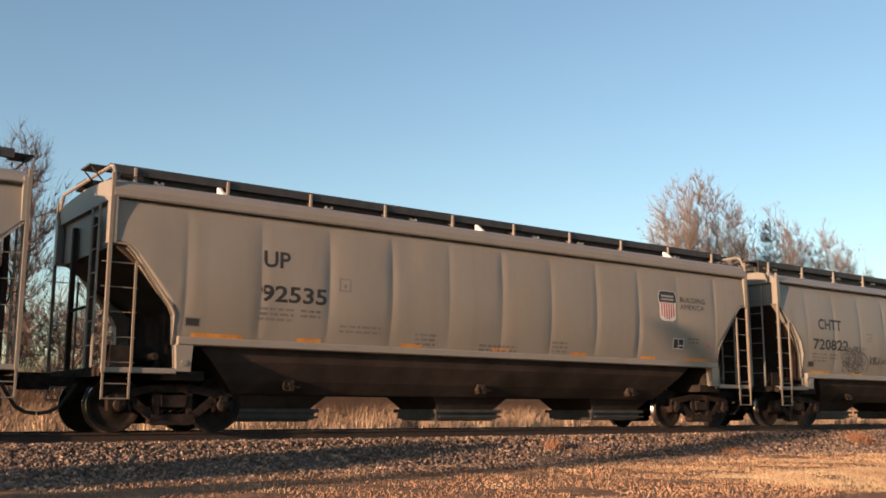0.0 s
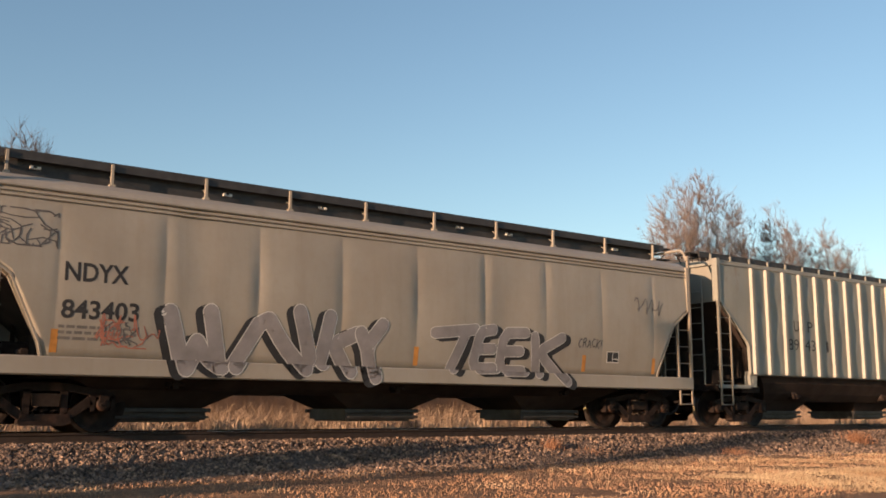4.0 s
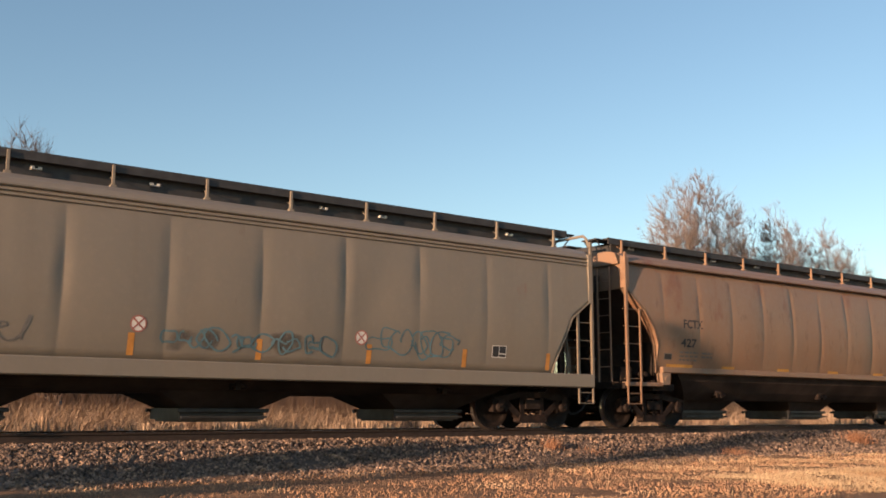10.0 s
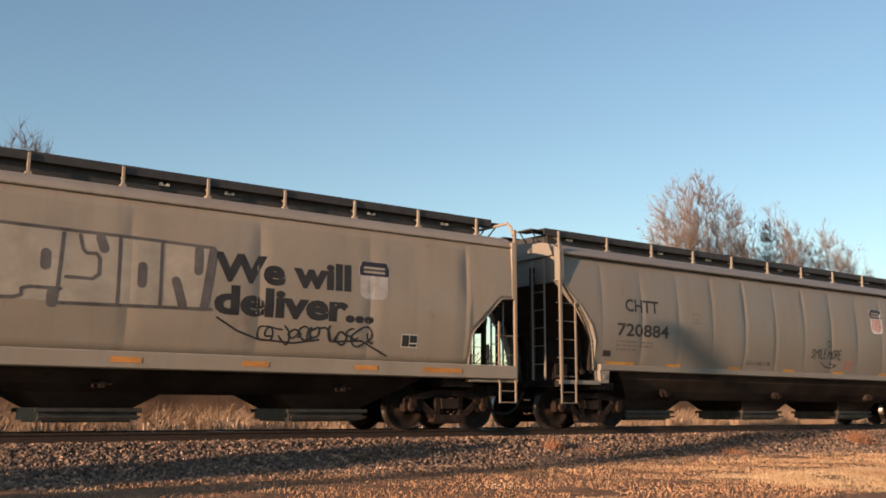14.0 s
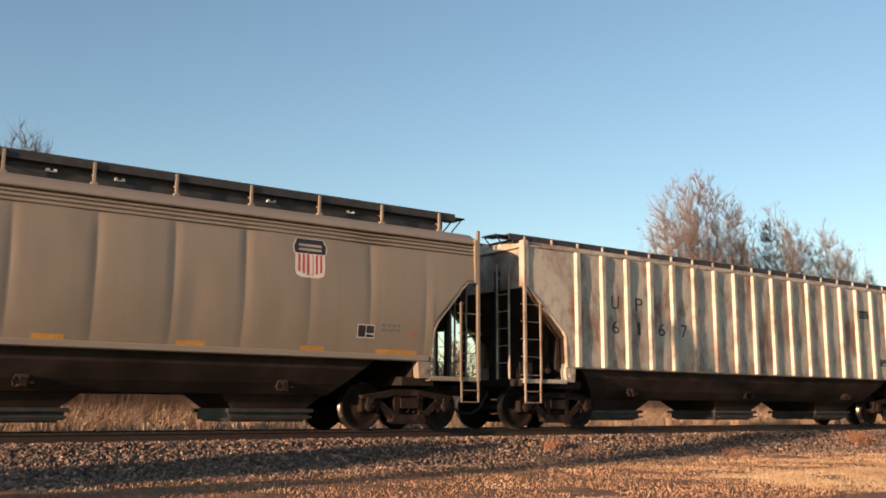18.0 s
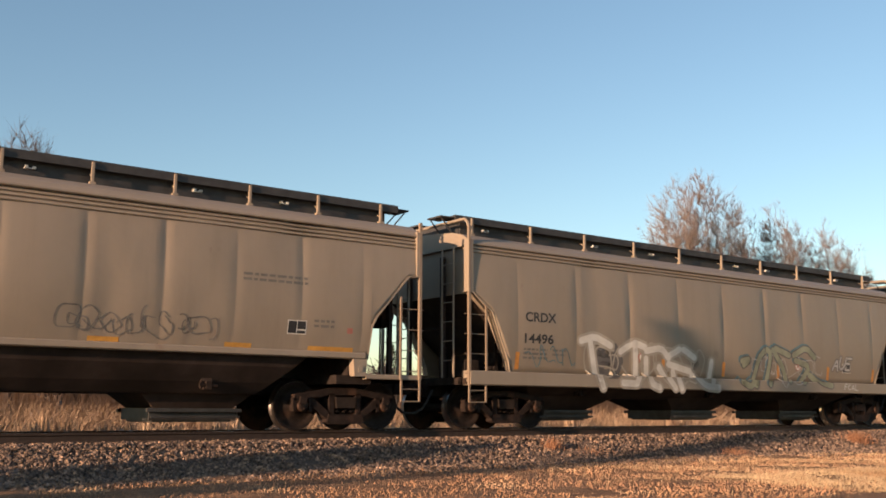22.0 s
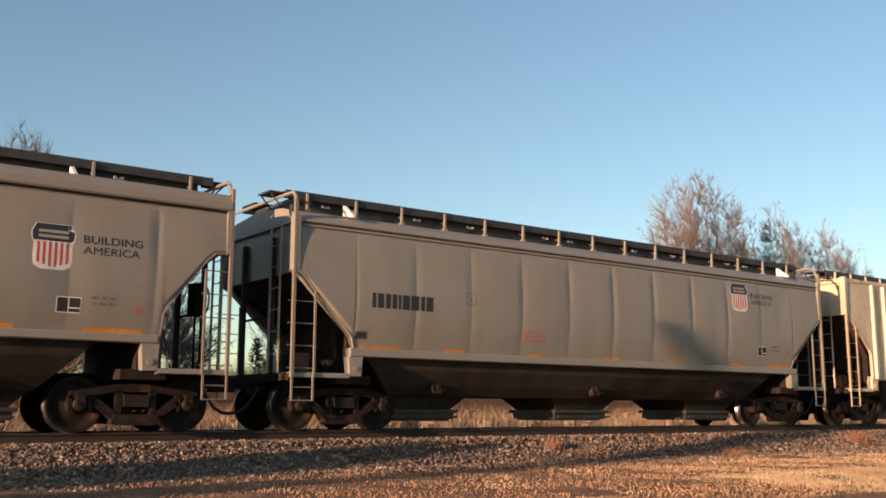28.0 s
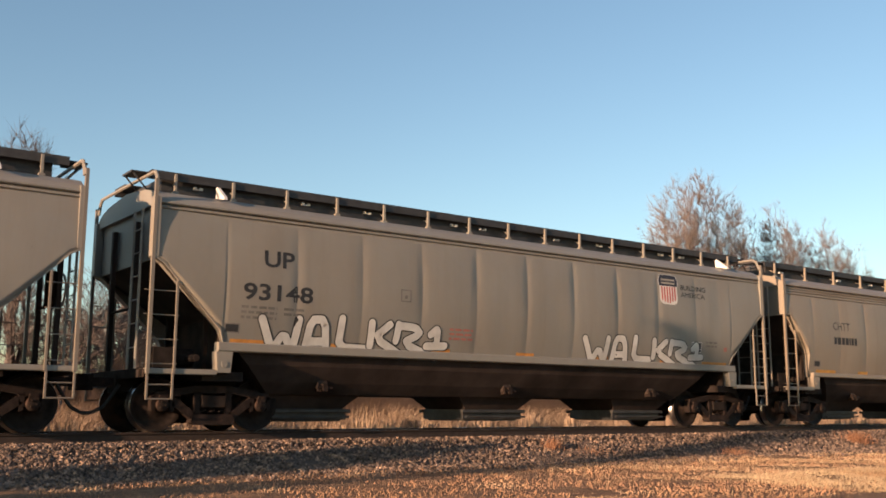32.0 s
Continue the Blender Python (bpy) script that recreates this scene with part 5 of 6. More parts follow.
d = add_car("round", 235.74, (0.44, 0.405, 0.335), 0.05, "beige-grey covered hopper car with violet sprayed letters", None)
for ob in d.car.children:
    if ob.name.startswith(("walkway", "end_walkway", "hatch_coaming")) and not ob.name.startswith("walkway_post"):
        ob.material_slots[0].link = "OBJECT"
        ob.material_slots[0].material = GALV
d.marks("NDYX", "845940", 1.45, 2.83, 1.40, 2.34, 0.95, 1.29, 0.28)
d.mural("0002 1068 2499 3675 4315|1404 1536 3340 3400 / 4809 5173 5988 5904 / 6606 6890 7498 7307 / 7908 8379 9480 9912", 2.62, 2.03, 5.68, 1.44, LILAC, DUSK, 0.20, 0.05, CHALK, (0.0, 0.05)), d.rect("spray_tag", 4.72, 1.50, 4.82, 1.86, CORAL, 0.009), d.cloud(1.45, 1.95, 2.6, 1.45, MOSS, 53, 6), d.scribble(6.0, 1.95, 8.4, 1.5, CORAL, 51, 12), d.piece("ISEK", 8.9, 1.95, 10.3, 1.55, CREAM, FADED, 0.16, 0.1, None, (0, 0), 0.05), d.piece("OBEK", 10.9, 1.95, 12.2, 1.55, CREAM, SMOKE, 0.14, 0.0, None, (0, 0), 0.05), d.tag("UKAN", 12.2, 1.92, 13.6, 1.60, FADED, 0.03), d.hatch(14.1, 1.95, 15.0, 1.5, FADED, 58, 16, 0.025)
for i in range(7):
    d.rect("reflector", 1.3 + 2.3 * i, 1.5, 1.40 + 2.3 * i, 1.86, ORANGE, 0.009)

d = add_car("deep", 253.66, (0.325, 0.295, 0.25), 0.10, "grey covered hopper car with a black slogan and tall outlined letters", ORANGE)
d.marks("UP", "90725", 1.80, 2.75, 1.68, 2.18, 0.62, 1.40)
d.flat("spray_ground", [(3.35, 1.99), (9.55, 2.06), (9.55, 3.10), (3.35, 3.24)], [(0, 1, 2, 3)], CREAM, -0.001)
d.mural("0099 2296 4493 7491 8590 9988|0203 1305 1425 2326 2392|1900 4304 5106 5119 6019|3268 4172|3240 4143|4492 4301|6087 5902|6487 6565 6966 6934 6134|7491 7403|8588 8506|5902 9906", 3.30, 3.25, 9.58, 1.98, SMOKE, None, 0.055)
d.mural("1770 1755|1922 1900|4270 4245|5661 5646|5813 5802|6986 7073|8055 8033|8940 9109|9584 9555|9983 9709", 3.30, 3.25, 9.58, 1.98, SMOKE, None, 0.15), d.mural("0095 0004", 3.30, 3.25, 9.58, 1.98, SMOKE, None, 0.24)
d.text("We will", 9.60, 3.06, 12.33, 2.55, BLACK, offset=0.045), d.text("deliver...", 9.63, 2.50, 12.84, 1.98, BLACK, offset=0.045)
d.emblem(12.54, 3.14, 0.60, 0.66, "half"), d.doodle(10.4, 1.92, 13.0, 1.52, BLACK, 61, 12, 0.035), d.strokes("spray_tag", [[(9.7, 1.93), (10.1, 1.72), (10.5, 1.60), (11.2, 1.56), (11.7, 1.64)], [(12.0, 1.62), (12.6, 1.66), (13.2, 1.40)]], BLACK, 0.035)

SHIFT = -0.5     # the train lost this much just before 15 s
d = add_car("round", 271.31, (0.238, 0.232, 0.214), 0.05, "grey covered hopper car with a smiling scribble", YELLOW, square=(4.4, 2.5))
d.marks("CHTT", "720884", 2.02, 2.95, 1.75, 2.38, 1.12, 1.74)
d.emblem(12.33, 3.33), d.slogan(13.20, 3.11), d.tag("SMILE MORE", 9.3, 2.08, 10.75, 1.80, BLACK, 0.032), d.ring_line(10.15, 2.24, 0.09), d.strokes("spray_tag", [[(9.75, 1.74), (9.95, 1.62), (10.3, 1.58), (10.55, 1.66), (10.2, 1.70)]], BLACK, 0.03), d.bars(10.9, 1.78, 0.45, 3, REDTEXT), d.text("CH-118-118", 6.5, 1.66, 7.5, 1.56)

d = add_car("fins", 289.45, (0.36, 0.385, 0.315), 0.03, "pale green-grey covered hopper car with sunlit-white roof gussets", DULLRED, square=(4.2, 2.4))
d.marks("CMO", "20997", 2.71, 3.02, 2.69, 2.44, 1.08, 1.30)
d.emblem(13.15, 3.20, 0.60, 0.66, "half"), d.slogan(13.95, 3.05, 0.92), d.rect("placard", 5.6, 1.70, 6.1, 1.95, FADED), d.rect("placard", 10.4, 1.72, 10.9, 1.97, FADED)

d = add_car("ribbed", 307.10, (0.42, 0.39, 0.345), 0.40, "pale ribbed covered hopper car with rust stains", None)

d = add_car("lined", 325.10, BEIGE, 0.05, "beige-grey covered hopper car with long roof mouldings", YELLOW, square=(4.0, 2.5))
d.marks("CMO", "20138", 1.97, 3.13, 1.95, 2.58, 1.07, 1.28)
d.emblem(12.55, 3.44), d.text("CH-118-L04", 9.8, 1.44, 10.7, 1.36)

d = add_car("lowribbed", 343.11, (0.47, 0.44, 0.375), 0.62, "weathered ribbed covered hopper car with peeling rust", None)
for s, x, z, w in (("U", 2.62, 2.98, 0.24), ("P", 3.40, 2.98, 0.24), ("6", 2.62, 2.42, 0.24), ("1", 3.47, 2.42, 0.10), ("6", 4.19, 2.44, 0.24), ("7", 4.98, 2.44, 0.24)):
    d.text(s, x, z, x + w, z - 0.30)
d.emblem(12.77, 3.26, 0.50, 0.56, "black")

d = add_car("lined", 360.95, (0.287, 0.242, 0.190), 0.08, "tan covered hopper car with a red stencilled warning", YELLOW)
d.marks("CHTT", "351821", 2.27, 2.80, 2.22, 2.41, 0.82, 1.05, 0.22)
d.text("DO NOT HAMMER ON CAR", 8.3, 2.57, 10.25, 2.46, REDTEXT), d.bars(8.8, 2.30, 1.1, 5, REDTEXT), d.bars(12.7, 2.75, 1.3, 2)

d = add_car("round", 378.96, GREY, 0.06, "light grey covered hopper car with yellow reflectors", YELLOW)
d.marks("CHTT", "721228", 2.0, 2.96, 1.78, 2.39, 1.15, 1.72)
d.emblem(12.26, 3.32), d.slogan(13.12, 3.11), d.bars(10.6, 1.8, 0.35, 3, REDTEXT)

d = add_car("lined", 396.98, (0.294, 0.250, 0.201), 0.06, "tan covered hopper car with faint sprayed letters", YELLOW, square=(3.7, 2.55))
d.marks("CITX", "702196", 2.25, 2.87, 2.27, 2.41, 0.77, 1.10, 0.22)
d.doodle(9.9, 2.05, 12.6, 1.50, FADED, 64, 14, 0.02), d.bars(13.0, 2.75, 1.3, 2), d.bars(6.3, 2.3, 0.9, 4, REDTEXT)

d = add_car("straight", 414.95, (0.268, 0.230, 0.184), 0.06, "tan covered hopper car with bright sprayed letters", ORANGE)
d.marks("CRDX", "14496", 1.50, 2.46, 1.48, 2.00, 0.88, 0.82, 0.21)
d.cloud(2.9, 2.1, 8.2, 1.2, SMUDGE, 77, 9), d.strokes("sprayed_disc", [[(4.02, 1.52), (4.06, 1.50)]], SMOKE, 0.85), d.mural("0089 0999 2082|0688 0942 1300|2772 3692 4483|3786 3908 2709|4560 4709 5302|4576 5684 6263|6370 7286 8267|6251 7938|5544 6502|6636 7001|8130 8907 9905|9660 9507", 3.13, 2.03, 7.72, 0.91, CHALK, CREAM, 0.15, 0.12), d.doodle(3.2, 2.0, 7.4, 1.0, CREAM, 19, 9, 0.04), d.mural("1404 1965 2789 3381 2908|3588 4650 5117|3892 5378|5879 7299 8276|6066 7754 6715|0259 1064 0450|0012 0800 1213|7733 8914 9909", 8.7, 2.10, 12.6, 0.99, OLIVE, SMOKE, 0.15, 0.06, TEAL, (-0.05, 0.04)), d.doodle(9.1, 2.0, 12.4, 1.0, HAZED, 31, 8, 0.02), d.ring(4.95, 1.62), d.ring(11.2, 1.6), d.piece("AUE", 12.85, 1.90, 13.7, 1.50, HAZED, SMOKE, 0.16, 0.3), d.tag("FCAL", 13.2, 1.16, 13.9, 0.98, CHALK, 0.025)
d.scribble(1.6, 1.8, 3.0, 1.3, TEAL, 81, 8)

d = add_car("straight", 432.40, (0.274, 0.256, 0.219), 0.06, "grey covered hopper car with soft dark patches low on its side", ORANGE)
d.marks("NDYX", "515472", 1.43, 2.45, 1.40, 1.98, 0.92, 1.18, 0.20)
d.tag("SPRAY CLUB 76 ON TOP", 10.9, 1.15, 14.6, 0.98, FADED, 0.018), d.cloud(5.2, 1.9, 9.2, 1.25, SMUDGE, 9, 7), d.cloud(11.4, 1.75, 13.2, 1.3, SMUDGE, 10, 5)

d = add_car("lined", 449.67, (0.294, 0.256, 0.207), 0.07, "tan covered hopper car with long roof mouldings", YELLOW, square=(3.75, 2.55))
d.marks("CHTT", "720492", 2.20, 2.85, 2.18, 2.41, 0.82, 1.23, 0.22)
d.scribble(9.6, 2.05, 10.9, 1.6, VIOLET, 91, 5, 0.04), d.bars(12.8, 2.75, 1.3, 2)

d = add_car("deep", 467.65, (0.32, 0.305, 0.27), 0.12, "grey covered hopper car with soft brown patches low on its side", ORANGE, square=(3.9, 2.35))
d.marks("UP", "88658", 1.65, 2.76, 1.57, 2.21, 0.60, 1.42)
d.emblem(12.78, 3.12, 0.58, 0.66, "half"), d.cloud(3.2, 1.9, 4.2, 1.4, UMBER, 12, 4), d.cloud(7.6, 1.9, 9.0, 1.4, UMBER, 14, 5), d.cloud(12.3, 1.9, 14.0, 1.4, UMBER, 13, 6)

d = add_car("round", 485.36, (0.256, 0.253, 0.232), 0.05, "light grey covered hopper car with orange reflectors", ORANGE, square=(4.35, 2.5))
d.marks("CHTT", "720955", 1.93, 2.94, 1.65, 2.36, 1.17, 1.74)
d.emblem(12.30, 3.34), d.slogan(13.15, 3.12), d.bars(6.6, 1.75, 0.35, 3, REDTEXT), d.text("CH-118-410", 8.3, 1.66, 9.2, 1.57)

d = add_car("fins", 503.39, (0.250, 0.235, 0.211), 0.06, "taupe grey covered hopper car with sunlit-white roof gussets", ORANGE)
d.marks("UP", "92520", 2.97, 3.18, 2.92, 2.58, 0.54, 1.32)
d.emblem(13.1, 3.20, 0.58, 0.66), d.slogan(13.85, 3.10)

d = add_car("closeposts", 520.97, (0.268, 0.259, 0.235), 0.04, "grey covered hopper car with closely set roof brackets", ORANGE, square=(3.9, 2.5))
d.bars(1.65, 2.58, 1.42, 1, BLACK, 0.28)
d.emblem(12.45, 3.60), d.slogan(13.2, 3.42), d.bars(5.4, 2.05, 0.7, 3, REDTEXT), d.bars(10.0, 1.98, 0.5, 3, REDTEXT)

d = add_car("ribbed", 538.56, (0.58, 0.48, 0.36), 0.30, "cream ribbed covered hopper car with rust along the roof", None)
for s, x, z, w in (("NC", 2.20, 2.65, 0.42), ("UX", 2.96, 2.67, 0.42), ("30", 2.24, 2.19, 0.36), ("77", 2.90, 2.19, 0.44), ("2", 3.86, 2.20, 0.16)):
    d.text(s, x, z, x + w, z - 0.26)

d = add_car("fins", 556.47, (0.205, 0.188, 0.165), 0.06, "taupe grey covered hopper car with a pale paint patch", ORANGE, square=(4.4, 2.55))
d.marks("UP", "92825", 2.92, 3.13, 2.87, 2.55, 0.53, 1.33)
d.emblem(13.15, 3.18, 0.60, 0.68), d.rect("paint_patch", 9.7, 3.28, 10.4, 3.62, WHITE), d.slogan(13.9, 3.0)

d = add_car("closeposts", 574.26, (0.256, 0.250, 0.230), 0.04, "grey covered hopper car with closely set roof brackets", ORANGE, square=(4.9, 2.45))
d.marks("UP", "95629", 1.65, 3.17, 1.65, 2.58, 0.58, 1.42)
d.emblem(12.34, 3.58), d.slogan(13.14, 3.43), d.bars(6.2, 2.0, 0.6, 3, REDTEXT), d.bars(9.9, 1.98, 0.5, 3, REDTEXT), d.scribble(0.3, 3.2, 1.2, 2.7, FADED, 95, 5)

d = add_car("closeposts", 591.70, (0.256, 0.250, 0.225), 0.04, "grey covered hopper car with white outlined sprayed letters", ORANGE, square=(4.9, 2.45))
d.marks("UP", "93148", 2.0, 3.17, 1.62, 2.57, 0.60, 1.37)
d.emblem(12.34, 3.60), d.slogan(13.08, 3.42), d.bars(6.1, 2.0, 0.6, 3, REDTEXT)
for xa, za, xb, zb in ((2.01, 2.05, 6.01, 1.39), (9.85, 2.06, 13.85, 1.46)):
    d.mural("0085 0603 1152 1601|1889 1606 / 2203 2491 3193 3301|2432 3234 / 4099 3920 5319 / 5693 5629|6691 5852 7501 / 7193 7046|7189 8187 8469 7442 9400 / 9069 9489 9443|8835 9938", xa, za, xb, zb, CHALK, BLACK, 0.15, 0.045)

d = add_car("lined", 608.95, (0.294, 0.256, 0.207), 0.06, "tan covered hopper car with long roof mouldings", YELLOW)
d.text("CHTT", 2.24, 2.87, 3.04, 2.65), d.bars(2.25, 2.45, 1.1, 1, BLACK, 0.20)
d = add_car("round", 626.95, GREY, 0.06, "light grey covered hopper car with orange reflectors", ORANGE)
for car, x in train:
    del_used = car.pop("used", None)


# ---- ground ----
def ground_z(x, y):
    z = np.interp(y, [-60, -20, -12, -4.2, -3.1, -1.65, 1.65, 3.2, 6, 40], [-1.2, -0.95, -0.78, -0.64, -0.60, -0.245, -0.245, -0.70, -0.80, -0.60])
    return z


def ground_mesh():
    xs = np.concatenate([[-1500, -600, -250, -120, -60, -30], np.arange(-16, 46, 0.22), np.arange(47, 80, 1.5), [90, 110, 140, 200, 320, 600, 1100, 1800]])
    ys = np.concatenate([[-1500, -500, -200, -90, -50, -32, -24, -18, -15, -13, -11.5, -10.2], np.arange(-9.4, 4.2, 0.15), [4.6, 5.2, 6, 7.5, 10, 14, 20, 28, 40, 70, 120, 250, 600, 1800]])
    X, Y = np.meshgrid(xs, ys, indexing="ij")
    Z = ground_z(X, Y)
    near = (np.abs(X - 15) < 40) & (Y > -10) & (Y < 5)
    bumpy = np.array([noise.noise((x * 0.9, y * 0.9, 0)) * 0.05 + noise.noise((x * 3.1, y * 3.1, 4)) * 0.022 for x, y in zip(X.ravel(), Y.ravel())]).reshape(X.shape)
    flat = np.clip((np.abs(Y) - 1.7) / 0.8, 0.15, 1)
    Z = Z + np.where(near, bumpy * flat, 0)
    v = np.stack([X, Y, Z], -1).reshape(-1, 3)
    nx, ny = len(xs), len(ys)
    i, j = np.meshgrid(np.arange(nx - 1), np.arange(ny - 1), indexing="ij")
    a = (i * ny + j).ravel()
    f = np.stack([a, a + ny, a + ny + 1, a + 1], -1)
    me = bpy.data.meshes.new("ground")
    me.from_pydata(v.tolist(), [], f.tolist())
    me.materials.append(GROUND)
    me.shade_smooth()
    return me


ground = tagged(new("ground", ground_mesh()), "red-brown trackside dirt with a stone ballast shoulder", "ground", kind="structure")


def stuff(name, verts, faces, mat, label, category, smooth=False):
    me = bpy.data.meshes.new(name)
    me.from_pydata(verts, [], faces)
    me.materials.append(mat)
    if smooth:
        me.shade_smooth()
    return tagged(new(name, me), label, category, kind="stuff")


def stones(n, seed):
    """Angular ballast stones over the shoulder and between the ties."""
    r = np.random.RandomState(seed)
    t = (1 + 5 ** 0.5) / 2
    base = np.array([(-1, t, 0), (1, t, 0), (-1, -t, 0), (1, -t, 0), (0, -1, t), (0, 1, t), (0, -1, -t), (0, 1, -t), (t, 0, -1), (t, 0, 1), (-t, 0, -1), (-t, 0, 1)]) / 1.9
    tri = np.array([(0, 11, 5), (0, 5, 1), (0, 1, 7), (0, 7, 10), (0, 10, 11), (1, 5, 9), (5, 11, 4), (11, 10, 2), (10, 7, 6), (7, 1, 8), (3, 9, 4), (3, 4, 2), (3, 2, 6), (3, 6, 8), (3, 8, 9), (4, 9, 5), (2, 4, 11), (6, 2, 10), (8, 6, 7), (9, 8, 1)])
    x = 2.5 + 42 * r.rand(n) ** 1.5
    y = np.where(r.rand(n) < 0.86, -0.92 - 2.35 * r.rand(n) ** 0.9, -3.2 - 0.9 * r.rand(n) ** 2)
    z = ground_z(x, y) + 0.065 * np.clip((y + 1.75) / 0.4, 0, 1)      # heaped over the ends of the ties
    size = r.uniform(0.013, 0.029, n) * (1 + 0.3 * (x > 20))
    b = base[None] * (1 + 0.9 * (r.rand(n, 12, 1) - 0.5)) * size[:, None, None] * r.uniform(0.7, 1.3, (n, 1, 3))
    a = r.rand(n) * 6.28
    c, s = np.cos(a)[:, None], np.sin(a)[:, None]
    bx, by = b[..., 0] * c - b[..., 1] * s, b[..., 0] * s + b[..., 1] * c
    v = np.stack([bx + x[:, None], by + y[:, None], b[..., 2] + (z + size * r.uniform(0.0, 0.9, n))[:, None]], -1).reshape(-1, 3)
    f = (tri[None] + 12 * np.arange(n)[:, None, None]).reshape(-1, 3)
    return v.tolist(), f.tolist()


def grit(n, seed):
    """Clods and pebbles on the bare dirt."""
    r = np.random.RandomState(seed)
    x = 2.5 + 22 * r.rand(n) ** 1.2
    y = -3.0 - 6.5 * r.rand(n)
    z = ground_z(x, y)
    s = 0.006 + 0.021 * r.rand(n) ** 3
    tet = np.array([(1, 0, -0.4), (-0.5, 0.87, -0.4), (-0.5, -0.87, -0.4), (0, 0, 0.8)])
    v = tet[None] * s[:, None, None] * r.uniform(0.6, 1.5, (n, 4, 3)) + np.stack([x, y, z + 0.012], -1)[:, None]
    f = np.array([(0, 1, 3), (1, 2, 3), (2, 0, 3)])[None] + 4 * np.arange(n)[:, None, None]
    return v.reshape(-1, 3).tolist(), f.reshape(-1, 3).tolist()


stuff("dirt_clods", *grit(46000, 17), CLOD, "small clods and pebbles on the bare dirt", "dirt")
STONE_V = stones(36000, 3)
stuff("ballast_stones", *STONE_V, STONE, "loose grey-brown crushed stone ballast beside the rails", "ballast")


def blades(n, seed, place, tall, wide, lean=(0.25, 0.1), spread=0.35):
    """Blades of grass: bent, tapered, three faces each."""
    r = np.random.RandomState(seed)
    x, y = place(r, n)
    z = ground_z(x, y)
    h = r.uniform(tall[0], tall[1], n)
    w = r.uniform(wide[0], wide[1], n)
    a = r.rand(n) * 6.28
    dx, dy = np.cos(a) * w, np.sin(a) * w
    lx = (r.randn(n) * spread + lean[0]) * h
    ly = (r.randn(n) * spread + lean[1]) * h
    v = np.stack([
        np.stack([x - dx, y - dy, z - 0.03], -1), np.stack([x + dx, y + dy, z - 0.03], -1),
        np.stack([x - dx * .7 + lx * .3, y - dy * .7 + ly * .3, z + h * .55], -1), np.stack([x + dx * .7 + lx * .3, y + dy * .7 + ly * .3, z + h * .55], -1),
        np.stack([x + lx, y + ly, z + h * 0.95], -1)], 1).reshape(-1, 3)
    k = 5 * np.arange(n)[:, None]
    f3 = (k + np.array([[2, 3, 4]])).tolist()
    f4 = (k + np.array([[0, 1, 3, 2]])).tolist()
    return v.tolist(), f4 + f3


def clumps(x0, x1, y0, y1, count, radius, seed):
    def place(r, n):
        rr = np.random.RandomState(seed)
        cx, cy = rr.uniform(x0, x1, count), rr.uniform(y0, y1, count)
        i = r.randint(0, count, n)
        return cx[i] + r.randn(n) * radius, cy[i] + r.randn(n) * radius * 0.7
    return place


def verge(r, n):
    """The dry grass in the foreground, denser towards +x and the camera."""
    x = 9 + 20 * r.rand(n) ** 0.8
    y = -3.3 - 0.07 * np.maximum(0, 16 - x) - 6.0 * r.rand(n) ** 1.3
    keep = r.rand(n) < np.clip((x - 9.0) / 8.0, 0.0, 1) * np.where(np.sin(x * 1.3 + y * 2.1) + 0.6 * np.sin(x * 0.47 - y * 3.3) > 0.1, 1.0, 0.25) * np.clip((-3.0 - y) / 1.6, 0.10, 1)
    x = np.where(keep, x, 13 + 9 * r.rand(n))
    y = np.where(keep, y, -6.6 - 3 * r.rand(n))
    return x, y


stuff("dry_grass", *blades(42000, 5, verge, (0.02, 0.085), (0.0018, 0.004), (0.3, 0.0), 0.8), HAY, "short dry straw-coloured grass on the dirt verge", "grass")
stuff("tall_grass", *blades(60000, 7, clumps(2, 95, 8.6, 15, 620, 0.5, 11), (0.5, 1.55), (0.006, 0.014), (0.25, -0.1), 0.48), STRAW, "tall dry straw-coloured grass behind the rails", "grass")
stuff("far_grass", *blades(26000, 8, clumps(2, 150, 14, 26, 420, 0.9, 12), (0.8, 1.9), (0.008, 0.02), (0.2, -0.1), 0.25), STRAW, "tall dry grass and brush beyond the rails", "grass")
stuff("low_grass", *blades(16000, 9, clumps(2, 60, 3.0, 8.2, 420, 0.3, 13), (0.06, 0.30), (0.003, 0.008), (0.2, 0.0), 0.4), STRAW, "low dry grass along the far ballast edge", "grass")

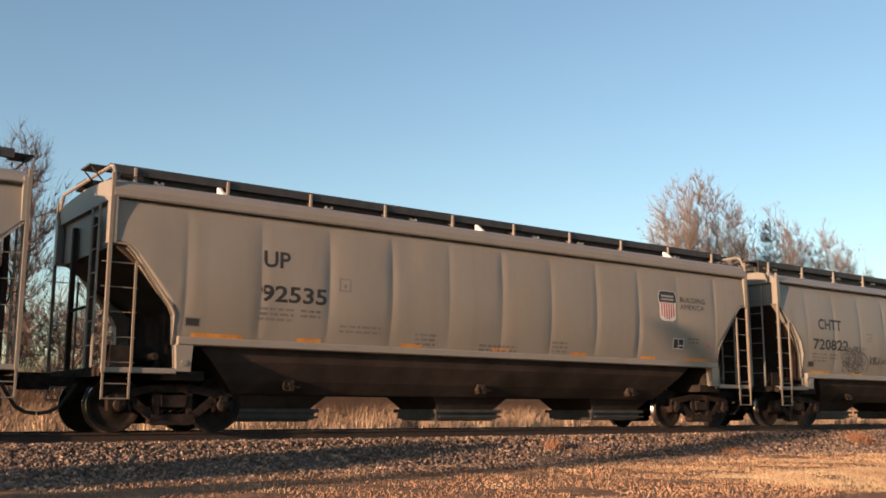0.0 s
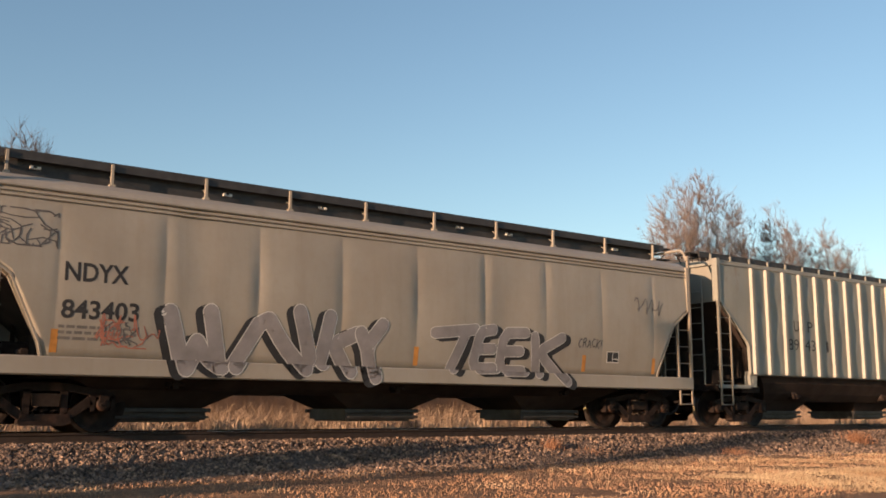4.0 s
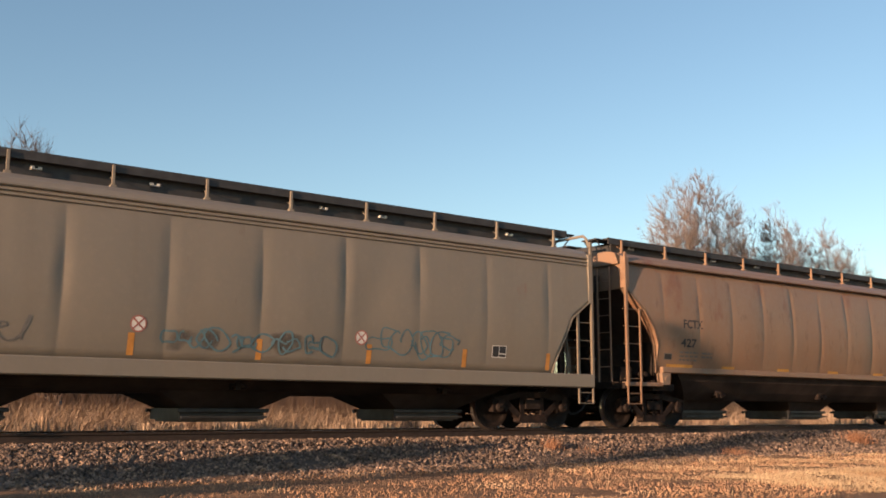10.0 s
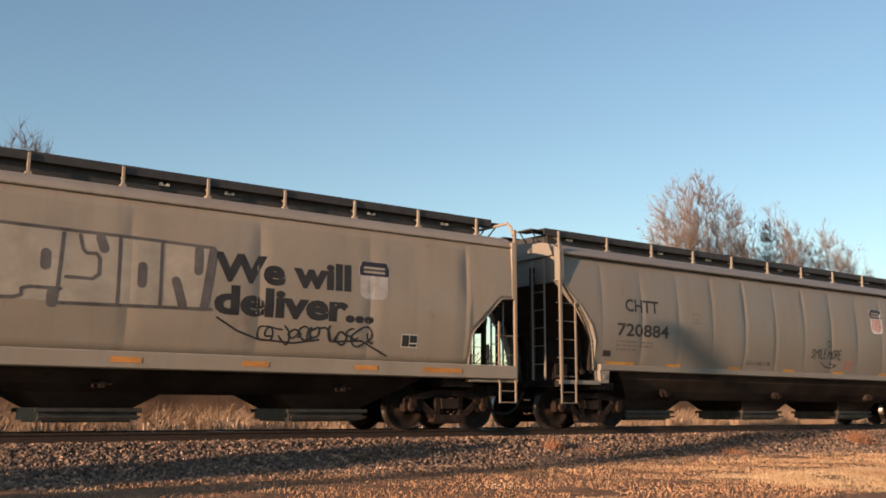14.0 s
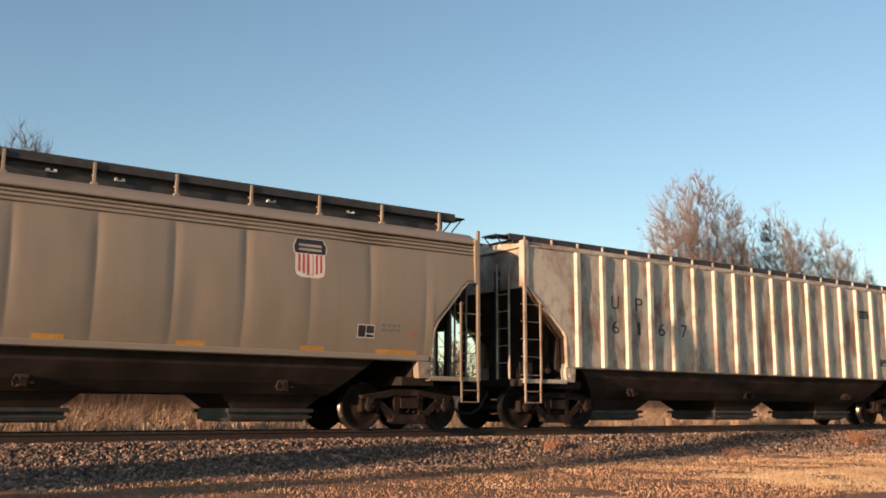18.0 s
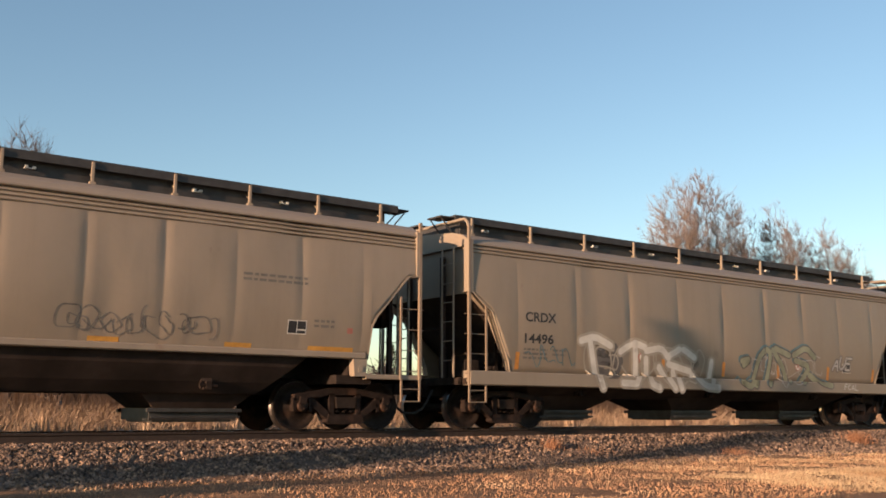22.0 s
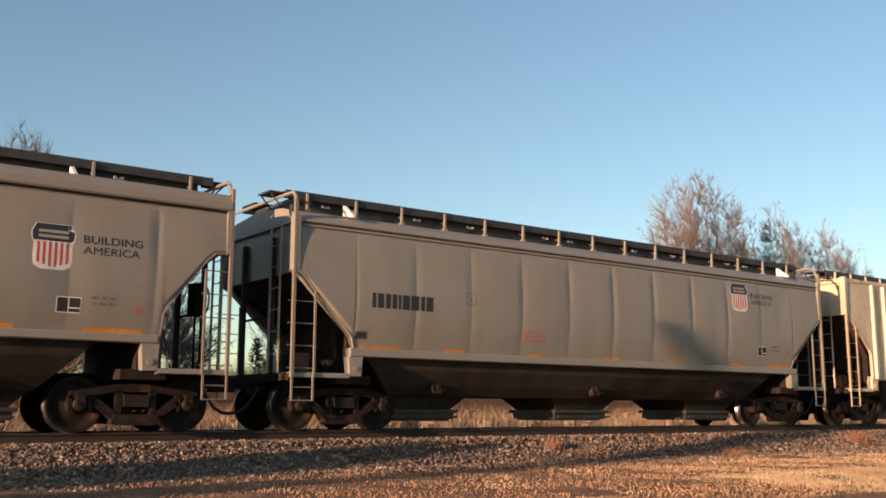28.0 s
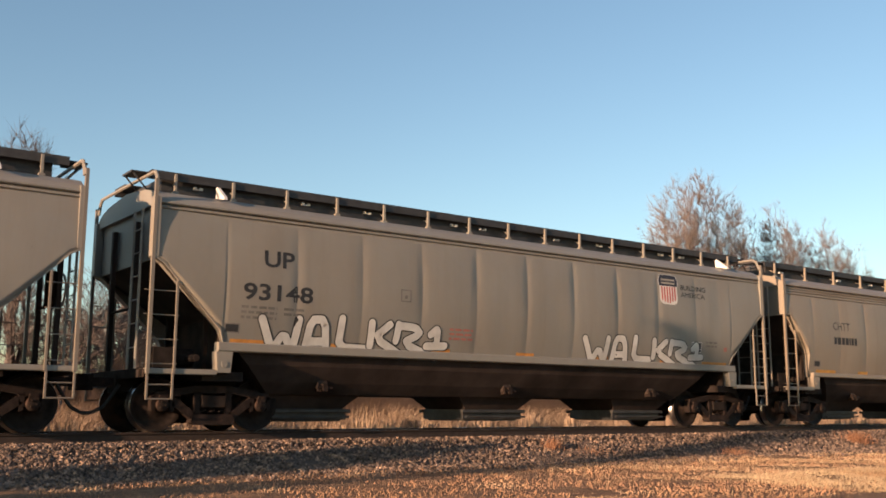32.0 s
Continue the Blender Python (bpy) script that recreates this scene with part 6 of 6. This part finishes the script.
def mounds(count, per, seed, x0, x1, y0, y1):
    """Rounded tufts: blades that spring from one foot and bend over on all sides."""
    r = np.random.RandomState(seed)
    cx, cy, size = x0 + (x1 - x0) * r.rand(count) ** 1.3, r.uniform(y0, y1, count), r.uniform(0.55, 1.15, count)
    i = np.repeat(np.arange(count), per)
    n = len(i)
    a, o = r.rand(n) * 6.283, np.sqrt(r.rand(n))
    x, y = cx[i] + r.randn(n) * 0.12, cy[i] + r.randn(n) * 0.12
    z = ground_z(x, y)
    h = size[i] * (1.05 - 0.55 * o ** 2) * r.uniform(0.75, 1.15, n)
    ox, oy = np.cos(a) * o * size[i] * 0.9, np.sin(a) * o * size[i] * 0.9
    w = r.uniform(0.006, 0.014, n)
    wx, wy = np.sin(a) * w, -np.cos(a) * w
    v = np.stack([np.stack([x - wx, y - wy, z - 0.03], -1), np.stack([x + wx, y + wy, z - 0.03], -1), np.stack([x - wx + ox * 0.45, y - wy + oy * 0.45, z + h * 0.85], -1),
                  np.stack([x + wx + ox * 0.45, y + wy + oy * 0.45, z + h * 0.85], -1), np.stack([x + ox, y + oy, z + h * 0.92 - 0.25 * o * size[i]], -1)], 1).reshape(-1, 3)
    k = 5 * np.arange(n)[:, None]
    return v.tolist(), (k + np.array([[0, 1, 3, 2]])).tolist() + (k + np.array([[2, 3, 4]])).tolist()


stuff("grass_tufts", *mounds(230, 130, 71, 3, 80, 5.6, 9.6), MOUND, "rounded tufts of pale dry bunch grass behind the rails", "grass")

for i, (x, y, rad, n, hh) in enumerate(((13.8, -2.2, 0.10, 200, 0.28), (18.6, -3.0, 0.22, 180, 0.18), (6.75, -1.35, 0.05, 7, 0.24), (24.6, -2.4, 0.20, 460, 0.36), (14.6, -2.6, 0.2, 90, 0.13))):
    v, f = blades(n, 60 + i, lambda r, k: (x + r.randn(k) * rad, y + r.randn(k) * rad * 0.7), (hh * 0.4, hh), (0.003, 0.006), (0.1, 0), 0.35)
    me = bpy.data.meshes.new("weed")
    me.from_pydata(v, [], f)
    me.materials.append(HAY if n < 10 else WEED)
    tagged(new("weed", me), "thin pale dry stems beside the rail" if n < 10 else "rust-red dry weed on the ballast shoulder", "weed", "weeds on the ballast", "stuff")


# ---- track ----
track = thing("railway_track", "single railway track with rusty rails on timber ties", "railway track", kind="structure")
section = [(-0.075, -0.172), (-0.075, -0.160), (-0.020, -0.145), (-0.010, -0.125), (-0.010, -0.050), (-0.036, -0.036), (-0.037, -0.006), (-0.030, 0.0), (0.030, 0.0), (0.037, -0.006), (0.036, -0.036), (0.010, -0.050), (0.010, -0.125), (0.020, -0.145), (0.075, -0.160), (0.075, -0.172)]
for y in (-0.754, 0.754):
    m = Mesh()
    n = len(section)
    m.add([(x, y + a, b) for x in (-700, 700) for a, b in section], [(i, (i + 1) % n, (i + 1) % n + n, i + n) for i in range(n) if i != 7] + [tuple(range(n)), tuple(range(n, 2 * n))])
    m.add([(x, y + a, 0.0) for x in (-700, 700) for a in (-0.030, 0.030)], [(0, 1, 3, 2)], 1)
    part("rail", m, [RAIL, RAILTOP], track)
tie = Mesh().slab(-0.115, 0.115, -1.30, 1.30, -0.36, -0.178, 0.015).data("tie", TIE)
plate = Mesh()
for y in (-0.754, 0.754):
    plate.box(-0.09, 0.09, y - 0.18, y + 0.18, -0.182, -0.171)
plate = plate.data("tie_plate", RAIL)
for i in range(150):
    x = -12 + 0.53 * i
    t = part("tie", tie, None, track)
    t.location, t.rotation_euler = (x + random.uniform(-0.03, 0.03), random.uniform(-0.05, 0.05), 0), (0, 0, random.uniform(-0.02, 0.02))
    part("tie_plate", plate, None, t)


# ---- bare trees ----
def bare_tree(name, at, height, seed, spread=0.5, lean=(0.0, 0.0), limbs=6, label="bare winter tree with fine pale twigs", levels=4, stem=0.25, fork=0.28, twig=0.006, fine_mat=None, up=0.05):
    """Trunk, limbs and twigs grown by forking; every segment is a tapered bar."""
    rnd = random.Random(seed)
    big, mid, fine = Mesh(), Mesh(), Mesh()

    def grow(p, d, length, r, level):
        segs = 3 if level < 2 else 2
        pts = [p]
        q, dd = p.copy(), d.copy()
        for i in range(segs):
            dd = (dd + Vector((rnd.gauss(0, 0.13) + lean[0] * 0.1, rnd.gauss(0, 0.13) + lean[1] * 0.1, up + rnd.gauss(0, 0.06)))).normalized()
            q2 = q + dd * (length / segs)
            r1, r2 = r * (1 - 0.45 * i / segs), r * (1 - 0.45 * (i + 1) / segs)
            tgt = big if level == 0 else (mid if level <= 2 else fine)
            tgt.bar(q, q2, max(r1, twig), 8 if level == 0 else (5 if level <= 2 else 3), max(r2, twig * 0.7))
            q = q2
            pts.append(q)
            if level < levels and (level > 0 or i > 0):
                for _ in range(rnd.choice((2, 3, 3, 4)) if level > 0 else limbs // 2):
                    t = rnd.uniform(0.2, 1.0)
                    o = pts[-2].lerp(q, t)
                    side = Vector((rnd.gauss(0, 1), rnd.gauss(0, 1), rnd.gauss(0.15, 0.35))).normalized()
                    nd = (dd + side * (spread * (1 + 0.16 * level) + 0.2 * rnd.random())).normalized()
                    grow(o, nd, length * rnd.uniform(0.42, 0.68), r2 * rnd.uniform(0.45, 0.65), level + 1)
        if level < levels:
            for _ in range(2):
                side = Vector((rnd.gauss(0, 1), rnd.gauss(0, 1), rnd.gauss(0.3, 0.3))).normalized()
                grow(q, (dd + side * spread * 0.7).normalized(), length * rnd.uniform(0.5, 0.75), r * 0.5, level + 1)

    grow(Vector((0, 0, -0.3)), Vector((lean[0] * 0.3, lean[1] * 0.3, 1)).normalized(), height * fork + 0.3, height * 0.022 * stem / 0.25, 0)
    top = max(v[2] for v in (fine.v or mid.v))
    k = height / top
    for ms in (big, mid, fine):
        ms.v = [(x * k, y * k, z * k) for x, y, z in ms.v]
    t = thing(name, label, "tree", "bare trees behind the rails", at=at)
    part("trunk", big, BARK, t, smooth=True)
    part("branchwork", mid, BARK, t, smooth=True)
    part("crown", fine, fine_mat or TWIG, t)
    return t


def crown_tree(at, height, width, seed, lean=0.0, wood=None, fine_r=0.0105, label="bare winter tree with fine pale pinkish twigs"):
    """A bare tree of limbs that fan out from its foot; finer wood reaches out to fill an uneven, domed crown."""
    r = np.random.RandomState(seed)
    trunk, limbs, fine = Mesh(), Mesh(), Mesh()
    side = np.array((0.807, -0.590, 0.0))      # the crown leans along this line

    def inside(n, low=0.10):
        """Points of the crown: an egg with lobes, fuller towards its skin."""
        out = []
        while len(out) < n:
            q = r.normal(size=3)
            q /= np.linalg.norm(q)
            lobe = 1 + 0.16 * math.sin(3.1 * math.atan2(q[1], q[0]) + seed) * math.sin(4.0 * q[2] + seed * 1.7) + 0.10 * math.sin(7.0 * q[0] + 5.0 * q[2] + seed)
            q = q * lobe * r.rand() ** 0.45
            p = np.array((q[0] * width * 0.52, q[1] * width * 0.52, height * (0.62 + 0.38 * q[2])))
            p += side * lean * (p[2] / height) ** 1.5
            if p[2] > height * low:
                out.append(p)
        return np.array(out)

    def sliver(p, q, rad):
        """The finest twigs: two crossed slivers."""
        d = q - p
        a = np.cross(d, (0.3, 0.8, 0.5))
        a *= rad / (np.linalg.norm(a) + 1e-9)
        b = np.cross(d / (np.linalg.norm(d) + 1e-9), a)
        n = len(fine.v)
        fine.v += [tuple(p + a), tuple(p - a), tuple(q), tuple(p + b), tuple(p - b)]
        fine.f += [(n, n + 1, n + 2), (n + 3, n + 4, n + 2)]
        fine.m += [0, 0]

    foot = height * 0.10
    trunk.bar((0, 0, -0.3), (0, 0, foot), 0.26, 9, 0.21)
    nodes = []
    stems = max(4, int(width * 1.5))
    for i in range(stems):
        a, out = 2.4 * i + r.uniform(-0.3, 0.3), math.sqrt((i + 0.4) / stems)
        end = np.array((math.cos(a) * out * width * 0.42, math.sin(a) * out * width * 0.42, height * (0.96 - 0.30 * out ** 2) * r.uniform(0.9, 1.0)))
        end += side * lean * (end[2] / height) ** 1.5
        last = np.array((0.0, 0.0, foot - 0.1))
        for k in range(1, 9):
            u = k / 8
            p = np.array((end[0] * u ** 1.25, end[1] * u ** 1.25, foot + (end[2] - foot) * u)) + r.normal(size=3) * 0.10 * (k < 8)
            limbs.bar(last, p, 0.13 * (1.06 - u) + 0.008, 5, 0.13 * (1.06 - u - 0.11) + 0.010)
            nodes.append(p)
            last = p

    def reach(targets, rad, far, steps):
        """Grows each target from the nearest lower node in a curve that bends upwards."""
        got = np.array(nodes)
        new_nodes = []
        for t in targets[np.argsort(targets[:, 2])]:
            d = t - got
            near = np.linalg.norm(d, axis=1)
            ray = t - np.array((0.0, 0.0, foot))
            bend = 1 - (d @ ray) / (near * np.linalg.norm(ray) + 1e-6)
            score = near * (0.7 + 1.8 * bend) + 6.0 * (d[:, 2] < 0.05)
            j = int(np.argmin(score))
            if score[j] > far:
                continue
            o, last = got[j], got[j]
            for k in range(1, steps + 1):
                u = k / steps
                p = o + (t - o) * np.array((u ** 0.8, u ** 0.8, u ** 1.2)) + r.normal(size=3) * 0.035
                if rad > 0.015:
                    limbs.bar(last, p, rad * (1.1 - 0.6 * u), 3, rad * (1.0 - 0.6 * u))
                else:
                    sliver(last, p, rad)
                new_nodes.append(p)
                last = p
        nodes.extend(new_nodes)

    size = width * height / 80.0
    reach(inside(int(150 * size)), 0.024, 5.0, 4)
    reach(inside(int(1300 * size)), 0.0145, 3.0, 3)
    for _ in range(int(12500 * size)):
        j = r.randint(len(nodes))
        o = nodes[j]
        if o[2] < height * 0.16:
            continue
        d = np.array((o[0] / width * 1.4, o[1] / width * 1.4, 0.8)) + r.normal(size=3) * 0.38
        sliver(o, o + d / np.linalg.norm(d) * r.uniform(0.25, 0.8), fine_r)
    t = thing("bare_tree", label, "tree", "bare trees behind the rails", at=at)
    part("trunk", trunk, BARK, t)
    part("branchwork", limbs, wood or LIMB, t)
    part("crown", fine, wood or TWIG, t)


for i, (x, y, height, width, lean) in enumerate(((52.0, 25.5, 16.4, 4.8, -1.2), (54.7, 26.5, 17.9, 4.2, -0.1), (57.0, 26.0, 16.4, 2.8, 0.2), (59.4, 27.0, 14.4, 1.9, 0.0), (61.6, 27.4, 14.8, 2.0, 0.0), (64.0, 26.4, 16.8, 3.4, -0.5), (66.2, 26.6, 15.4, 2.4, 0.0), (69.8, 26.6, 15.9, 3.4, 0.0), (73.0, 27.0, 14.7, 3.4, 0.2), (77.6, 28.0, 12.8, 4.0, 0.0))):
    crown_tree((x, y, -0.7), height, width, 200 + i, lean)
GREYS = "bare grey tree with wide branches behind the rails"
crown_tree((6.85, 13.6, -0.7), 9.7, 2.7, 231, -0.1, BARK, 0.006, GREYS)
bare_tree("bare_tree", (10.2, 17.0, -0.7), 6.4, 32, 0.65, (0.1, 0), 4, GREYS, levels=4, twig=0.005, fine_mat=BARK, stem=0.16)
bare_tree("bare_tree", (13.8, 20.0, -0.7), 5.6, 34, 0.65, (-0.1, 0), 4, GREYS, levels=4, twig=0.006, fine_mat=BARK, stem=0.16)
bare_tree("bare_tree", (5.2, 15.0, -0.7), 7.6, 36, 0.6, (0.1, 0), 4, GREYS, levels=4, twig=0.006, fine_mat=BARK, stem=0.16)


bare_tree("bare_tree", (8.2, 13.4, -0.7), 6.2, 41, 0.75, (-0.1, 0), 4, GREYS, levels=4, twig=0.006, fine_mat=BARK, stem=0.16)
bare_tree("bare_tree", (12.4, 15.2, -0.7), 6.6, 42, 0.75, (0.1, 0), 4, GREYS, levels=4, twig=0.006, fine_mat=BARK, stem=0.16)
bare_tree("bare_tree", (16.8, 16.2, -0.7), 5.6, 43, 0.75, (0.0, 0), 4, GREYS, levels=4, twig=0.007, fine_mat=BARK, stem=0.16)
# unseen leaning dead trunk, added camera-side to cast a soft shadow on passing cars
snag = thing("dead_tree", "unseen leaning dead trunk added to shade the passing cars", "tree", at=(-6.0, -7.58, -0.7))
part("trunk", Mesh().path([(0, 0, -0.1), (0.02, 0.27, 1.4), (0.0, 0.77, 3.6), (0.0, 1.22, 5.3), (0.0, 1.44, 6.4)], 0.15, 8), BARK, snag)
part("branch", Mesh().bar((0, 1.22, 5.3), (-0.5, 1.07, 6.0), 0.03, 5, 0.01), BARK, snag)


def scrub(n, seed, x0, x1, y0, y1, tall):
    """Twiggy brush: sprays of thin stems."""
    r = np.random.RandomState(seed)
    k = n // 26
    cx, cy = r.uniform(x0, x1, k), r.uniform(y0, y1, k)
    ch = r.uniform(tall[0], tall[1], k)
    i = np.repeat(np.arange(k), 26)
    m = len(i)
    bx, by = cx[i] + r.randn(m) * 0.25, cy[i] + r.randn(m) * 0.25
    bz = ground_z(bx, by)
    h = ch[i] * r.uniform(0.4, 1.0, m)
    tx, ty = bx + r.randn(m) * 0.42 * h, by + r.randn(m) * 0.3 * h
    w = 0.006 + 0.0004 * np.hypot(bx, by + 17)
    v = np.stack([np.stack([bx - w, by, bz], -1), np.stack([bx + w, by, bz], -1), np.stack([tx, ty, bz + h], -1)], 1).reshape(-1, 3)
    return v.tolist(), (3 * np.arange(m)[:, None] + np.array([[0, 1, 2]])).tolist()


stuff("near_brush", *scrub(52000, 23, 1, 40, 13, 18, (1.6, 3.3)), SCRUB, "leafless brown brush behind the tall grass", "brush")
stuff("winter_brush", *scrub(60000, 21, 1, 120, 16, 30, (1.6, 3.4)), SCRUB, "leafless brown brush beyond the tall grass", "brush")
stuff("far_brush", *scrub(30000, 22, 20, 260, 26, 60, (1.5, 3.4)), SCRUB, "leafless brown brush in the distance", "brush")


def conifer(at, height, seed, girth=0.30, needles=900):
    rnd = random.Random(seed)
    t = thing("conifer", "small dark green conifer, behind the rails or an unseen shade caster", "tree", at=at)
    part("trunk", Mesh().bar((0, 0, -0.2), (0, 0, height * 0.95), 0.06, 6, 0.012), BARK, t)
    m = Mesh()
    for i in range(needles):
        f = rnd.random() ** 0.8
        z = 0.3 + (height - 0.35) * f
        r = (1 - f) * height * girth * rnd.uniform(0.3, 1.0) + 0.03
        a = rnd.random() * 6.283
        p = Vector((math.cos(a) * r, math.sin(a) * r, z + rnd.uniform(-0.1, 0.1)))
        q = p + Vector((math.cos(a) * 0.14, math.sin(a) * 0.14, rnd.uniform(-0.05, 0.12)))
        s = Vector((-math.sin(a), math.cos(a), rnd.uniform(-0.4, 0.4))) * 0.05
        m.add([p + s, p - s, q], [(0, 1, 2)])
        m.bar((0, 0, z), p, 0.006, 3) if i % 5 == 0 else None
    part("crown", m, LEAF, t)


conifer((15.6, 15.5, -0.75), 3.7, 5)
for i, (x, y, hh) in enumerate(((27.0, 24.0, 4.4), (30.5, 25.5, 5.2), (33.6, 24.5, 4.6), (36.8, 26.0, 5.6), (40.2, 25.0, 5.0), (43.6, 27.0, 6.0), (23.8, 24.0, 3.8))):
    conifer((x, y, -0.7), hh, 40 + i, 0.34, 1500)
    bare_tree("bare_tree", (x + 1.6, y - 1.2, -0.7), hh * 1.05, 60 + i, 0.6, (0.1, 0), 4, GREYS, levels=3, twig=0.012, fine_mat=BARK, stem=0.2)
# unseen cedars, added camera-side: their long shadows fall on the ballast and cars
conifer((-8.0, -7.43, -0.65), 6.0, 6, 0.16, 2600)
conifer((-3.4, -4.45, -0.62), 2.3, 7, 0.36, 2600)
conifer((-6.5, -5.44, -0.62), 2.9, 9, 0.30, 2600)
conifer((-1.0, -5.7, -0.62), 0.95, 8, 0.55, 1200)


# ---- motion ----
def motions():
    times = list(range(15)) + [14.8, 14.9] + list(range(15, 33))
    pace = [(t, SPEED * t + (SHIFT if t > 14.85 else 0.0)) for t in times]
    for car, x in train:
        walk(car, [(t, pose(x - s, 0, 0)) for t, s in pace])
    turn = math.degrees(SPEED / 0.457)
    keyed = {}
    for car, x in train:
        for w in car.children_recursive:
            if w.name.startswith("wheelset"):
                side = round(w.location.x, 1)
                if side not in keyed:
                    walk(w, [(i / FPS, pose(w.location.x, 0, 0.457, 0, -turn * i / FPS, 0)) for i in range(32 * FPS + 1)])
                    keyed[side] = w.animation_data
                else:
                    w.rotation_mode = "QUATERNION"
                    w.animation_data_create()
                    w.animation_data.action = keyed[side].action
                    w.animation_data.action_slot = keyed[side].action_slot


motions()
